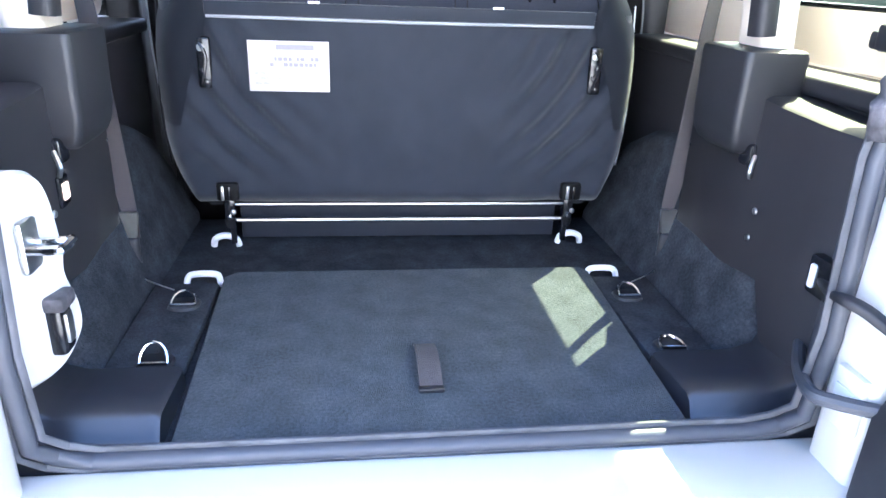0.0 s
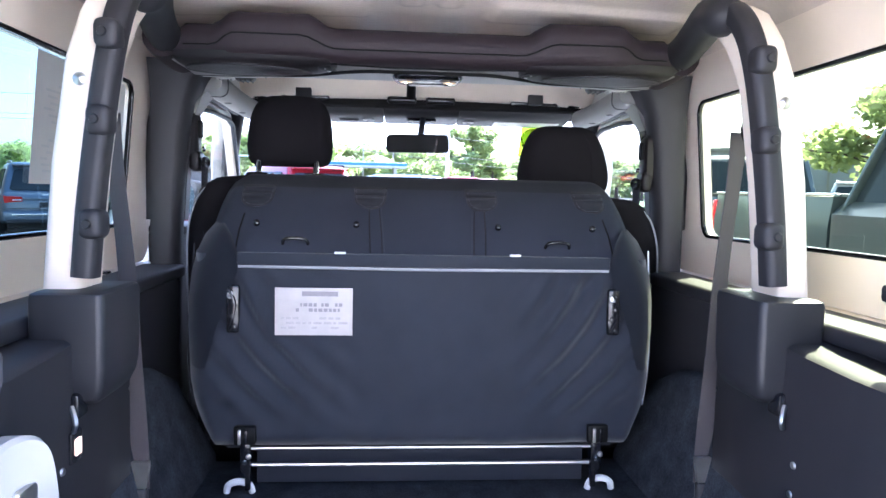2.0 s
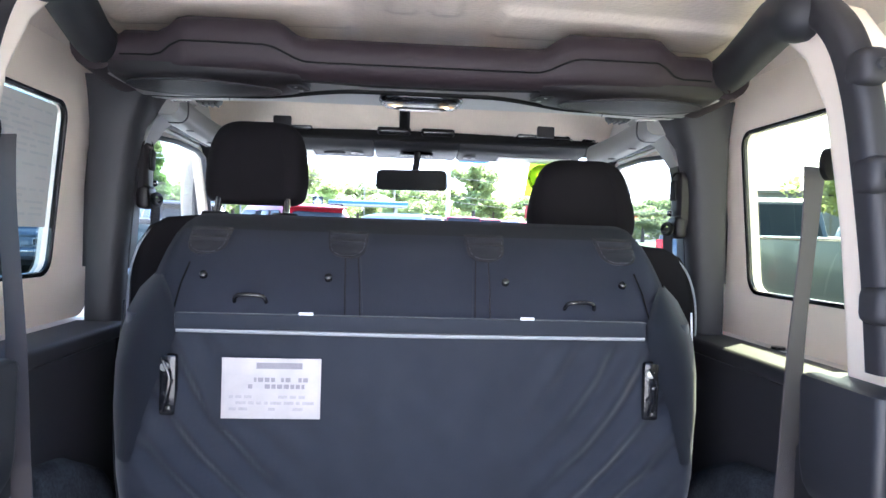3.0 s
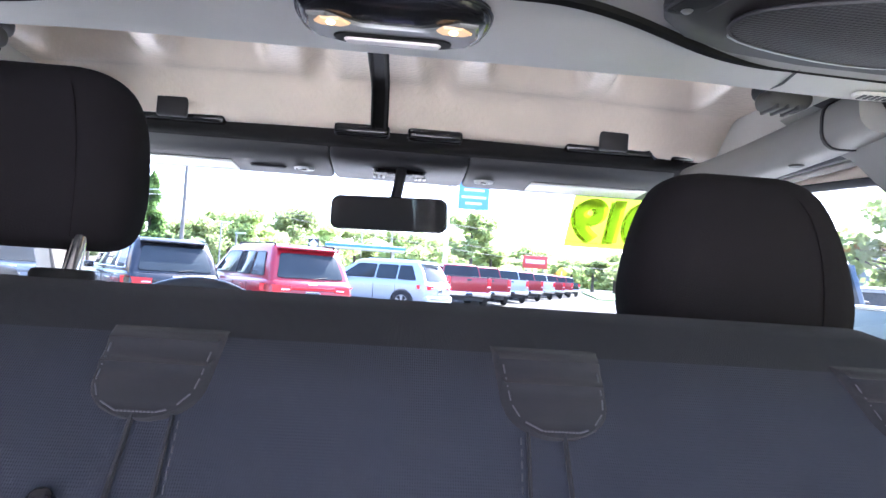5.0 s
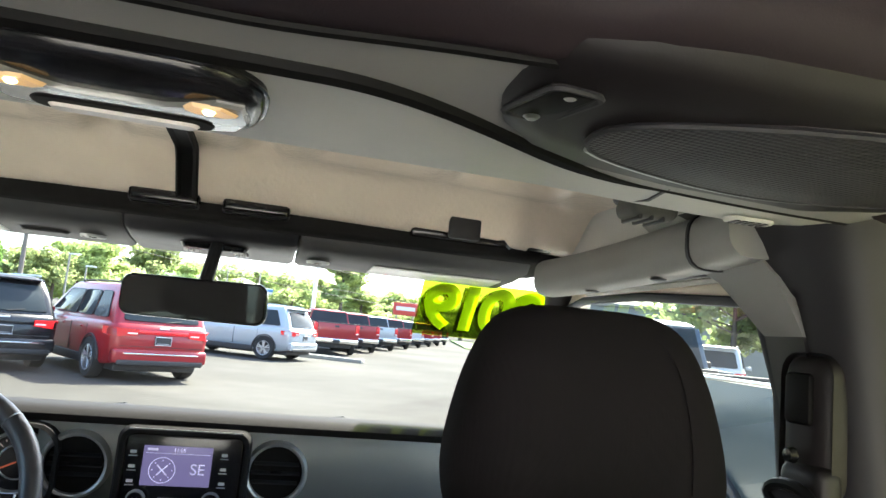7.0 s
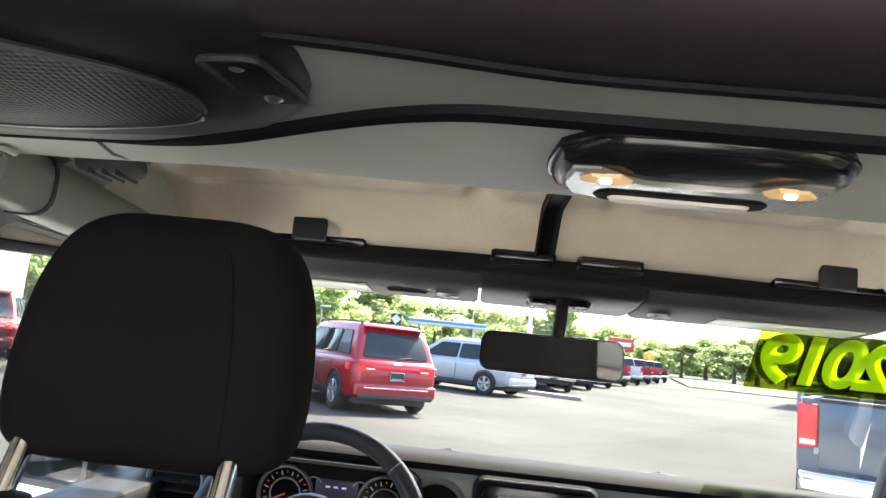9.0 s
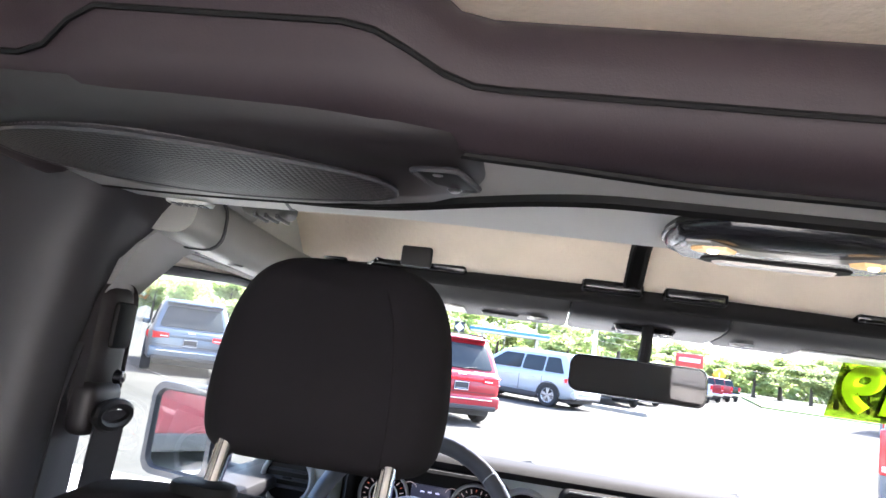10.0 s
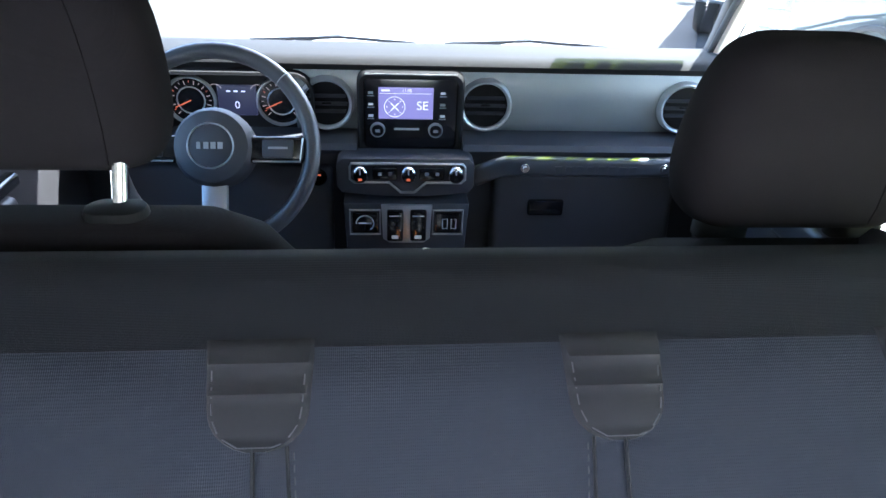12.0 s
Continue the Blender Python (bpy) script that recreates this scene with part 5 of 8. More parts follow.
shape = [(-0.084, -0.018), (-0.0865, 0.020), (-0.078, 0.050), (-0.045, 0.065), (0.0, 0.068), (0.045, 0.065), (0.078, 0.050), (0.0865, 0.020), (0.084, -0.018), (0.058, -0.044), (0.0, -0.050), (-0.058, -0.044)]
shape = [(p.x, p.y) for p in spline([(x, y, 0) for x, y in shape + shape[:1]], 5)][:-1]


def lamp_ring(k, z):
    return [(x * k, 0.009 + (y - 0.009) * k, z) for x, y in shape]


part("body", loft([lamp_ring(1.02, 0.012), lamp_ring(1.02, 0.003), lamp_ring(0.985, -0.003), lamp_ring(0.93, -0.005)]), GLOSS_BLACK, dl, "black lamp body", angle=60)
part("rim", sweep([Vector(p) for p in lamp_ring(1.022, 0.004)], circle(0.0018, 6), closed=True), GLOSS_BLACK, dl)
plate = [(-0.077, -0.010), (-0.060, -0.012), (-0.040, 0.004), (-0.028, 0.010), (0.028, 0.010), (0.040, 0.004), (0.060, -0.012), (0.077, -0.010), (0.080, 0.020), (0.072, 0.044), (0.042, 0.058), (0.0, 0.061), (-0.042, 0.058), (-0.072, 0.044), (-0.080, 0.020)]
part("front_bezel", loft([[(x, y, -0.0045) for x, y in plate], [(x, y, -0.0065) for x, y in plate], [(x * 0.97, 0.022 + (y - 0.022) * 0.95, -0.0085) for x, y in plate]]), BEZEL, dl, "satin grey lamp bezel", angle=30)
part("slot", loft([[(x, 0.038 + y, -0.0080) for x, y in rrect(0.114, 0.026, 0.012, 5)], [(x * 0.97, 0.038 + y * 0.9, -0.0098) for x, y in rrect(0.114, 0.026, 0.012, 5)]]), BLACK_GAP, dl, "black lens slot")
part("diffuser", loft([[(x, 0.041 + y, -0.0095) for x, y in rrect(0.094, 0.014, 0.0065, 4)], [(x * 0.95, 0.041 + y * 0.8, -0.0120) for x, y in rrect(0.094, 0.014, 0.0065, 4)]]), DIFFUSER, dl, "frosted lens")
for s in (-1, 1):
    lens = [(-0.016, 0.002), (-0.010, -0.009), (0.008, -0.009), (0.018, 0.003), (0.010, 0.009), (-0.010, 0.008)]
    part("map_light", loft([[(s * 0.0555 + x, y, -0.0080) for x, y in lens], [(s * 0.0555 + x * 0.9, y * 0.9, -0.0105) for x, y in lens]]), AMBER, dl, "amber lens", angle=20)
    part("bulb", move(revolve([(0.0001, 0.002), (0.0028, 0.0015), (0.0040, 0)], 12), pose(s * 0.0555, -0.001, -0.0104, 180, 0, 0)), BULB, dl, "glowing bulb")

hd = thing("windscreen_header", "dark windscreen header with lamps and roof latches", "header trim")
part("beam", box(-0.66, 2.446, 1.672, 0.66, 2.74, 1.80, 0.012, 3), DASH_TOP, hd, "black header beam")
def visor(x0, x1):
    rings = []
    for x in (x0, x0 + 0.008, (x0 + x1) / 2, x1 - 0.008, x1):
        e = 0.004 if x in (x0, x1) else 0.0
        rings.append([(x, 2.475 + e, 1.690 - e), (x, 2.478 + e, 1.668 + e), (x, 2.495, 1.652 + e), (x, 2.56, 1.642 + e), (x, 2.645 - e, 1.636 + e), (x, 2.655 - e, 1.645), (x, 2.645 - e, 1.658 - e), (x, 2.56, 1.675 - e), (x, 2.50, 1.695 - e)])
    return loft(rings)
vl = part("sun_visor", visor(-0.555, -0.128), GREY_VISOR, hd, "dark grey sun visor", angle=40)
vr = part("sun_visor", visor(0.150, 0.560), GREY_VISOR, hd, "dark grey sun visor", angle=40)
part("console", visor(-0.124, 0.146), PLASTIC, hd, "black centre console", angle=40)
for v, x0, x1 in ((vl, -0.545, -0.325), (vr, 0.285, 0.530)):
    part("vanity_lens", move(box(x0, -0.038, -0.0015, x1, 0.038, 0.0015, 0.001), pose(0, 2.588, 1.6392, -4, 0, 0)), VISOR_LENS, v, "pale lens strip")
part("visor_recess", move(loft([[(x, y, 0) for x, y in rrect(0.075, 0.020, 0.009, 4)], [(x * 0.9, y * 0.8, -0.004) for x, y in rrect(0.075, 0.020, 0.009, 4)]]), pose(-0.255, 2.57, 1.6405)), PLASTIC_SOFT, vl)
for v, x in ((vl, -0.182), (vr, 0.188)):
    for r in (0.020, 0.013, 0.006):
        part("ring_knob", move(revolve([(r - 0.003, 0), (r - 0.002, 0.004), (r, 0.004), (r + 0.001, 0)], 16), pose(x, 2.565, 1.640, 180, 0, 0)), SILVER if r > 0.01 else GLOSS_BLACK, v)
part("overhead_pod", move(loft([[(x, y, 0) for x, y in rrect(0.112, 0.040, 0.018, 4)], [(x * 0.92, y * 0.85, -0.008) for x, y in rrect(0.112, 0.040, 0.018, 4)]]), pose(0.012, 2.545, 1.6445)), GLOSS_BLACK, hd, "glossy overhead pod")
part("pod_mark", box(-0.012, 2.535, 1.6350, 0.04, 2.541, 1.6362), PIPING, hd)
for x in (-0.03, 0.056):
    for k in range(3):
        part("mic_slot", box(x - 0.012 + 0.009 * k, 2.582, 1.635, x - 0.006 + 0.009 * k, 2.598, 1.6415, 0.001), SILVER, hd)
for x in (-0.062, 0.075):
    part("roof_latch", loft([[(x - 0.052, 2.440, 1.690), (x + 0.052, 2.440, 1.690), (x + 0.052, 2.440, 1.712), (x - 0.052, 2.440, 1.712)],
                             [(x - 0.050, 2.425, 1.691), (x + 0.050, 2.425, 1.691), (x + 0.050, 2.425, 1.710), (x - 0.050, 2.425, 1.710)],
                             [(x - 0.050, 2.49, 1.680), (x + 0.050, 2.49, 1.680), (x + 0.050, 2.49, 1.700), (x - 0.050, 2.49, 1.700)]][::1]), PLASTIC, hd, "black roof latch")
    part("latch_body", box(x - 0.052, 2.425, 1.688, x + 0.052, 2.485, 1.712, 0.008, 3), GLOSS_BLACK, hd, "black roof latch handle")
for s in (-1, 1):
    x = s * 0.405 + 0.005
    part("visor_bracket", box(x - 0.085, 2.428, 1.690, x + 0.085, 2.475, 1.712, 0.006), GLOSS_BLACK, hd)
    part("latch_tab", box(x - 0.028, 2.398, 1.690, x + 0.026, 2.412, 1.728, 0.004), PLASTIC_SOFT, hd, "upright latch tab")
    part("bracket_arm", tube([(x + s * 0.05, 2.44, 1.70), (x + s * 0.075, 2.43, 1.705), (x + s * 0.095, 2.45, 1.695)], 0.008, 6), GLOSS_BLACK, hd)
    part("corner_latch", box(min(s * 0.53, s * 0.585), 2.43, 1.690, max(s * 0.53, s * 0.585), 2.49, 1.715, 0.01, 3), GLOSS_BLACK, hd)

mr = thing("rear_view_mirror", "black rear-view mirror on a short stem", "mirror", at=pose(-0.004, 2.474, 1.549, 4, 0, -14))
shape = [(x * (1.0 - 0.35 * max(0.0, z)), z) for x, z in rrect(0.232, 0.066, 0.017, 6)]
part("shell", loft([[(x * 0.82, 0.035, z * 0.7) for x, z in shape], [(x * 0.97, 0.022, z * 0.96) for x, z in shape], [(x, 0.008, z) for x, z in shape], [(x, 0.0, z) for x, z in shape], [(x * 0.99, -0.003, z * 0.97) for x, z in shape]]), GLOSS_BLACK, mr, "black mirror shell")
part("glass", loft([[(x * 0.972, -0.0032, z * 0.91) for x, z in shape], [(x * 0.972, -0.0042, z * 0.91) for x, z in shape]]), DIM_MIRROR, mr, "dim mirror glass")
part("stem", tube(spline([(0.005, 0.025, 0.02), (0.008, 0.04, 0.055), (0.006, 0.075, 0.105)], 5), 0.011, 10), PLASTIC, mr)

# year sticker on the windscreen, seen from its back
YS = 1.588
st = thing("year_sticker", "dark green windscreen sticker with fluorescent year digits", "sticker",
           at=pose(0.553, shield_y(YS) - 0.005, YS) @ pose(0, 0, 0, 36.9, 0, 0))
part("film", box(-0.138, -0.001, -0.070, 0.138, 0.001, 0.070), STICKER_GREEN, st)
def digit(ch):
    c = bpy.data.curves.new("digit", "FONT")
    c.body, c.size, c.extrude, c.align_x, c.align_y, c.offset = ch, 0.150, 0.0004, "CENTER", "CENTER", 0.006
    o = new("digit", c)
    me = bpy.data.meshes.new_from_object(o.evaluated_get(bpy.context.evaluated_depsgraph_get()))
    bpy.data.objects.remove(o)
    b = bmesh.new()
    b.from_mesh(me)
    return mirror_x(b)


for ch, x in zip("2019", (0.097, 0.032, -0.030, -0.092)):
    part("digit_shadow", move(digit(ch), pose(x - 0.006, -0.0022, -0.004) @ FACE_REAR), STICKER_RIM, st, "darker digit outline")
    part("digit", move(digit(ch), pose(x + 0.002, -0.0036, 0.002) @ FACE_REAR), NEON, st, "fluorescent yellow-green digit")

# ---- front seats ----
def front_seat(cx, low, sink):
    fs = thing("front_seat", "black cloth front bucket seat with padded headrest", "seat", at=pose(cx, 1.80, 0.46 - sink), group="front seats")
    # backrest
    rings = []
    for z, w, d, yc, r in ((0.22, 0.45, 0.14, 0.20, 0.05), (0.35, 0.51, 0.14, 0.165, 0.05), (0.50, 0.530, 0.135, 0.125, 0.05), (0.65, 0.534, 0.125, 0.085, 0.05), (0.76, 0.526, 0.115, 0.058, 0.05), (0.84, 0.508, 0.108, 0.040, 0.048), (0.90, 0.476, 0.100, 0.028, 0.046), (0.937, 0.425, 0.088, 0.020, 0.04), (0.957, 0.35, 0.066, 0.016, 0.03), (0.964, 0.22, 0.04, 0.015, 0.02)):
        rings.append([(x, yc + y, z) for x, y in rrect(w, d, r, 5)])
    part("backrest", loft(rings), FRONT_CLOTH, fs, "black cloth backrest", angle=70)
    def back_y(z):
        zs = (0.22, 0.35, 0.50, 0.65, 0.78, 0.87, 0.915)
        ys = (0.13, 0.095, 0.0575, 0.0225, -0.0025, -0.0175, -0.0225)
        return float(np.interp(z, zs, ys))
    for s in (-1, 1):
        part("side_seam", tube(spline([(s * 0.188, back_y(0.30) - 0.001, 0.30), (s * 0.198, back_y(0.5) - 0.001, 0.50), (s * 0.204, back_y(0.7) - 0.001, 0.70), (s * 0.208, back_y(0.82) + 0.001, 0.82), (s * 0.196, -0.016, 0.885), (s * 0.160, -0.014, 0.925)], 5), 0.0022, 6), COVER, fs)
        part("edge_piping", tube(spline([(s * 0.246, 0.10, 0.35), (s * 0.258, 0.062, 0.50), (s * 0.260, 0.030, 0.65), (s * 0.255, 0.007, 0.76), (s * 0.245, -0.006, 0.84), (s * 0.224, -0.012, 0.90), (s * 0.196, -0.012, 0.935)], 5), 0.0024, 6), PIPING, fs)
        shift = 0.05 if cx > 0 else 0.0
        part("post", tube([(s * 0.075, 0.012 + shift, 0.935), (s * 0.075, 0.060 + shift * 0.4, 1.05 - low)], 0.0080, 12), CHROME, fs, "chrome headrest post")
        part("post_collar", move(loft([[(x * k, y * k, z) for x, y in rrect(0.058, 0.038, 0.018, 5)] for z, k in ((-0.012, 1.0), (0.002, 1.0), (0.006, 0.93), (0.007, 0.80))]), pose(s * 0.075, 0.014 + shift, 0.966)), BLACK_GAP, fs, "black post collar")
    part("map_pocket_edge", tube(spline([(-0.14, back_y(0.45) - 0.002, 0.33), (-0.13, back_y(0.58) - 0.002, 0.56), (-0.07, back_y(0.62) - 0.002, 0.625), (0.07, back_y(0.62) - 0.002, 0.625), (0.13, back_y(0.58) - 0.002, 0.56), (0.14, back_y(0.45) - 0.002, 0.33)], 5), 0.003, 6), COVER, fs)
    part("top_seam", tube([(-0.17, -0.017, 0.905), (0.0, -0.024, 0.908), (0.17, -0.017, 0.905)], 0.0015, 6), COVER, fs)
    # headrest
    rings = []
    form = ((1.000, 0.17, 0.055, 0.080, 0.025), (1.006, 0.200, 0.082, 0.081, 0.035), (1.020, 0.219, 0.100, 0.083, 0.042), (1.05, 0.227, 0.112, 0.087, 0.046), (1.09, 0.224, 0.116, 0.091, 0.048), (1.13, 0.213, 0.112, 0.095, 0.047), (1.16, 0.193, 0.100, 0.098, 0.044), (1.178, 0.165, 0.080, 0.100, 0.036), (1.188, 0.126, 0.056, 0.101, 0.026), (1.191, 0.08, 0.03, 0.101, 0.014))
    for a, b in zip(spline([f[:3] for f in form], 3), spline([(f[3], f[4], 0) for f in form], 3)):
        flare = 1.0 if cx < 0 else 1.115 - 0.10 * step(a.x, 1.04, 1.17)
        rings.append([(x * flare, b.x + y, a.x - low) for x, y in rrect(a.y, a.z, min(b.y, a.z * 0.48), 7)])
    h = part("headrest", loft(rings), FRONT_CLOTH, fs, "padded cloth headrest", angle=80)
    part("headrest_seam", tube(spline([(0.068, 0.034, 1.012 - low), (0.070, 0.0305, 1.05 - low), (0.067, 0.0325, 1.10 - low), (0.058, 0.041, 1.145 - low), (0.043, 0.057, 1.174 - low)], 5), 0.0009, 5), FRONT_CLOTH, h)
    # cushion
    rings = []
    for y, w, z0, z1 in ((0.14, 0.44, 0.10, 0.30), (0.20, 0.50, 0.08, 0.335), (0.35, 0.52, 0.07, 0.345), (0.50, 0.52, 0.07, 0.36), (0.60, 0.50, 0.09, 0.36), (0.66, 0.44, 0.13, 0.33)):
        zc = (z0 + z1) / 2
        rings.append([(x, y, zc + z) for x, z in rrect(w, z1 - z0, 0.06, 5)])
    part("cushion", loft(rings), FRONT_CLOTH, fs, "black cloth cushion", angle=70)
    part("frame", box(-0.22, 0.12, -0.03, 0.22, 0.60, 0.12, 0.02), PLASTIC, fs, "black seat base")
    return fs


front_seat(-0.364, 0.008, 0.020)
front_seat(0.390, 0.032, 0.056)
# front belts on the pillars
for s in (-1, 1):
    fb = thing("seat_belt", "black front seat belt with pillar guide", "seat belt", group="front seat belts", at=pose(0, 0.035, 0.03) if s < 0 else None)
    part("slider", box(min(s * 0.618, s * 0.645), 1.858, 1.405, max(s * 0.618, s * 0.645), 1.925, 1.545, 0.022, 4), HOUSING_BLACK, fb, "black height adjuster cover")
    part("slider_button", box(min(s * 0.612, s * 0.622), 1.876, 1.475, max(s * 0.612, s * 0.622), 1.910, 1.525, 0.006), BLACK_GAP, fb)
    part("guide_housing", box(min(s * 0.610, s * 0.640), 1.856, 1.385, max(s * 0.610, s * 0.640), 1.914, 1.440, 0.012, 4), HOUSING_BLACK, fb, "black rounded guide housing")
    ring = [(s * 0.601, 1.885 + 0.028 * math.cos(a), 1.408 + 0.012 * math.sin(a)) for a in [2 * math.pi * k / 16 for k in range(16)]]
    part("belt_guide", tube(ring, 0.0055, 8, closed=True), BLACK_GAP, fb, "black belt ring")
    part("guide_bolt", move(revolve([(0.0001, 0.008), (0.006, 0.007), (0.008, 0)], 12), pose(s * 0.611, 1.893, 1.446, 0, -90 * s, 0)), GLOSS_BLACK, fb)
    rings = []
    for z, y in ((1.412, 1.885), (1.2, 1.87), (0.9, 1.85), (0.6, 1.84)):
        rings.append([(s * 0.6025, y - 0.024, z), (s * 0.6005, y + 0.024, z), (s * 0.603, y + 0.024, z), (s * 0.605, y - 0.024, z)])
    part("webbing", loft(rings), FLAP, fb, "black webbing")
bk = thing("belt_buckle", "red-buttoned seat belt buckle beside the console", "buckle")
part("body", box(0.112, 1.93, 0.93, 0.128, 1.96, 1.0, 0.005), PLASTIC, bk)
part("button", box(0.110, 1.926, 0.985, 0.130, 1.964, 1.003, 0.003), RED_PLASTIC, bk, "red release button")


# ---- dashboard ----
db = thing("dashboard", "black dashboard with satin grey panel and round vents", "dashboard")
rings = []
for x in (-0.74, -0.71, -0.3, 0.0, 0.3, 0.71, 0.74):
    e = 0.012 if abs(x) > 0.72 else 0
    rings.append([(x, 2.628 + e, 1.330 - e), (x, 2.622 + e, 1.340 - e), (x, 2.632 + e, 1.349 - e), (x, 2.66, 1.352 - e), (x, 2.85, 1.335 - e), (x, 2.99, 1.300 - e), (x, 2.99, 1.285 - e), (x, 2.70, 1.318 - e), (x, 2.645, 1.318 - e)])
part("top_pad", loft(rings), DASH_TOP, db, "dark soft dash top", angle=40)
rings = []
for x in (-0.232, -0.2, 0.2, 0.64, 0.69):
    e = 0.010 if x > 0.66 else 0
    rings.append([(x, 2.640, 1.335), (x, 2.632 + e, 1.325), (x, 2.628 + e, 1.27), (x, 2.634 + e, 1.215), (x, 2.645, 1.198), (x, 2.72, 1.198), (x, 2.72, 1.335)])
part("face_panel", loft(rings), DASH_GREY, db, "satin grey face panel", angle=40)
rings = []
for x in (-0.69, -0.64, -0.552):
    e = 0.010 if x < -0.66 else 0
    rings.append([(x, 2.640, 1.335), (x, 2.632 + e, 1.325), (x, 2.628 + e, 1.27), (x, 2.634 + e, 1.215), (x, 2.645, 1.198), (x, 2.72, 1.198), (x, 2.72, 1.335)])
part("face_panel", loft(rings), DASH_GREY, db, "satin grey face panel", angle=40)
rings = []
for span in ((-0.69, -0.3, -0.105), (0.115, 0.165, 0.20, 0.66, 0.69)):
  rings = []
  for x in span:
    rings.append([(x, 2.60, 1.196), (x, 2.575, 1.190), (x, 2.568, 1.178), (x, 2.575, 1.168), (x, 2.60, 1.165), (x, 2.72, 1.165), (x, 2.72, 1.198)])
  part("mid_shelf", loft(rings), DASH_BLACK, db, "black middle ledge", angle=40)
part("lower_dash", box(-0.69, 2.62, 0.82, 0.69, 2.90, 1.175, 0.02, 3), DASH_BLACK, db, "black lower dashboard")
part("knee_panel", move(box(-0.60, -0.02, -0.13, -0.16, 0.02, 0.13, 0.015, 3), pose(0, 2.595, 1.0, -14, 0, 0)), DASH_SOFT, db)
# glove box and grab handle
part("glove_box", move(box(0.185, -0.02, -0.12, 0.60, 0.02, 0.12, 0.02, 3), pose(0, 2.60, 1.0, -10, 0, 0)), DASH_SOFT, db, "black glove box door")
part("glove_latch", box(0.265, 2.574, 1.025, 0.345, 2.590, 1.062, 0.006), GLOSS_BLACK, db)
gh = part("grab_handle", sweep(spline([(0.140, 2.550, 1.130), (0.190, 2.525, 1.162), (0.235, 2.516, 1.168), (0.39, 2.512, 1.168), (0.53, 2.516, 1.168), (0.60, 2.560, 1.164)], 5), rrect(0.026, 0.040, 0.010, 4)), LEATHER, db, "black passenger grab handle")
for x in (0.234, 0.522):
    part("bolt", move(revolve([(0.0001, 0.004), (0.004, 0.004), (0.005, 0.002), (0.009, 0.002), (0.010, 0)], 12), pose(x, 2.501, 1.169, 90, 0, 0)), CHROME, gh, "bright bolt")
for k in range(8):
    x = 0.295 + 0.022 * k
    part("embossed_bar", box(x, 2.4975, 1.162, x + 0.014, 2.500, 1.174), DASH_BLACK, gh)
def vent(x, z, r=0.046):
    v = part("air_vent", move(revolve([(r + 0.004, 0.0), (r + 0.003, 0.016), (r - 0.001, 0.021), (r - 0.005, 0.019), (r - 0.0065, 0.012)], 32), pose(x, 2.632, z, 90, 0, 0)), SILVER, db, "round vent with satin ring")
    part("barrel", move(revolve([(r - 0.004, 0.014), (r - 0.007, 0.0065), (0.0001, 0.0058)], 24), pose(x, 2.632, z, 90, 0, 0)), BLACK_GAP, v)
    for dz in (-0.016, 0.0, 0.016):
        w = math.sqrt((r - 0.010) ** 2 - dz ** 2)
        part("vane", move(box(-w, -0.005, -0.0012, w, 0.005, 0.0012, 0.0004), pose(x, 2.620, z + dz, 24, 0, 0)), PLASTIC, v)
    part("vane_tab", box(x - 0.010, 2.616, z - 0.003, x + 0.010, 2.624, z + 0.003, 0.002), BLACK_GAP, v)
for x in (-0.640, -0.167, 0.162, 0.590):
    vent(x, 1.260, 0.0525)
# radio
rd = part("radio", move(loft([[(x, 0.03, z) for x, z in rrect(0.220, 0.174, 0.022, 5)], [(x, -0.012, z) for x, z in rrect(0.220, 0.174, 0.022, 5)], [(x * 0.96, -0.020, z * 0.95) for x, z in rrect(0.220, 0.174, 0.022, 5)], [(x * 0.9, -0.020, z * 0.88) for x, z in rrect(0.220, 0.174, 0.022, 5)], [(x * 0.89, -0.012, z * 0.87) for x, z in rrect(0.220, 0.174, 0.022, 5)]]), pose(0.018, 2.622, 1.234)), DASH_TOP, db, "black radio surround")
# highlight on the black surround's top edge, drawn as a silver line
part("bezel_top", tube([(-0.075, 2.604, 1.316), (0.111, 2.604, 1.316)], 0.0022, 6), SILVER, rd)
part("fascia", box(-0.078, 2.606, 1.160, 0.114, 2.616, 1.308, 0.004), GLOSS_BLACK, rd, "gloss radio fascia")
part("screen", box(-0.048, 2.6035, 1.224, 0.064, 2.6065, 1.290, 0.001), SCREEN, rd, "lit purple radio screen")
part("screen_text", move(text_mesh("SE", 0.026, 0.0002, "compass_text"), pose(0.042, 2.6032, 1.252) @ FACE_REAR), SCREEN_TEXT, rd, "compass letters")
part("screen_text", move(text_mesh("11:05", 0.009, 0.0002, "clock_text"), pose(0.010, 2.6032, 1.2835) @ FACE_REAR), SCREEN_TEXT, rd)
part("screen_bar", box(-0.044, 2.603, 1.2775, 0.06, 2.6033, 1.2783), SCREEN_TEXT, rd)
part("screen_bar", box(-0.042, 2.603, 1.282, -0.025, 2.6033, 1.286), SCREEN_TEXT, rd)
cring = [(-0.015 + 0.021 * math.cos(a), 2.603, 1.250 + 0.021 * math.sin(a)) for a in [2 * math.pi * k / 28 for k in range(28)]]
part("compass_ring", tube(cring, 0.0007, 4, closed=True), SCREEN_TEXT, rd)
for a in (45, 135):
    ca, sa = math.cos(radians(a)) * 0.012, math.sin(radians(a)) * 0.012
    part("compass_needle", tube([(-0.015 - ca, 2.603, 1.250 - sa), (-0.015 + ca, 2.603, 1.250 + sa)], 0.0012, 4), SCREEN_TEXT, rd)
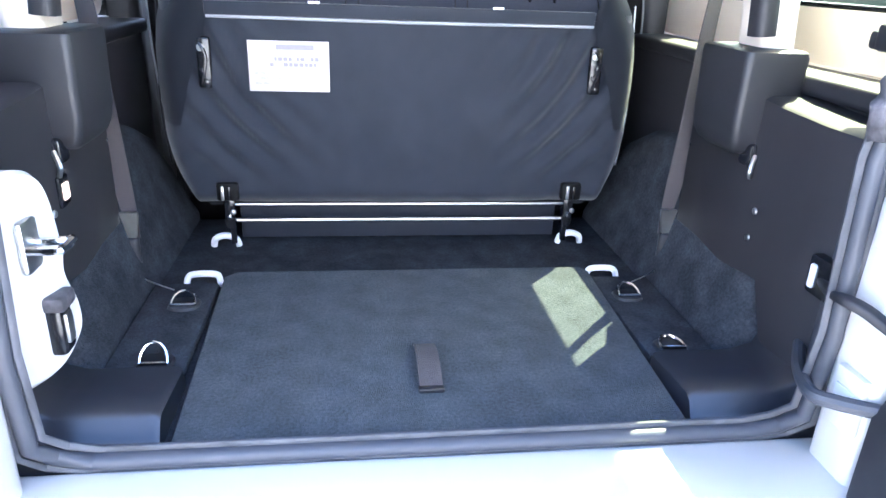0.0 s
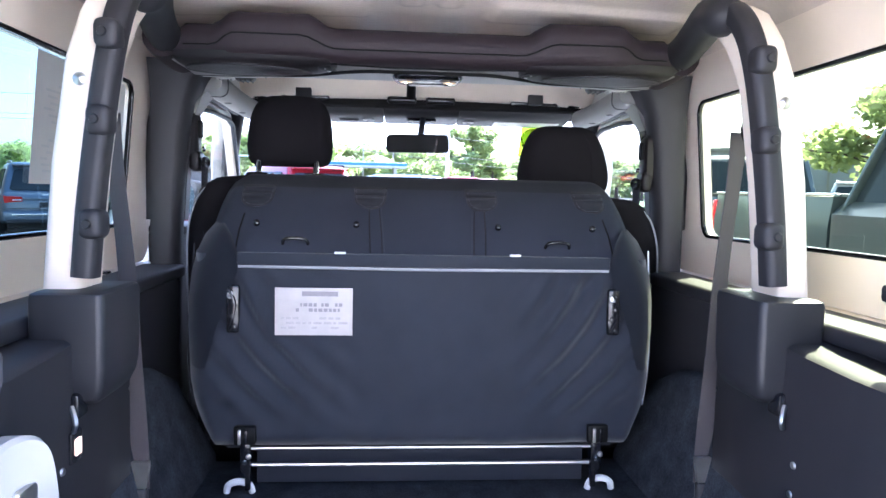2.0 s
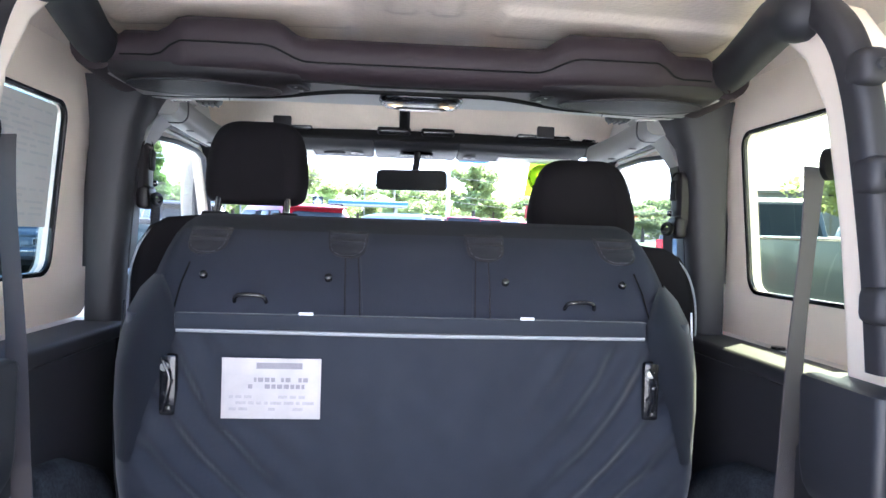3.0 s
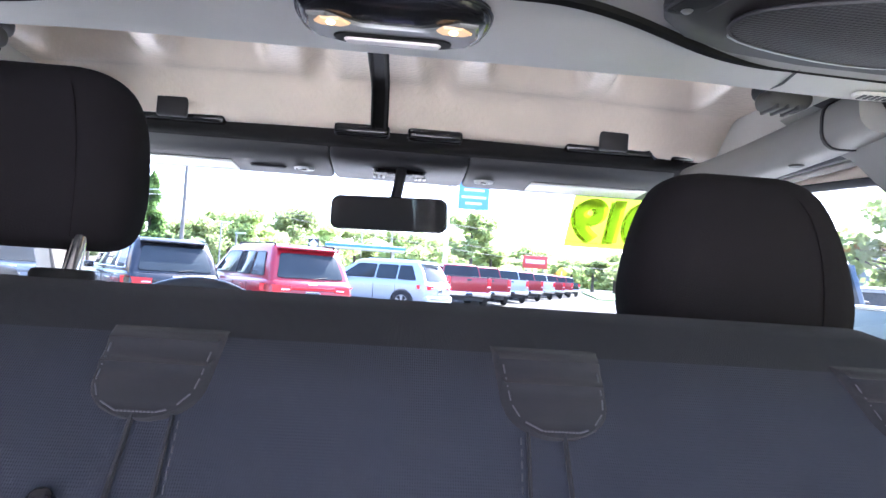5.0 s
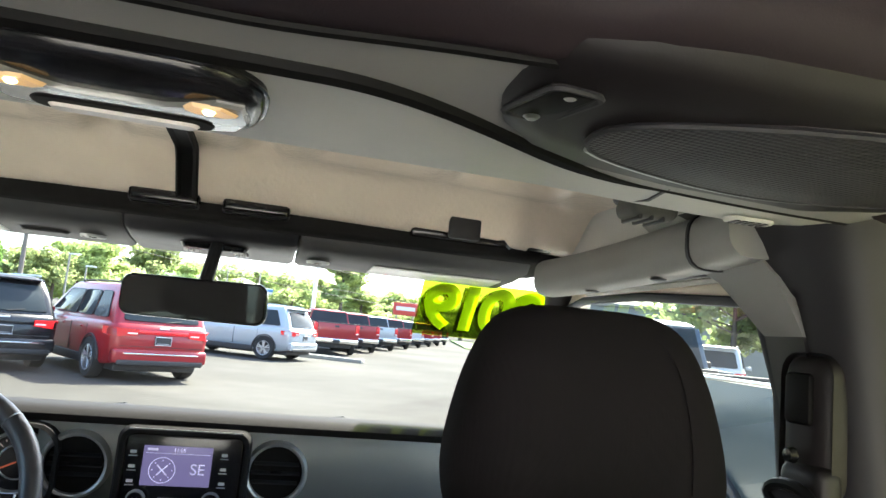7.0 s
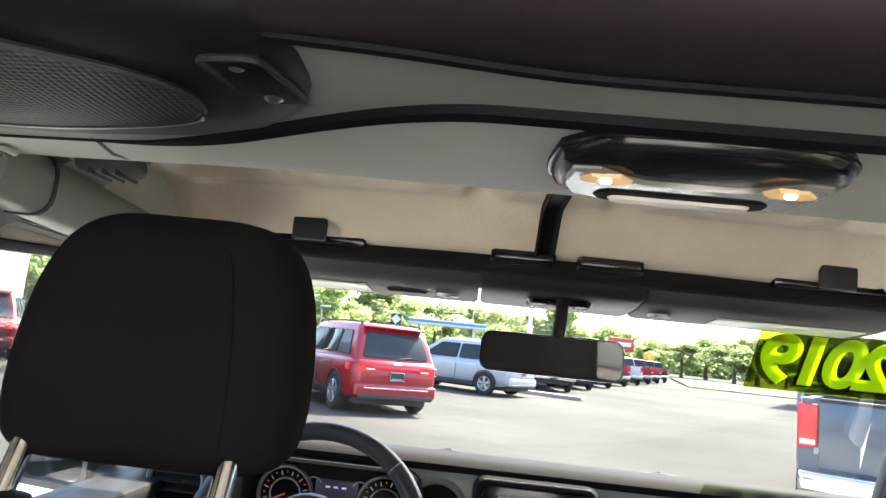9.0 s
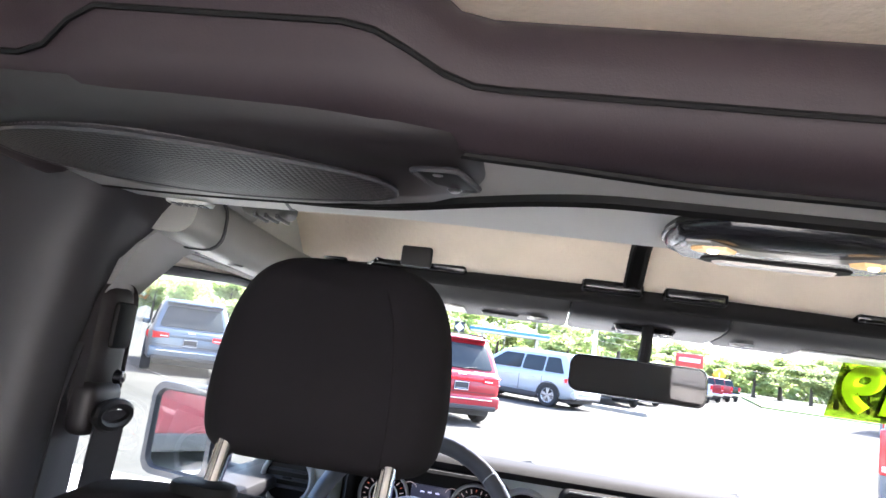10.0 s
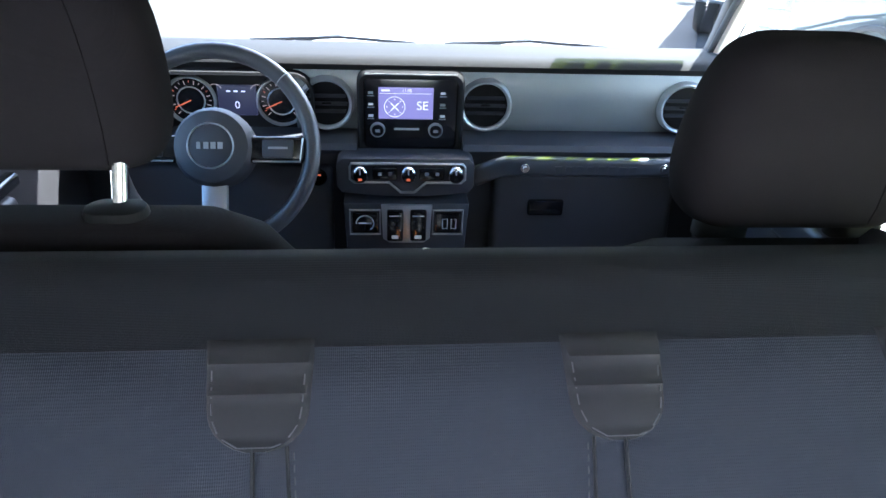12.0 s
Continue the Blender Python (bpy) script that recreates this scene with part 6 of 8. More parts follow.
for k in range(8):
    a = radians(45 * k)
    part("compass_tick", box(-0.016 + 0.016 * math.cos(a), 2.6028, 1.249 + 0.016 * math.sin(a), -0.014 + 0.016 * math.cos(a), 2.6032, 1.251 + 0.016 * math.sin(a)), SCREEN_TEXT, rd)
for s in (-1, 1):
    for z in (1.278, 1.254, 1.230):
        part("key_mark", box(0.010 + s * 0.074 - 0.005, 2.6048, z - 0.002, 0.010 + s * 0.074 + 0.005, 2.6058, z + 0.003), PALE_INK, rd)
        part("key_mark", box(0.010 + s * 0.074 - 0.007, 2.6048, z - 0.007, 0.010 + s * 0.074 + 0.007, 2.6058, z - 0.005), PIPING, rd)
    kx = 0.010 + s * 0.060
    k = part("knob", move(revolve([(0.0001, 0.016), (0.011, 0.016), (0.013, 0.013), (0.0145, 0.002), (0.0145, 0)], 20), pose(kx, 2.606, 1.203, 90, 0, 0)), GLOSS_BLACK, rd, "black rotary knob")
    part("knob_ring", move(revolve([(0.0125, 0.0155), (0.0145, 0.0155), (0.0155, 0.010), (0.0155, 0.006)], 20), pose(kx, 2.606, 1.203, 90, 0, 0)), SILVER, k)
    part("knob_mark", box(kx - 0.005, 2.5885, 1.200, kx + 0.005, 2.5898, 1.206), PIPING, k)
part("brand_bar", box(-0.016, 2.6042, 1.200, 0.036, 2.6055, 1.2045), PALE_INK, rd)
rd.matrix_basis = pose(-0.0125, 0, 0.010)
# climate panel
hv = strip("climate_panel", [(-0.150, 1.155), (-0.138, 1.168), (0.140, 1.168), (0.152, 1.155), (0.152, 1.105), (0.140, 1.092), (0.05, 1.084), (-0.05, 1.084), (-0.138, 1.092), (-0.150, 1.105)], 2.560, 0.06, DASH_BLACK, db, "black climate control panel", 0.004)
frame_out = [(-0.118, 1.158), (0.125, 1.158), (0.131, 1.150), (0.131, 1.124), (0.123, 1.117), (0.046, 1.117), (0.020, 1.095), (-0.010, 1.095), (-0.036, 1.117), (-0.112, 1.117), (-0.121, 1.124), (-0.121, 1.150)]
part("silver_frame", tube([(x, 2.5575, z) for x, z in frame_out], 0.0028, 6, closed=True), SILVER, hv, "satin frame")
for x0, x1 in ((-0.072, -0.018), (0.030, 0.085)):
    part("rocker", box(x0, 2.553, 1.124, x1, 2.561, 1.151, 0.003), GLOSS_BLACK, hv, "button row")
    for f in (0.3, 0.72):
        xm = x0 + (x1 - x0) * f
        part("key_mark", box(xm - 0.004, 2.5522, 1.134, xm + 0.004, 2.5531, 1.141), PIPING, hv)
for x in (-0.098, 0.006, 0.110):
    k = part("knob", move(revolve([(0.0001, 0.018), (0.012, 0.018), (0.0145, 0.015), (0.016, 0.0)], 20), pose(x, 2.558, 1.137, 90, 0, 0)), GLOSS_BLACK, hv, "black climate knob")
    part("knob_ring", move(revolve([(0.0145, 0.016), (0.0165, 0.014), (0.018, 0.006), (0.018, 0.0)], 20), pose(x, 2.558, 1.137, 90, 0, 0)), CHROME, k)
    part("pointer", box(x - 0.0012, 2.5388, 1.141, x + 0.0012, 2.5398, 1.151), PALE_INK, k)
    if x < 0.1:
        part("warm_mark", box(x - 0.004, 2.5386, 1.128, x + 0.004, 2.5396, 1.133), RED_GLOW, k)
hv.matrix_basis = pose(-0.006, -0.035, 0.010) @ Matrix.Diagonal((0.93, 1, 1, 1))
# switch panel
sw = strip("switch_panel", [(-0.125, 1.066), (0.135, 1.066), (0.130, 0.960), (0.110, 0.93), (-0.10, 0.93), (-0.120, 0.960)], 2.562, 0.06, DASH_BLACK, db, "black centre switch panel", 0.004)
for x0, x1 in ((-0.112, -0.050), (0.060, 0.122)):
    out = [(x0, 1.052), (x1, 1.052), (x1, 0.996), (x0, 0.996)]
    part("silver_frame", tube([(x, 2.559, z) for x, z in out], 0.0026, 6, closed=True), SILVER, sw)
    part("socket_cover", box(x0 + 0.004, 2.554, 1.000, x1 - 0.004, 2.562, 1.048, 0.004), GLOSS_BLACK, sw)
part("outlet_ring", tube([(-0.081 + 0.018 * math.cos(a), 2.553, 1.024 + 0.018 * math.sin(a)) for a in [math.pi * (0.0 + k / 10) - 0.9 for k in range(14)]], 0.0012, 5), SILVER, sw)
part("print_bar", box(-0.094, 2.553, 1.023, -0.068, 2.5538, 1.026), PALE_INK, sw)
for x in (0.085, 0.103):
    part("port_frame", tube([(x + 0.005 * sx, 2.553, z) for sx, z in ((-1, 1.012), (-1, 1.034), (1, 1.034), (1, 1.012))], 0.0008, 4, closed=True), PALE_INK, sw)
strip("silver_frame", [(-0.048, 1.064), (0.058, 1.064), (0.054, 0.986), (0.040, 0.976), (-0.030, 0.976), (-0.044, 0.986)], 2.556, 0.008, SILVER, sw, "satin switch frame", 0.002)
for x in (-0.019, 0.029):
    part("rocker", box(x - 0.017, 2.545, 0.985, x + 0.017, 2.558, 1.056, 0.004, 2), GLOSS_BLACK, sw, "black rocker switch")
    part("rocker_mark", box(x - 0.007, 2.5442, 0.992, x + 0.007, 2.5452, 1.000), PALE_INK, sw)
    part("rocker_line", box(x - 0.012, 2.5442, 1.044, x + 0.012, 2.5452, 1.046), PALE_INK, sw)
sw.matrix_basis = pose(-0.008, -0.048, 0.018)
part("start_button", move(revolve([(0.0001, 0.008), (0.016, 0.008), (0.019, 0.004), (0.019, 0)], 20), pose(-0.187, 2.566, 1.120, 90, 0, 0)), GLOSS_BLACK, db, "start button")
part("start_light", box(-0.190, 2.5565, 1.126, -0.180, 2.558, 1.129), RED_GLOW, db)
# instrument hood, dials
hood = rrect(0.325, 0.142, 0.040, 5)
CZ, CY = 1.254, 2.648      # height and depth of the dials
ih = part("cluster_hood", loft([[(-0.354 + x, CY + 0.010, CZ + z) for x, z in hood], [(-0.354 + x, 2.604, CZ + z) for x, z in hood], [(-0.354 + x * 0.97, 2.600, CZ + z * 0.93) for x, z in hood], [(-0.354 + x * 0.94, CY + 0.004, CZ + z * 0.88) for x, z in hood]]), DASH_TOP, db, "black instrument hood")
for x in (-0.446, -0.262):
    d = part("dial", move(revolve([(0.0001, 0.0), (0.046, 0.0)], 28), pose(x, CY, CZ, 90, 0, 0)), GLOSS_BLACK, ih, "round backlit dial")
    part("dial_ring", move(revolve([(0.046, 0.0), (0.048, 0.008), (0.051, 0.008), (0.053, 0)], 28), pose(x, CY, CZ, 90, 0, 0)), SILVER, d)
    part("inner_ring", move(revolve([(0.0265, 0.001), (0.028, 0.002), (0.0295, 0.001)], 28), pose(x, CY, CZ, 90, 0, 0)), SILVER, d)
    for k in range(19):
        a = radians(225 - 15 * k)
        p, q = (0.033, 0.041) if k % 2 == 0 else (0.037, 0.041)
        part("dial_mark", tube([(x + p * math.cos(a), CY - 0.0008, CZ + p * math.sin(a)), (x + q * math.cos(a), CY - 0.0008, CZ + q * math.sin(a))], 0.0009, 4), RED_GLOW if k % 4 == 1 else WHITE_GLOW, d)
    a = radians(205)
    part("needle", tube([(x, CY - 0.002, CZ), (x + 0.036 * math.cos(a), CY - 0.002, CZ + 0.036 * math.sin(a))], 0.0014, 5), RED_GLOW, d)
part("info_screen", box(-0.391, CY - 0.004, CZ - 0.030, -0.312, CY, CZ + 0.034, 0.003), CLUSTER, ih, "dark lit info screen")
part("info_digit", move(text_mesh("0", 0.022, 0.0002, "speed_digit"), pose(-0.352, CY - 0.0045, CZ - 0.008) @ FACE_REAR), SCREEN_TEXT, ih)
for x in (-0.368, -0.353, -0.338):
    part("info_mark", box(x - 0.004, CY - 0.0048, CZ + 0.020, x + 0.004, CY - 0.0042, CZ + 0.023), SCREEN_TEXT, ih)
for x in (-0.394, -0.309):
    part("small_gauge", tube([(x + 0.014 * math.cos(a), CY - 0.005, CZ + 0.022 + 0.014 * math.sin(a)) for a in [0.4 + 2.4 * k / 10 for k in range(11)]], 0.0008, 4), WHITE_GLOW, ih, "small arc gauge")
# steering wheel
wl = thing("steering_wheel", "black leather steering wheel with round hub", "steering wheel", at=pose(-0.354, 2.430, 1.234, -27, 0, 0) @ Matrix.Scale(1.06, 4))
part("rim", tube([(0.165 * math.cos(a), 0, 0.165 * math.sin(a)) for a in [2 * math.pi * k / 48 for k in range(48)]], 0.0145, 12, closed=True), LEATHER, wl, "black leather rim")
hub = part("hub", move(revolve([(0.0001, 0.042), (0.043, 0.040), (0.060, 0.032), (0.068, 0.016), (0.068, -0.02), (0.05, -0.03)], 32), pose(0, 0.01, 0, 90, 0, 0)), DASH_SOFT, wl, "round padded hub")
part("emblem_ring", move(revolve([(0.036, 0.041), (0.0375, 0.043), (0.039, 0.0405)], 32), pose(0, 0.01, 0, 90, 0, 0)), SILVER, hub)
for k, w in enumerate((0.006, 0.008, 0.008, 0.008)):
    part("emblem_bar", box(-0.022 + 0.0115 * k, -0.0335, -0.005, -0.022 + 0.0115 * k + w, -0.031, 0.006), SILVER, hub)
for s in (-1, 1):
    sp_ = part("spoke", box(min(s * 0.055, s * 0.155), -0.012, -0.026, max(s * 0.055, s * 0.155), 0.012, 0.020, 0.008, 3), GLOSS_BLACK, wl, "black spoke with keys")
    part("key_pad", box(min(s * 0.082, s * 0.135), -0.017, -0.018, max(s * 0.082, s * 0.135), -0.011, 0.014, 0.004), DASH_BLACK, sp_)
    part("silver_edge", tube([(s * 0.066, -0.013, -0.024), (s * 0.145, -0.013, -0.024), (s * 0.150, -0.013, 0.016)], 0.0016, 5), SILVER, sp_)
    part("key_mark", box(min(s * 0.092, s * 0.125), -0.0178, -0.003, max(s * 0.092, s * 0.125), -0.0168, 0.001), PIPING, sp_)
    part("grip_seam", move(revolve([(0.0146, -0.001), (0.0153, 0), (0.0146, 0.001)], 12), pose(s * 0.165 * math.cos(0.8), 0, 0.165 * math.sin(0.8), 0, 0, 0) @ pose(0, 0, 0, 0, -s * 46, 0)), SILVER, wl)
part("lower_spoke", box(-0.022, -0.008, -0.155, 0.022, 0.008, -0.05, 0.006), SILVER, wl)
solid("steering_column", tube([(-0.354, 2.45, 1.228), (-0.354, 2.66, 1.14)], 0.045, 16), DASH_BLACK, "black steering column shroud", "steering column")
solid("column_stalk", tube([(-0.31, 2.48, 1.222), (-0.18, 2.50, 1.235)], 0.007, 8), DASH_BLACK, "black column stalk beside the wheel", "stalk")

# ---- centre console ----
cc = thing("centre_console", "black centre console with padded lid and cup holders", "console")
rings = []
for y, w, z1 in ((1.955, 0.206, 0.965), (2.1, 0.20, 0.955), (2.32, 0.19, 0.94), (2.40, 0.20, 0.925), (2.62, 0.25, 0.93)):
    rings.append([(x - 0.005, y, (z1 + 0.42) / 2 + z) for x, z in rrect(w, z1 - 0.42, 0.02, 3)])
part("body", loft(rings), DASH_BLACK, cc, "black console body")
rings = []
for y, w, zc, h in ((1.965, 0.16, 0.985, 0.02), (1.972, 0.195, 0.987, 0.038), (1.99, 0.206, 0.989, 0.046), (2.10, 0.202, 0.985, 0.05), (2.25, 0.192, 0.972, 0.048), (2.295, 0.186, 0.967, 0.044), (2.315, 0.165, 0.964, 0.03), (2.322, 0.13, 0.963, 0.014)):
    rings.append([(x - 0.005, y, zc + z) for x, z in rrect(w, h, 0.02, 5)])
part("lid", loft(rings), LEATHER, cc, "padded black vinyl armrest lid", angle=60)
part("rear_shelf", box(-0.108, 1.925, 0.935, 0.098, 1.965, 0.962, 0.008), DASH_SOFT, cc)
cup = part("cup_holder", move(loft([[(x, 0.0, z) for x, z in rrect(0.215, 0.118, 0.026, 5)], [(x, -0.03, z) for x, z in rrect(0.215, 0.118, 0.026, 5)], [(x * 0.96, -0.036, z * 0.93) for x, z in rrect(0.215, 0.118, 0.026, 5)]]), pose(-0.005, 1.95, 0.882)), DASH_BLACK, cc, "black rear cup holder panel")
for s in (-1, 1):
    part("cup_ring", move(revolve([(0.036, 0.036), (0.038, 0.043), (0.042, 0.043), (0.044, 0.036)], 28), pose(-0.005 + s * 0.053, 1.95, 0.884, 90, 0, 0)), DASH_SOFT, cup)
    part("cup_disc", move(revolve([(0.0001, 0.038), (0.0355, 0.038), (0.037, 0.036)], 28), pose(-0.005 + s * 0.053, 1.95, 0.884, 90, 0, 0)), RUBBER, cup)
part("shift_plate", box(-0.10, 2.34, 0.926, 0.09, 2.55, 0.940, 0.006), GLOSS_BLACK, cc, "gloss shift surround")
part("gear_marks", box(0.000, 2.372, 0.940, 0.008, 2.42, 0.9412), ORANGE_GLOW, cc, "glowing gear marks")
sl = thing("gear_lever", "black gear lever with a satin collar", "gear lever", at=pose(0.031, 2.365, 0.950))
part("boot", move(revolve([(0.030, 0.0), (0.024, 0.012), (0.015, 0.022), (0.013, 0.03)], 16), pose(0, 0, 0)), DASH_SOFT, sl)
part("grip", loft([[(x, y, z) for x, y in rrect(w, d, 0.014, 5)] for z, w, d in ((0.042, 0.036, 0.036), (0.050, 0.040, 0.040), (0.075, 0.043, 0.044), (0.096, 0.040, 0.042), (0.103, 0.030, 0.032))]), LEATHER, sl, "black grip")
part("collar", move(revolve([(0.017, 0.028), (0.021, 0.030), (0.022, 0.038), (0.020, 0.044)], 18), pose(0, 0, 0)), SILVER, sl, "satin collar")
tl = thing("transfer_lever", "short black transfer case lever with silver cap", "gear lever", at=pose(-0.078, 2.425, 0.930))
part("stalk", tube([(0, 0, 0.0), (0, 0, 0.03)], 0.013, 10), DASH_SOFT, tl)
part("knob", move(revolve([(0.013, 0.030), (0.0155, 0.036), (0.0165, 0.055), (0.0165, 0.066), (0.013, 0.072), (0.0001, 0.073)], 18), pose(0, 0, 0)), LEATHER, tl)
part("collar", move(revolve([(0.014, 0.026), (0.017, 0.028), (0.017, 0.034), (0.015, 0.036)], 18), pose(0, 0, 0)), SILVER, tl)
part("cap", move(revolve([(0.0105, 0.0725), (0.0115, 0.0742), (0.0125, 0.0725)], 18), pose(0, 0, 0)), SILVER, tl)
# driver's door mirror
dm = thing("door_mirror", "black door mirror outside the driver's window", "door mirror", at=pose(-0.930, 2.72, 1.300, 0, 0, -14) @ Matrix.Scale(1.12, 4))
shape = rrect(0.172, 0.188, 0.030, 5)
part("housing", loft([[(x * 0.7, 0.09, z * 0.75) for x, z in shape], [(x * 0.95, 0.06, z * 0.95) for x, z in shape], [(x, 0.0, z) for x, z in shape], [(x * 0.96, -0.012, z * 0.96) for x, z in shape], [(x * 0.84, -0.012, z * 0.84) for x, z in shape], [(x * 0.80, 0.0, z * 0.80) for x, z in shape]]), DASH_BLACK, dm, "black mirror housing")
part("mirror_glass", loft([[(x * 0.79, -0.001, z * 0.79) for x, z in shape], [(x * 0.79, -0.004, z * 0.79) for x, z in shape]]), MIRROR, dm, "door mirror glass")
part("arm", box(0.06, 0.0, -0.085, 0.20, 0.06, -0.045, 0.015), DASH_BLACK, dm)


# ---- the lot outside: vehicles ----
def paint(name, color, metal=0.3):
    return mat(name, color, 0.30, metal=metal, var=0.04, scale=2, bump=0.0, coat=0.35)


CAR_GLASS = mat("dark_car_glass", (0.030, 0.038, 0.044), 0.04, var=0.3, scale=1.5, bump=0, spec=0.10)
TYRE = mat("tyre_rubber", (0.018, 0.018, 0.018), 0.85, var=0.2, scale=20, bump=0.2, bump_scale=60)
RIM_DARK = mat("rim_barrel", (0.20, 0.20, 0.21), 0.4, metal=0.7, var=0.1, bump=0)
RIM = mat("alloy_rim", (0.55, 0.56, 0.57), 0.28, metal=0.9, var=0.05, bump=0)
LAMP_RED = mat("tail_lamp_red", (0.62, 0.014, 0.02), 0.25, var=0.1, bump=0, coat=0.2)
LAMP_CLEAR = mat("tail_lamp_clear", (0.7, 0.68, 0.66), 0.15, var=0.1, bump=0, coat=0.8)
CAR_BLACK = mat("car_lower_plastic", (0.022, 0.022, 0.024), 0.6, var=0.1, bump=0.05)


def wheel_parts(parent, x, y, r, s):
    w = part("wheel", move(revolve([(r * 0.62, -0.10), (r * 0.93, -0.11), (r, -0.07), (r, 0.07), (r * 0.93, 0.11), (r * 0.62, 0.10)], 22), pose(x, y, r, 0, 90, 0)), TYRE, parent, "black tyre")
    o = s * 0.085
    bmr = move(revolve([(r * 0.64, 0.03), (r * 0.60, 0.0), (r * 0.56, -0.02), (0.0001, -0.03)], 22), pose(x + o, y, r, 0, 90 * s, 0))
    part("rim", bmr, RIM_DARK, w, "grey alloy rim")
    bms = bmesh.new()
    for k in range(10):
        q = box(-0.020, 0.02, -0.012, 0.020, r * 0.62, 0.012, 0.006, 1)
        move(q, pose(x + o + s * 0.012, y, r) @ pose(0, 0, 0, 0, 90 * s, 0) @ pose(0, 0, 0, 0, 0, 36 * k + (9 if k % 2 else -9)))
        me = bpy.data.meshes.new("spoke")
        q.to_mesh(me)
        q.free()
        bms.from_mesh(me)
        bpy.data.meshes.remove(me)
    me = bpy.data.meshes.new("lip")
    q = move(revolve([(r * 0.59, 0.012), (r * 0.63, 0.020), (r * 0.655, 0.008)], 22), pose(x + o, y, r, 0, 90 * s, 0))
    q.to_mesh(me)
    q.free()
    bms.from_mesh(me)
    bpy.data.meshes.remove(me)
    part("spokes", bms, RIM, w, "bright alloy spokes")


def section(hw_low, hw_mid, hw_top, z0, z1, z2):
    """Half-shape of a car body across: sill, shoulder and top."""
    return [(-hw_low * 0.92, z0), (-hw_low, z0 + 0.10), (-hw_mid, (z0 + z1) / 2), (-hw_mid * 0.995, z1 - 0.06), (-hw_top, z2), (hw_top, z2), (hw_mid * 0.995, z1 - 0.06), (hw_mid, (z0 + z1) / 2), (hw_low, z0 + 0.10), (hw_low * 0.92, z0)]


def suv(m, label, at, length=4.9, width=1.94, height=1.78, group="parked vehicles", dark_rails=False, lamp_bar=False, chrome_glass=False):
    """Rear at y = 0, nose at y = length."""
    L, W, H = length, width / 2, height
    c = thing("parked_suv", label, "car", at=at, group=group)
    belt = H * 0.595
    rings = []
    for y, k, z0, z1, z2 in ((-0.03, 0.80, 0.48, belt - 0.16, belt - 0.09), (0.02, 0.90, 0.40, belt - 0.07, belt - 0.02), (0.12, 0.955, 0.36, belt - 0.01, belt + 0.02), (0.30, 0.985, 0.32, belt, belt + 0.03), (0.6, 1.0, 0.30, belt, belt + 0.03), (1.5, 1.0, 0.28, belt, belt + 0.03), (2.8, 0.995, 0.28, belt - 0.02, belt + 0.02), (L - 1.35, 0.985, 0.28, belt - 0.04, belt + 0.0), (L - 0.9, 0.965, 0.30, belt - 0.07, belt - 0.02), (L - 0.4, 0.94, 0.32, belt - 0.13, belt - 0.08), (L - 0.12, 0.89, 0.36, belt - 0.22, belt - 0.16), (L, 0.78, 0.42, belt - 0.36, belt - 0.30)):
        w, zm = W * k, (z0 + z1) / 2
        half = [(w * 0.90, z0), (w * 0.965, z0 + 0.07), (w * 0.985, zm - 0.12), (w, zm + 0.05), (w * 0.995, z1 - 0.13), (w * 0.975, z1 - 0.05), (w * 0.935, z1), (w * 0.86, z2)]
        rings.append([(-x, y, z) for x, z in half] + [(x, y, z) for x, z in reversed(half)])
    part("body", loft(rings), m, c, "painted body", angle=42)
    # cabin with set-in windows
    top_z = H - 0.085
    wl, wt = W * 0.915, W * 0.745
    y0l, y0t, y1l, y1t = 0.07, 0.40, L - 1.12, L - 2.05
    def level(z, wd, ya, yb, r):
        return [(x, (ya + yb) / 2 + y, z) for x, y in rrect(wd * 2, yb - ya, r, 4)]
    part("cabin", loft([level(belt - 0.02, wl, y0l, y1l, 0.10), level((belt + top_z) / 2, (wl + wt) / 2 + 0.012, (y0l + y0t) / 2 - 0.02, (y1l + y1t) / 2 + 0.02, 0.10), level(top_z, wt, y0t, y1t, 0.12), level(H - 0.035, wt * 0.93, y0t + 0.05, y1t - 0.10, 0.14), level(H - 0.008, wt * 0.72, y0t + 0.20, y1t - 0.35, 0.16)]), m, c, "painted cabin and roof", angle=42)
    part("spoiler", box(-wt * 0.90, y0t - 0.16, top_z - 0.02, wt * 0.90, y0t + 0.12, top_z + 0.025, 0.018, 3), m, c)
    def window(points, label="dark side window"):
        mid = sum(points, Vector()) / len(points)
        n = (points[1] - points[0]).cross(points[2] - points[1]).normalized()
        out = n if n.dot(mid - Vector((0, L / 2 - 0.5, belt))) > 0 else -n
        ring = []
        for k, p in enumerate(points):
            a, b = points[k - 1], points[(k + 1) % len(points)]
            ring += [p.lerp(a, 0.10), p.lerp(p.lerp(a, 0.5).lerp(p.lerp(b, 0.5), 0.5), 0.07), p.lerp(b, 0.10)]
        return part("window", loft([[p - out * 0.03 for p in ring], [p + out * 0.018 for p in ring], [mid.lerp(p, 0.985) + out * 0.022 for p in ring]]), CAR_GLASS, c, label), [p + out * 0.020 for p in ring]
    for s in (-1, 1):
        def at_side(y, v):
            bulge = 0.012 * 4 * v * (1 - v)
            return Vector((s * (wl + (wt - wl) * v + bulge), y, belt - 0.02 + (top_z - belt + 0.02) * v))
        for ya0, ya1, yb0, yb1 in ((0.42, 0.66, 1.14, 1.12), (1.22, 1.20, 2.02, 1.98), (2.10, 2.06, L - 1.50, L - 2.20)):
            pane_ob, rim = window([at_side(ya0, 0.13), at_side(yb0, 0.13), at_side(yb1, 0.86), at_side(ya1, 0.86)])
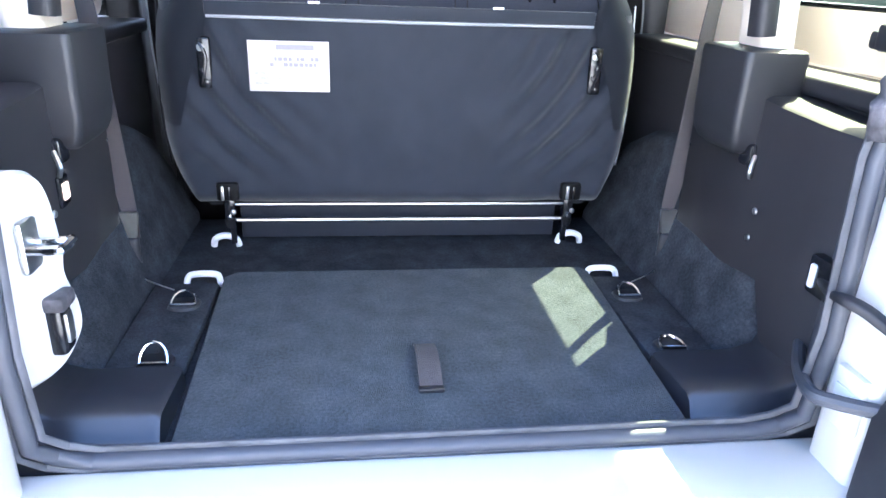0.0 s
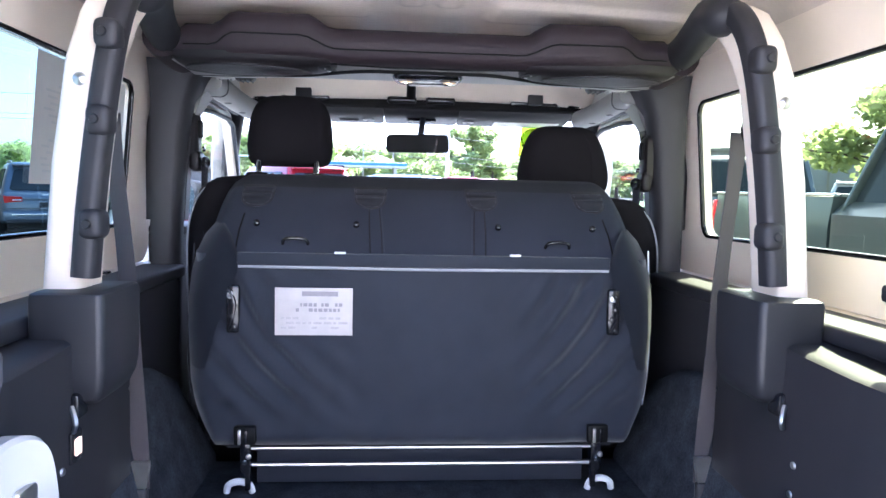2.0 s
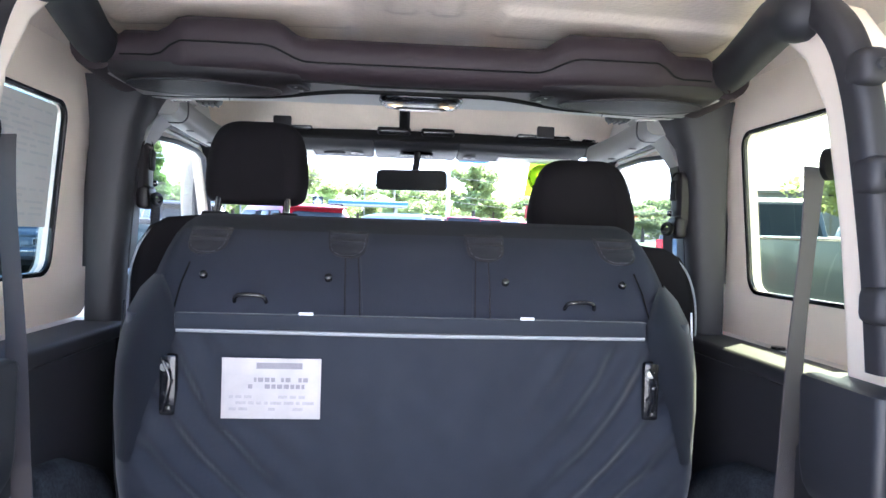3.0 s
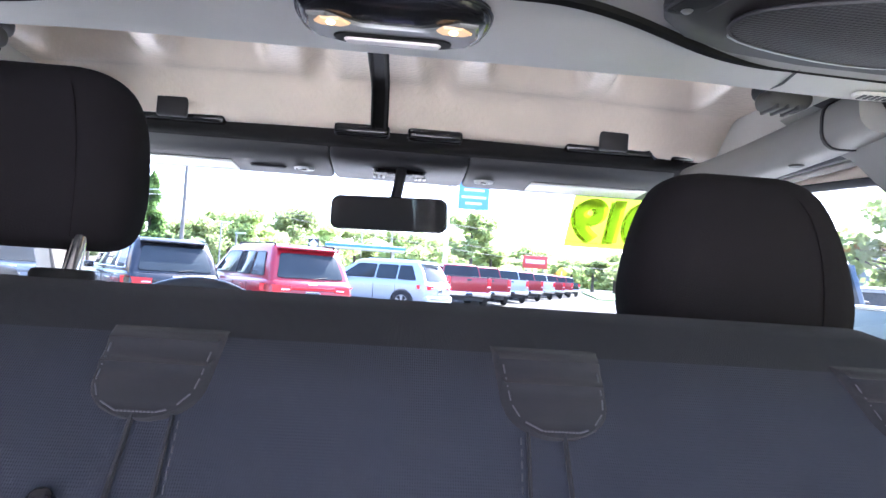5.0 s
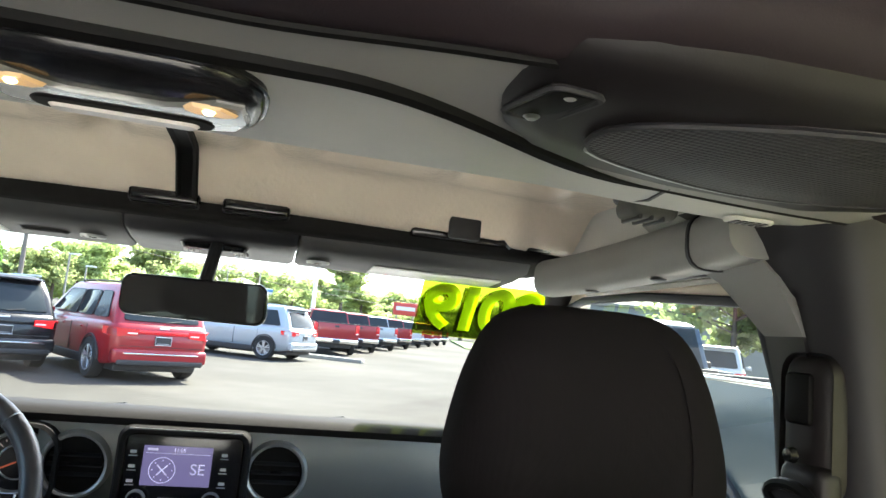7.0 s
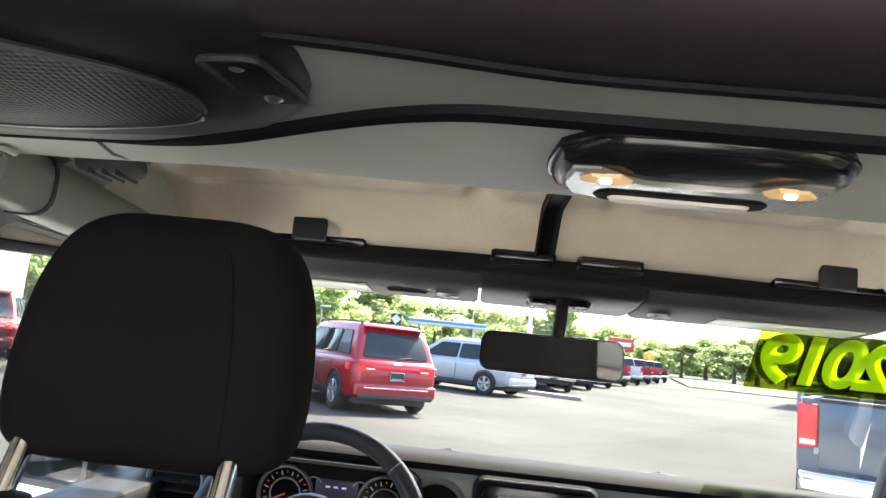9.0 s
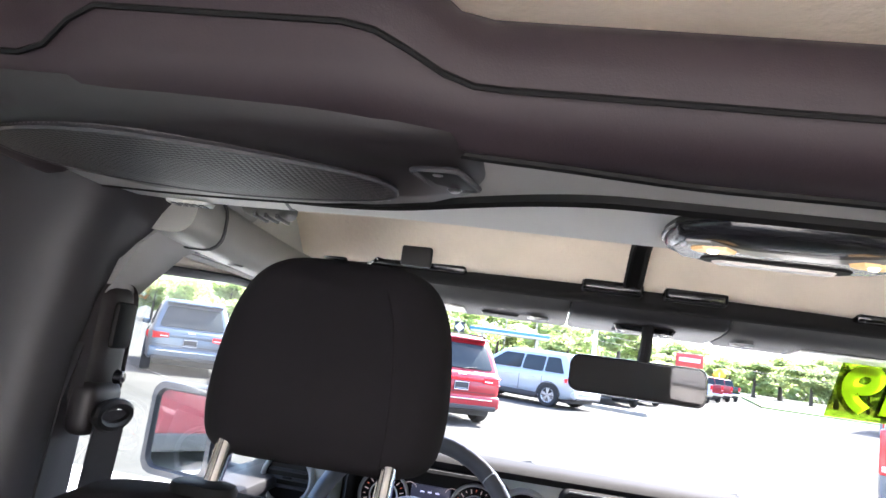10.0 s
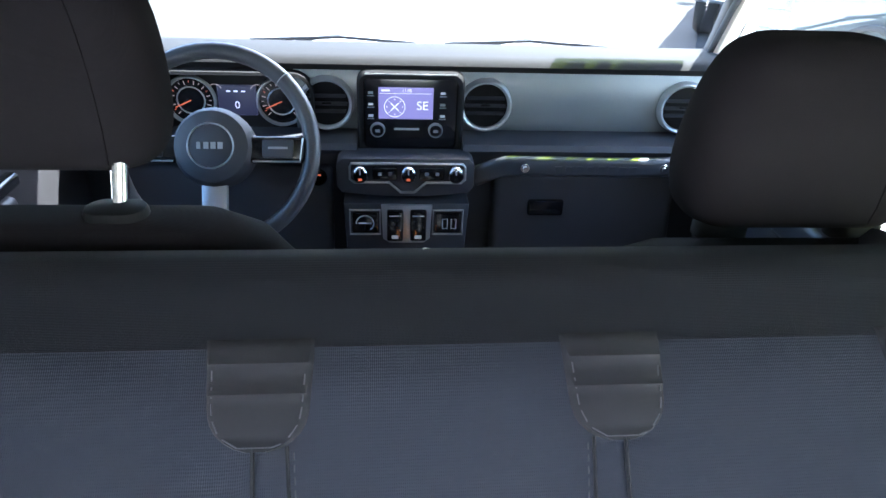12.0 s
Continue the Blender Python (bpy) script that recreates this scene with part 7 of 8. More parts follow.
            part("window_trim", tube(rim, 0.012 if chrome_glass else 0.008, 5, closed=True), CHROME if chrome_glass else CAR_BLACK, pane_ob)
        part("roof_rail", tube(spline([(s * wt * 0.90, y0t + 0.15, H - 0.04), (s * wt * 0.91, y0t + 0.24, H + 0.012), (s * wt * 0.91, y1t - 0.55, H + 0.012), (s * wt * 0.90, y1t - 0.45, H - 0.04)], 5), 0.018, 6), CAR_BLACK if dark_rails else RIM, c, "roof rail")
        zl = belt - 0.10
        part("tail_lamp", loft([[(s * W * a, y, z) for a, y, z in q] for q in (
            [(0.50, -0.062, zl), (0.84, -0.045, zl + 0.01), (0.985, 0.09, zl + 0.02), (1.012, 0.34, zl + 0.02), (1.012, 0.32, zl - 0.11), (0.985, 0.09, zl - 0.13), (0.84, -0.045, zl - 0.14), (0.50, -0.062, zl - 0.10)],
            [(0.50, 0.05, zl), (0.84, 0.08, zl + 0.01), (0.94, 0.16, zl + 0.02), (0.96, 0.36, zl + 0.02), (0.96, 0.34, zl - 0.10), (0.94, 0.16, zl - 0.12), (0.84, 0.08, zl - 0.13), (0.50, 0.05, zl - 0.09)])]), LAMP_RED, c, "red tail lamp")
        part("reversing_lamp", box(min(s * W * 0.52, s * W * 0.70), -0.070, zl - 0.085, max(s * W * 0.52, s * W * 0.70), 0.0, zl - 0.06, 0.006), LAMP_CLEAR, c, "pale reversing lamp")
        for y in (0.90, L - 0.92):
            wheel_parts(c, s * (W - 0.085), y, 0.375, s)
            arch = [(s * (W - 0.004), y + 0.43 * math.cos(a), 0.375 + 0.43 * math.sin(a)) for a in [math.pi * k / 12 for k in range(13)]]
            part("wheel_arch", sweep(arch, rrect(0.03, 0.055, 0.01, 2), up=(1, 0, 0)), CAR_BLACK, c)
            well = [(s * (W + 0.003), y + 0.415 * math.cos(a), 0.36 + 0.415 * math.sin(a)) for a in [math.pi * k / 12 for k in range(13)]]
            part("wheel_well", loft([well, [(s * (W - 0.03), yy, zz) for _, yy, zz in well]]), TYRE, c, "dark wheel well")
        part("mirror", box(min(s * W * 0.96, s * (W + 0.16)), L - 1.80, belt - 0.01, max(s * W * 0.96, s * (W + 0.16)), L - 1.66, belt + 0.13, 0.03, 3), m, c)
        for y in (1.18, 2.06, L - 1.42):
            part("door_line", box(min(s * (W - 0.02), s * (W + 0.0015)), y, 0.45, max(s * (W - 0.02), s * (W + 0.0015)), y + 0.012, belt - 0.10), CAR_BLACK, c)
        for y in (1.40, 2.45):
            part("door_handle", box(min(s * (W - 0.02), s * (W + 0.03)), y, belt - 0.17, max(s * (W - 0.02), s * (W + 0.03)), y + 0.2, belt - 0.14, 0.008), CHROME if chrome_glass else m, c)
        part("side_skirt", box(min(s * W * 0.88, s * W * 0.985), 1.32, 0.24, max(s * W * 0.88, s * W * 0.985), L - 1.36, 0.42, 0.03, 3), CAR_BLACK, c, "black lower trim")
        part("exhaust", move(revolve([(0.035, 0.0), (0.045, 0.0), (0.045, 0.14)], 12), pose(s * W * 0.55, 0.06, 0.36, -90, 0, 0)), CHROME, c)
    def at_rear(x, v):
        return Vector((x, y0l + (y0t - y0l) * v - 0.02 * 4 * v * (1 - v), belt - 0.02 + (top_z - belt + 0.02) * v))
    window([at_rear(-wl * 0.82, 0.10), at_rear(wl * 0.82, 0.10), at_rear(wt * 0.84, 0.84), at_rear(-wt * 0.84, 0.84)], "dark rear window")
    def at_front(x, v):
        return Vector((x, y1l + (y1t - y1l) * v + 0.02 * 4 * v * (1 - v), belt - 0.02 + (top_z - belt + 0.02) * v))
    window([at_front(-wl * 0.86, 0.06), at_front(wl * 0.86, 0.06), at_front(wt * 0.88, 0.92), at_front(-wt * 0.88, 0.92)], "raked windscreen")
    part("rear_bumper", box(-W * 0.92, -0.07, 0.36, W * 0.92, 0.14, 0.62, 0.06, 4), m, c)
    part("bumper_trim", box(-W * 0.84, -0.082, 0.32, W * 0.84, 0.10, 0.43, 0.03, 3), CAR_BLACK, c)
    part("bright_strip", box(-W * 0.72, -0.085, 0.525, W * 0.72, -0.06, 0.55, 0.004), CHROME, c)
    pl = part("plate", box(-0.155, -0.05, belt - 0.37, 0.155, -0.020, belt - 0.21, 0.004), CAR_BLACK, c, "dark dealer plate")
    part("plate_frame", tube([(x, -0.054, z) for x, z in ((-0.15, belt - 0.365), (0.15, belt - 0.365), (0.15, belt - 0.215), (-0.15, belt - 0.215))], 0.007, 5, closed=True), PALE_INK, pl)
    part("plate_bar", box(-0.11, -0.056, belt - 0.345, 0.11, -0.049, belt - 0.33), PIPING, pl)
    part("gate_bar", box(-W * 0.52, -0.056, belt - 0.18, W * 0.52, 0.0, belt - 0.11, 0.012), LAMP_RED if lamp_bar else m, c)
    part("badge_bar", box(-0.09, -0.030, belt - 0.075, 0.09, 0.0, belt - 0.045, 0.004), PALE_INK, c)
    part("rear_wiper", tube([(0.05, 0.07, belt + 0.05), (0.34, 0.075, belt + 0.09)], 0.011, 5), CAR_BLACK, c)
    part("gate_line", box(-W * 0.80, -0.034, 0.66, W * 0.80, 0.0, 0.672), CAR_BLACK, c)
    part("underbody", box(-W * 0.80, 0.15, 0.20, W * 0.80, L - 0.3, 0.36, 0.03), CAR_BLACK, c)
    return c


def pickup(m, label, at, group="parked pickups", length=5.8, width=2.02, height=1.93, belt=1.22):
    """Tailgate at y = 0, nose at y = length."""
    L, W, H = length, width / 2, height
    c = thing("parked_pickup", label, "pickup truck", at=at, group=group)
    bed = 1.36
    rings = []
    for y, k in ((0.0, 0.97), (0.06, 0.99), (1.70, 0.99)):
        rings.append([(x, y, z) for x, z in ((-W * k * 0.96, 0.58), (-W * k, 0.75), (-W * k, 1.15), (-W * k * 0.97, bed), (-W * 0.86, bed), (-W * 0.84, 0.85), (W * 0.84, 0.85), (W * 0.86, bed), (W * k * 0.97, bed), (W * k, 1.15), (W * k, 0.75), (W * k * 0.96, 0.58))])
    part("bed", loft(rings), m, c, "painted cargo bed", angle=35)
    part("tailgate", box(-W * 0.80, -0.03, 0.72, W * 0.80, 0.035, bed, 0.015, 2), m, c, "painted tailgate")
    part("gate_top", box(-W * 0.80, -0.035, bed - 0.03, W * 0.80, 0.045, bed + 0.012, 0.01), CAR_BLACK, c)
    part("gate_handle", box(-0.10, -0.04, bed - 0.18, 0.10, -0.025, bed - 0.10, 0.01), CAR_BLACK, c)
    rings = []
    for y, k, z1, z2 in ((1.72, 0.985, belt, belt + 0.03), (1.8, 1.0, belt, belt + 0.03), (3.9, 1.0, belt, belt + 0.02), (4.3, 0.99, belt - 0.03, belt), (5.2, 0.97, belt - 0.06, belt - 0.02), (L - 0.12, 0.93, belt - 0.10, belt - 0.06), (L, 0.86, belt - 0.28, belt - 0.22)):
        rings.append([(x, y, z) for x, z in section(W * k * 0.97, W * k, W * k * 0.90, 0.48, z1, z2)])
    part("cab", loft(rings), m, c, "painted cab and nose", angle=30)
    low = [(-W * 0.90, 1.76), (W * 0.90, 1.76), (W * 0.90, 3.95), (W * 0.80, 4.25), (-W * 0.80, 4.25), (-W * 0.90, 3.95)]
    top = [(-W * 0.74, 1.90), (W * 0.74, 1.90), (W * 0.74, 3.30), (W * 0.70, 3.45), (-W * 0.70, 3.45), (-W * 0.74, 3.30)]
    part("glasshouse", loft([[(x, y, belt) for x, y in low], [(x, y, H - 0.10) for x, y in top]]), CAR_GLASS, c, "dark windows")
    part("roof", loft([[(x * 1.02, y, H - 0.13) for x, y in top], [(x * 1.01, y, H - 0.07) for x, y in top], [(x * 0.84, 2.65 + (y - 2.65) * 0.9, H - 0.02) for x, y in top], [(x * 0.4, 2.65 + (y - 2.65) * 0.6, H) for x, y in top]]), m, c, "painted roof", angle=30)
    for s in (-1, 1):
        for yl, yt, wd in ((1.80, 1.93, 0.10), (2.85, 2.75, 0.07), (4.02, 3.36, 0.07)):
            part("window_pillar", sweep([Vector((s * W * 0.905, yl, belt - 0.01)), Vector((s * W * 0.748, yt, H - 0.10))], rrect(0.03, wd, 0.01, 2), up=(1, 0, 0)), m, c)
        part("tail_lamp", box(min(s * W * 0.81, s * W * 0.985), -0.022, 0.90, max(s * W * 0.81, s * W * 0.985), 0.05, bed - 0.05, 0.02, 3), LAMP_RED, c, "red tail lamp")
        part("reversing_lamp", box(min(s * W * 0.83, s * W * 0.96), -0.027, 0.93, max(s * W * 0.83, s * W * 0.96), -0.018, 0.98, 0.004), LAMP_CLEAR, c)
        for y in (1.02, L - 0.95):
            wheel_parts(c, s * (W - 0.095), y, 0.40, s)
            arch = [(s * (W - 0.005), y + 0.47 * math.cos(a), 0.40 + 0.47 * math.sin(a)) for a in [math.pi * k / 12 for k in range(13)]]
            part("wheel_arch", sweep(arch, rrect(0.04, 0.06, 0.01, 2), up=(1, 0, 0)), CAR_BLACK, c)
        part("mirror", box(min(s * W * 0.98, s * (W + 0.2)), 3.82, belt, max(s * W * 0.98, s * (W + 0.2)), 3.95, belt + 0.2, 0.03, 3), CAR_BLACK, c)
        part("door_line", box(min(s * W, s * (W + 0.002)), 2.84, 0.58, max(s * W, s * (W + 0.002)), 2.86, belt - 0.06), CAR_BLACK, c)
        part("door_handle", box(min(s * W, s * (W + 0.03)), 2.95, belt - 0.16, max(s * W, s * (W + 0.03)), 3.15, belt - 0.12, 0.01), CHROME, c)
    part("rear_bumper", box(-W * 0.96, -0.16, 0.50, W * 0.96, 0.05, 0.70, 0.04, 3), CHROME, c, "chromed step bumper")
    part("plate", box(-0.155, -0.17, 0.53, 0.155, -0.155, 0.66, 0.004), CAR_BLACK, c)
    part("underbody", box(-W * 0.7, 0.1, 0.30, W * 0.7, L - 0.3, 0.60, 0.03), CAR_BLACK, c)
    return c


def lot(x, y, turn):
    """On the lot at x, y; turn: degrees to the left."""
    p = pose(0, 1.3, 0, 0, 0, 1.0) @ Vector((x, y - 1.3, 0))
    return pose(p.x, p.y, ground_z(p.y)) @ pose(0, 0, 0, SLOPE, 0, 0) @ pose(0, 0, 0, 0, 0, turn + 1.0)


BLACK_PAINT = mat("black_paint", (0.008, 0.010, 0.014), 0.25, var=0.04, scale=2, bump=0.0, coat=0.12)
RED_PAINT = paint("red_paint", (0.24, 0.006, 0.014), 0.1)
SILVER_PAINT = paint("silver_paint", (0.36, 0.40, 0.44), 0.3)
WHITE_PAINT = paint("white_paint", (0.50, 0.51, 0.53), 0.0)
BLUE_GREY = paint("blue_grey_paint", (0.10, 0.13, 0.17), 0.4)
MAROON = paint("maroon_paint", (0.12, 0.012, 0.02), 0.3)
BLUE_PAINT = paint("blue_paint", (0.10, 0.17, 0.28), 0.4)
STEEL_BLUE = paint("steel_blue_paint", (0.070, 0.095, 0.130), 0.3)
suv(BLACK_PAINT, "black mid-size SUV parked on the lot, rear facing", lot(-4.08, 15.3, 33), 4.82, 1.94, 1.76, chrome_glass=True)
suv(RED_PAINT, "red three-row SUV parked on the lot beside a black one", lot(-1.39, 15.2, 30), 5.1, 1.93, 1.80, dark_rails=True, lamp_bar=True)
suv(SILVER_PAINT, "pale silver SUV parked side-on across the lane", lot(1.95, 24.8, 58), 5.0, 2.0, 1.78)
suv(BLUE_GREY, "dark blue-grey SUV parked beside the black one", lot(-7.9, 16.6, 30), 4.8, 1.93, 1.74)
suv(MAROON, "dark maroon SUV parked at the end of the row", lot(-11.9, 17.6, 30), 4.9, 1.95, 1.75)
first = {}
for k, m in enumerate((RED_PAINT, RED_PAINT, SILVER_PAINT, RED_PAINT, WHITE_PAINT, RED_PAINT, RED_PAINT, BLACK_PAINT)):
    f = k / 7
    at = lot(3.75 + 14.7 * f ** 1.12, 31.0 + 37.0 * f ** 1.12, 5 - 5 * f)
    name = {id(RED_PAINT): "red", id(SILVER_PAINT): "silver", id(WHITE_PAINT): "white", id(BLACK_PAINT): "black"}[id(m)]
    if id(m) in first:
        copy_thing(first[id(m)], at)
    else:
        first[id(m)] = pickup(m, name + " pickup truck parked in a long row", at)
NAVY = mat("navy_paint", (0.012, 0.020, 0.040), 0.25, var=0.04, scale=2, bump=0.0, coat=0.15)
rt = pickup(STEEL_BLUE, "steel blue pickup parked ahead, tailgate facing", lot(4.0, 7.75, -30))
TEAL_GREY = paint("dark_teal_grey_paint", (0.055, 0.072, 0.080), 0.3)
near_truck = pickup(TEAL_GREY, "dark teal-grey pickup parked close alongside, nose to the rear", lot(3.95, 6.2, 180), group="parked vehicles", height=1.90, belt=1.30)
for s in (-1, 1):
    part("bed_rail", box(min(s * 0.86, s * 0.99), 0.05, 1.358, max(s * 0.86, s * 0.99), 1.72, 1.385, 0.008, 2), CHROME, near_truck, "bright bed rail cap")
suv(MAROON, "dark maroon SUV parked to the rear of the lot", lot(-6.7, -3.2, 0), 4.8, 1.9, 1.75)
suv(NAVY, "dark navy SUV parked to the rear of the lot", lot(-9.6, -3.6, 0), 4.8, 1.9, 1.75)
suv(BLUE_PAINT, "blue car parked beyond the grey pickup", lot(14.5, 30.5, -60), 4.6, 1.85, 1.50)
suv(WHITE_PAINT, "white car parked beside a blue one", lot(18.0, 29.0, -60), 4.6, 1.85, 1.50)
suv(WHITE_PAINT, "white van parked near the grey building", lot(15.0, 21.0, -40), 4.9, 1.9, 1.9)

# ---- trees, poles, buildings ----
def leafy(name, color):
    m = mat(name, color, 0.65, var=0.45, scale=1.2, bump=0, spec=0.3, object_random=0.28)
    translucent(m, 0.6)
    return m


# lighter than foliage: haze and backlight are put into both leaf colours
LEAF = leafy("green_leaves", (0.38, 0.45, 0.19))
LEAF_DARK = leafy("dark_conifer_leaves", (0.17, 0.28, 0.085))
BARK = mat("bark", (0.09, 0.07, 0.055), 0.9, var=0.3, scale=8, bump=0.5, bump_scale=30, dist=0.02)


def leaves(spots, count, size, rnd):
    verts, faces = [], []
    for _ in range(count):
        c, r = spots[rnd.randrange(len(spots))]
        while True:
            d = Vector((rnd.uniform(-1, 1), rnd.uniform(-1, 1), rnd.uniform(-1, 1)))
            if 0.25 < d.length < 1:
                break
        p = Vector(c) + Vector((d.x * r[0], d.y * r[1], d.z * r[2]))
        a = Vector((rnd.uniform(-1, 1), rnd.uniform(-1, 1), rnd.uniform(-0.6, 0.6))).normalized()
        b = a.cross(Vector((rnd.uniform(-1, 1), rnd.uniform(-1, 1), rnd.uniform(-1, 1)))).normalized()
        k = size * rnd.uniform(0.6, 1.4)
        n = len(verts)
        verts += [p + a * k, p + b * k * 0.6, p - a * k, p - b * k * 0.6]
        faces.append((n, n + 1, n + 2, n + 3))
    me = bpy.data.meshes.new("crown")
    me.from_pydata([tuple(v) for v in verts], [], faces)
    return me


def tree(seed, height, spread, label, at, count=5000):
    rnd = random.Random(seed)
    t = thing("tree", label, "tree", at=at, group="trees")
    bm = bmesh.new()
    lean = Vector((rnd.uniform(-0.04, 0.04), rnd.uniform(-0.04, 0.04), 1))
    trunk = [lean * (height * f) for f in (0, 0.2, 0.45, 0.7)]
    rings = [[(p.x + r * math.cos(a), p.y + r * math.sin(a), p.z) for a in [2 * math.pi * k / 8 for k in range(8)]] for p, r in zip(trunk, (0.035 * height, 0.026 * height, 0.018 * height, 0.008 * height))]
    loft(rings, bm=bm)
    spots = []
    for k in range(15):
        f = rnd.uniform(0.28, 0.75)
        a = rnd.uniform(0, 6.28)
        ln = spread * rnd.uniform(0.45, 1.0) * (1.15 - abs(f - 0.45))
        p0 = lean * (height * f)
        p1 = p0 + Vector((math.cos(a) * ln, math.sin(a) * ln, height * rnd.uniform(0.06, 0.22)))
        tube([p0, p0.lerp(p1, 0.5) + Vector((0, 0, 0.03 * height)), p1], 0.007 * height, 5, bm)
        q = spread * rnd.uniform(0.24, 0.42)
        spots.append((p1, (q, q, q * 0.75)))
        spots.append((p0.lerp(p1, 0.6), (q * 0.8, q * 0.8, q * 0.6)))
    for k in range(4):
        q = spread * rnd.uniform(0.22, 0.36)
        spots.append((lean * height * rnd.uniform(0.78, 0.93) + Vector((rnd.uniform(-1, 1) * spread * 0.3, rnd.uniform(-1, 1) * spread * 0.3, 0)), (q, q, q)))
    part("trunk", bm, BARK, t, "brown bark trunk with limbs")
    me = leaves(spots, count, 0.028 * height, rnd)
    me.materials.append(LEAF)
    cr = new("crown", me)
    cr.parent = t
    tagged(cr, "loose green leaf crown", kind="stuff")
    return t


def conifer(seed, height, spread, label, at):
    rnd = random.Random(seed)
    t = thing("conifer", label, "tree", at=at, group="conifers")
    part("trunk", tube([(0, 0, 0), (0, 0, height * 0.9)], 0.02 * height, 8), BARK, t)
    spots = []
    for k in range(60):
        f = (k + 0.5) / 60
        r = spread * (1 - f) ** 0.55 * (0.35 + 0.65 * min(1, f * 6))
        a = rnd.uniform(0, 6.28)
        spots.append(((math.cos(a) * r * 0.6, math.sin(a) * r * 0.6, height * (0.03 + 0.94 * f)), (r * 0.5 + 0.1, r * 0.5 + 0.1, height * 0.05)))
    me = leaves(spots, 9000, 0.018 * height, rnd)
    me.materials.append(LEAF_DARK)
    cr = new("crown", me)
    cr.parent = t
    tagged(cr, "dense upright dark green crown", kind="stuff")
    return t


def bear(deg, d):
    return d * math.sin(radians(deg)), 1.3 + d * math.cos(radians(deg))


protos = [tree(11, 7.8, 3.8, "broad green tree beyond the lot", lot(*bear(-11.0, 84), 0)),
          tree(12, 9.2, 3.6, "green tree beyond the lot", lot(*bear(-7.8, 92), 0)),
          tree(13, 10.2, 3.0, "tall loose green tree by the road", lot(*bear(7.2, 88), 0))]
rnd = random.Random(5)
spots_ = [(-36, 70), (-33, 62), (-30, 75), (-27, 66), (-24.5, 80), (-22.5, 70), (-16.5, 90), (-14, 80), (-12.5, 95), (-9.5, 100), (-5, 110), (-2.5, 120), (0.8, 115), (3.2, 105), (8.8, 100), (10.4, 110), (11.8, 120), (13.3, 135), (15.5, 140), (17.2, 120), (19.0, 125), (21, 110), (22.6, 120), (24.5, 105), (27, 100), (39, 48), (41.5, 52), (44, 44), (47, 50), (-40, 60), (-44, 55)]
for b, d in spots_:
    k = rnd.uniform(0.72, 1.08) * d / 95
    h = 0.85 if b < 8 else (0.62 if b < 30 else 0.95)
    m = lot(*bear(b, d), rnd.uniform(0, 360)) @ Matrix.Scale(k, 4)
    o = copy_thing(protos[rnd.randrange(3)], m)
    o.scale = (k, k, k * h)
for b, d, k in ((38.5, 33, 0.80), (42.0, 35, 0.66), (45.0, 33, 0.62), (48.0, 34, 0.60)):
    copy_thing(protos[rnd.randrange(2)], lot(*bear(b, d), rnd.uniform(0, 360)) @ Matrix.Scale(k, 4))
conifer(31, 10.6, 2.0, "broad upright green conifer at the lot's edge", lot(*bear(-19.75, 78), 0))
conifer(32, 10.2, 1.9, "broad upright green conifer touching another", lot(*bear(-18.45, 79), 0))
fw = leaves([((x, 175 + 12 * math.sin(x * 0.07), 3.6 + 1.3 * math.sin(x * 0.11) + 0.9 * math.sin(x * 0.31) + ground_z(175)), (6, 5, 4.4)) for x in range(-170, 175, 5)], 60000, 0.6, random.Random(8))
fw.materials.append(LEAF)
tagged(new("far_woods", fw), "far line of green woods", "woods", kind="stuff")
GRASS = mat("verge_grass", (0.075, 0.13, 0.03), 0.9, var=0.35, scale=0.8, bump=0.6, bump_scale=10, dist=0.05)
CONCRETE = mat("pale_concrete", (0.26, 0.25, 0.22), 0.85, var=0.12, scale=2, bump=0.2, bump_scale=30, dist=0.003, stain=0.15, stain_scale=0.5)
solid("verge", loft([[(x, -3.5, -0.05), (x, -3.4, 0.10), (x, 2.0, 0.16), (x, 15.0, 0.20), (x, 30.0, 0.20), (x, 30.1, -0.05)] for x in (10, 30, 50, 70, 90)]), GRASS, "mown green grass verge by the road", "grass", kind="structure", at=lot(10, 66, -14))
solid("road", box(-150, -5, -0.02, 150, 5, 0.03), ASPHALT, "grey road beyond the verge", "road", kind="structure", at=lot(10, 105, -8))
solid("kerb", box(-0.2, 0, -0.05, 0.2, 9, 0.14, 0.03), CONCRETE, "pale concrete kerb of a parking island", "kerb", at=lot(4.3, 26.6, 60))
WOOD = mat("weathered_pole_wood", (0.16, 0.14, 0.12), 0.9, var=0.3, scale=6, bump=0.3, bump_scale=60, dist=0.004)
up = thing("utility_pole", "weathered wooden utility pole with sagging cables", "utility pole", at=lot(*bear(-16.1, 62), 0))
part("shaft", loft([[(r * math.cos(a), r * math.sin(a), z) for a in [2 * math.pi * k / 10 for k in range(10)]] for z, r in ((0, 0.20), (5.5, 0.17), (11.5, 0.12))]), WOOD, up, "tapered wooden shaft")
part("crossarm", box(-1.1, -0.07, 10.6, 1.1, 0.07, 10.75, 0.02), WOOD, up)
for z, dz in ((6.6, -3.2), (7.0, -2.6), (8.6, -1.8)):
    run = [Vector((0.1 + 62 * f, 30 * f, z + dz * f - 5.5 * f * (1 - f))) for f in [k / 16 for k in range(17)]]
    part("cable", tube(run, 0.030, 5), CAR_BLACK, up, "black overhead cable")
    run = [Vector((-0.1 - 46 * f, -8 * f, z + 1.2 * f - 4.0 * f * (1 - f))) for f in [k / 12 for k in range(13)]]
    part("cable", tube(run, 0.022, 5), PALE_INK, up, "pale overhead cable")
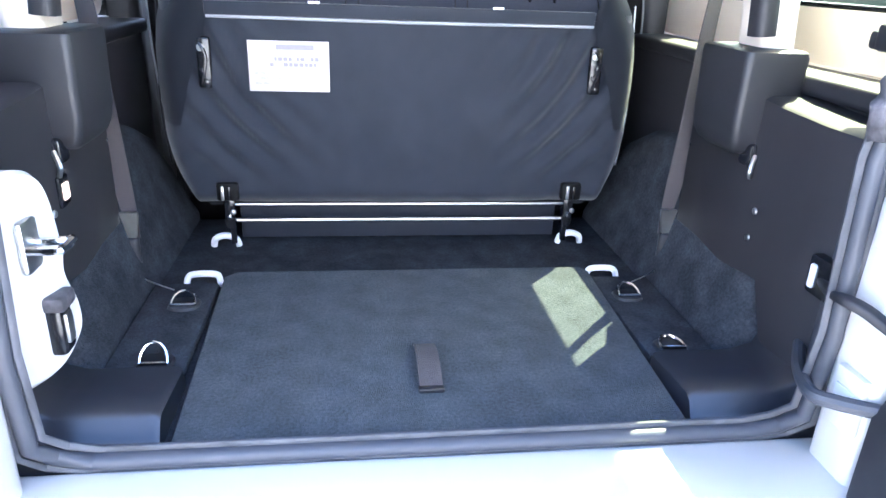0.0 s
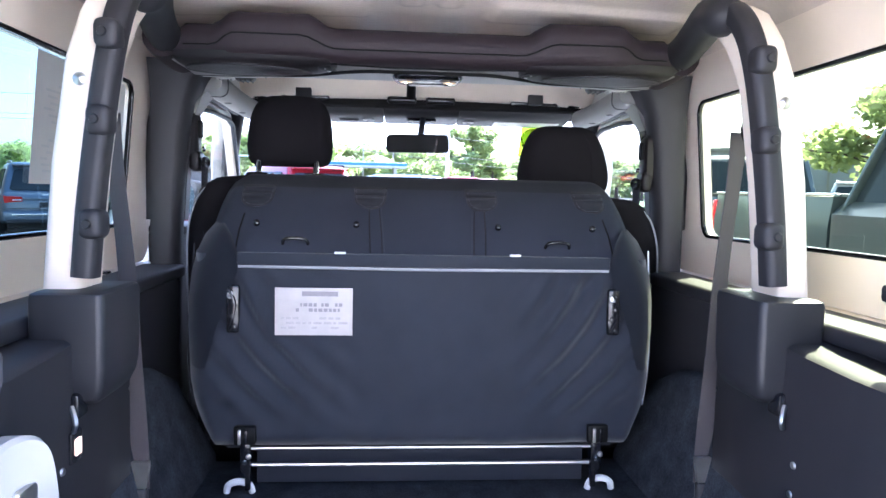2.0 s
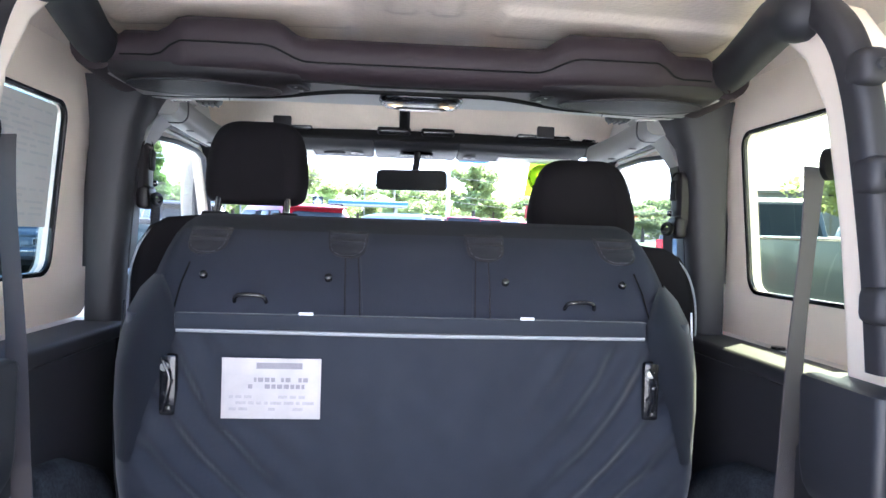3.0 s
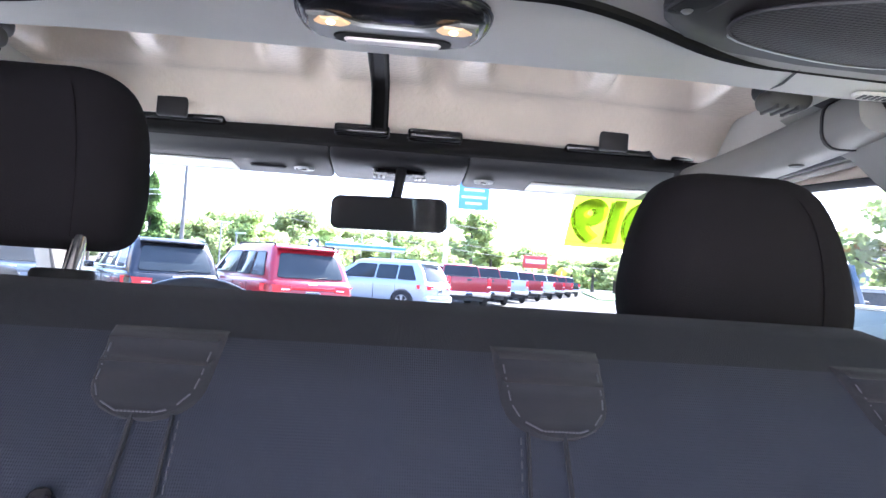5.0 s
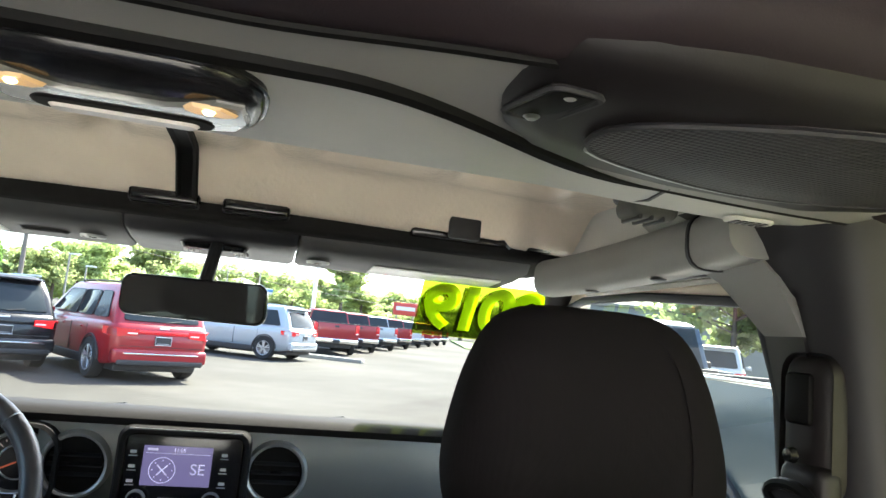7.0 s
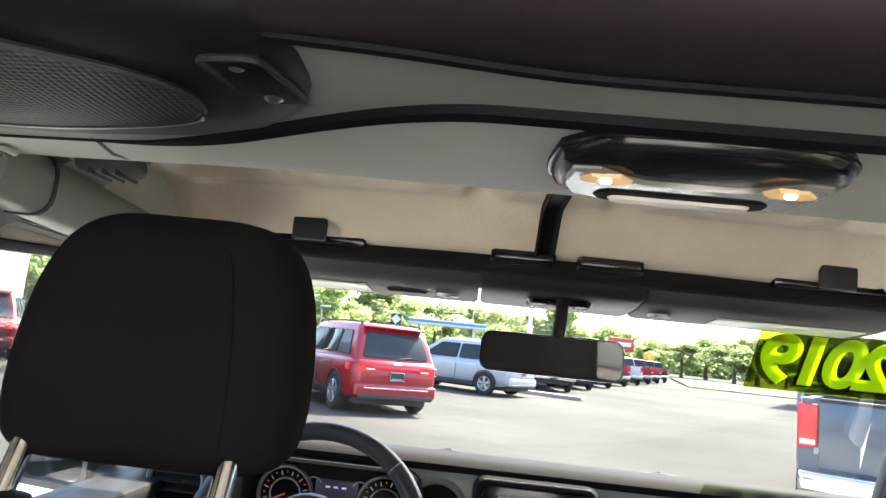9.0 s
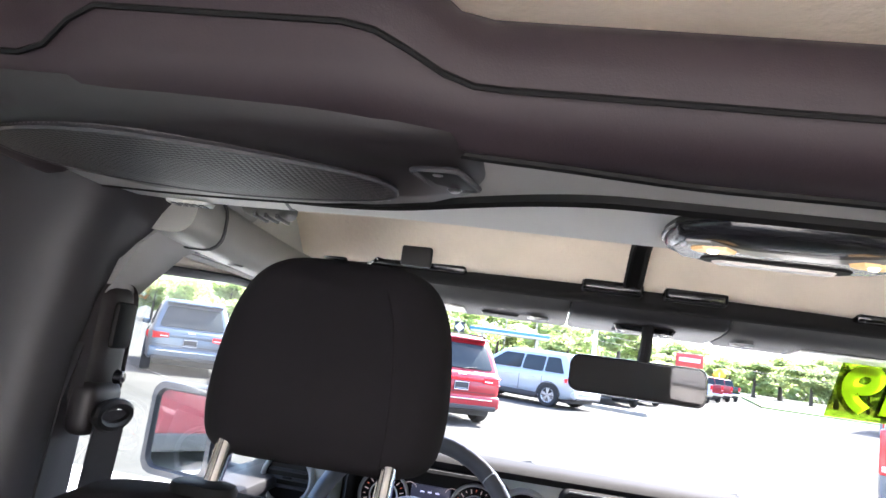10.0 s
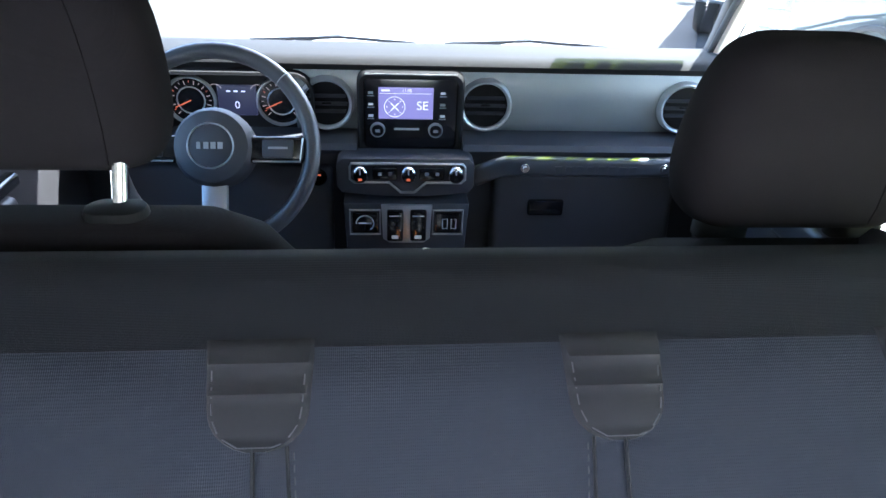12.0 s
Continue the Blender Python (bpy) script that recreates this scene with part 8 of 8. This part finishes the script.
for b, d, h in ((-13.2, 70, 5.0), (-12.0, 74, 4.2), (0.5, 95, 8.0), (-2.0, 100, 7.0)):
    po = thing("light_pole", "slim grey street light pole", "light pole", at=lot(*bear(b, d), 0), group="light poles")
    part("shaft", tube([(0, 0, 0), (0, 0, h)], 0.09, 8), CONCRETE, po)
    part("lamp_head", box(-0.1, -0.1, h - 0.05, 0.9, 0.1, h + 0.08, 0.03), PALE_INK, po)
BLUE_SIGN = mat("blue_sign", (0.10, 0.28, 0.45), 0.5, var=0.05, bump=0)
sp = thing("pole_sign", "tall white pole with a small blue sign board", "sign", at=lot(*bear(5.05, 33), 0))
part("shaft", tube([(0, 0, 0), (0, 0, 6.4)], 0.10, 10), WHITE_PLASTIC, sp)
bd = part("board", box(0.45, -0.04, 4.60, 1.95, 0.04, 5.95, 0.02), BLUE_SIGN, sp, "blue board")
for z, w in ((5.55, 1.0), (5.20, 1.2), (4.90, 0.8)):
    part("print_bar", box(1.2 - w / 2, -0.05, z - 0.06, 1.2 + w / 2, -0.041, z + 0.06), PALE_INK, bd)
part("bracket", box(0.05, -0.03, 5.2, 0.46, 0.03, 5.28), WHITE_PLASTIC, sp)
RED_SIGN = mat("red_sign", (0.45, 0.05, 0.04), 0.5, var=0.05, bump=0)
YELLOW_SIGN = mat("yellow_sign", (0.75, 0.42, 0.03), 0.5, var=0.05, bump=0)
rsn = thing("roadside_sign", "red roadside sign on two posts", "sign", at=lot(*bear(12.5, 72), 0))
part("board", box(-1.3, -0.1, 2.6, 1.3, 0.1, 3.9, 0.05), RED_SIGN, rsn)
part("print_bar", box(-1.0, -0.12, 3.1, 1.0, -0.1, 3.5), PALE_INK, rsn)
for x in (-0.9, 0.9):
    part("post", tube([(x, 0, 0), (x, 0, 2.6)], 0.08, 6), CONCRETE, rsn)
ys = thing("warning_sign", "yellow diamond warning sign on a post", "sign", at=lot(*bear(14.7, 66), 0))
part("post", tube([(0, 0, 0), (0, 0, 2.4)], 0.04, 6), STEEL, ys)
part("board", move(box(-0.42, -0.02, -0.42, 0.42, 0.02, 0.42, 0.01), pose(0, 0, 2.2, 0, 45, 0)), YELLOW_SIGN, ys)
hw = thing("highway_marker", "small black and white route marker sign", "sign", at=lot(*bear(-5.9, 52), 0))
part("post", tube([(0, 0, 0), (0, 0, 3.4)], 0.04, 6), STEEL, hw)
part("board", box(-0.4, -0.02, 2.6, 0.4, 0.02, 3.4, 0.01), CAR_BLACK, hw)
part("diamond", move(box(-0.26, -0.03, -0.26, 0.26, -0.021, 0.26), pose(0, 0, 3.0, 0, 45, 0)), PALE_INK, hw)
CANOPY_BLUE = mat("canopy_blue", (0.08, 0.25, 0.50), 0.5, var=0.05, bump=0)
gs = thing("filling_station", "filling station canopy with a blue and white band", "canopy", at=lot(*bear(-1.5, 92), 0))
part("canopy", box(-5.5, 0, 3.9, 5.0, 6, 4.6, 0.05), WHITE_PLASTIC, gs, "white canopy")
part("band", box(-5.55, -0.05, 4.15, 5.05, 0.02, 4.5, 0.01), CANOPY_BLUE, gs, "blue band")
for x in (-4, 3.5):
    part("column", box(x - 0.2, 2, 0, x + 0.2, 2.4, 3.9), WHITE_PLASTIC, gs)
BEIGE = mat("beige_render_wall", (0.24, 0.20, 0.155), 0.9, var=0.06, scale=1, bump=0.15, bump_scale=60, dist=0.003)
GREY_WALL = mat("grey_metal_wall", (0.26, 0.27, 0.265), 0.7, var=0.08, scale=1, bump=0.1)
bb = thing("showroom", "beige rendered showroom building with a flat roof", "building", at=lot(-13.0, 10.0, 14))
part("wall", box(-10, 0, 0, 2.2, 12, 4.6, 0.05), BEIGE, bb, "beige wall")
part("roof_edge", box(-10.2, -0.2, 4.55, 2.4, 12.2, 4.85, 0.03), GREY_WALL, bb)
part("window", box(-8, -0.03, 0.8, -3, 0.02, 2.8), CAR_GLASS, bb)
part("window_frame", box(-8.1, -0.05, 0.7, -2.9, -0.032, 0.8), PALE_INK, bb)
gb = thing("warehouse", "low grey metal-clad building with a flat roof", "building", at=lot(20.5, 38, -30))
part("wall", box(-3.0, 0, 0, 18, 10, 3.9, 0.05), GREY_WALL, gb, "grey cladding wall")
part("roof_edge", box(-3.2, -0.2, 3.85, 18.2, 10.2, 4.05, 0.03), CONCRETE, gb)
for k in range(4):
    part("downpipe", box(-2.4 + 6.4 * k, -0.12, 0, -2.28 + 6.4 * k, -0.01, 3.9), CONCRETE, gb)
# unseen white building, added to reflect daylight into the rear opening
WHITE_WALL = mat("white_bounce_wall", (0.80, 0.79, 0.76), 0.8, var=0.04, scale=2, bump=0.1, bump_scale=40)
sr = thing("sales_building", "unseen white building added behind the vehicle to bounce light", "building", at=lot(0, -9.2, 0))
part("wall", box(-14, -8, 0, 14, 0, 5.5, 0.05), WHITE_WALL, sr, "white rendered wall")
part("roof_edge", box(-14.2, -8.2, 5.4, 14.2, 0.2, 5.7, 0.03), GREY_WALL, sr)
for x in (-9.5, 6.5):
    part("window", box(x, -0.05, 0.9, x + 3.0, 0.03, 2.6), CAR_GLASS, sr)
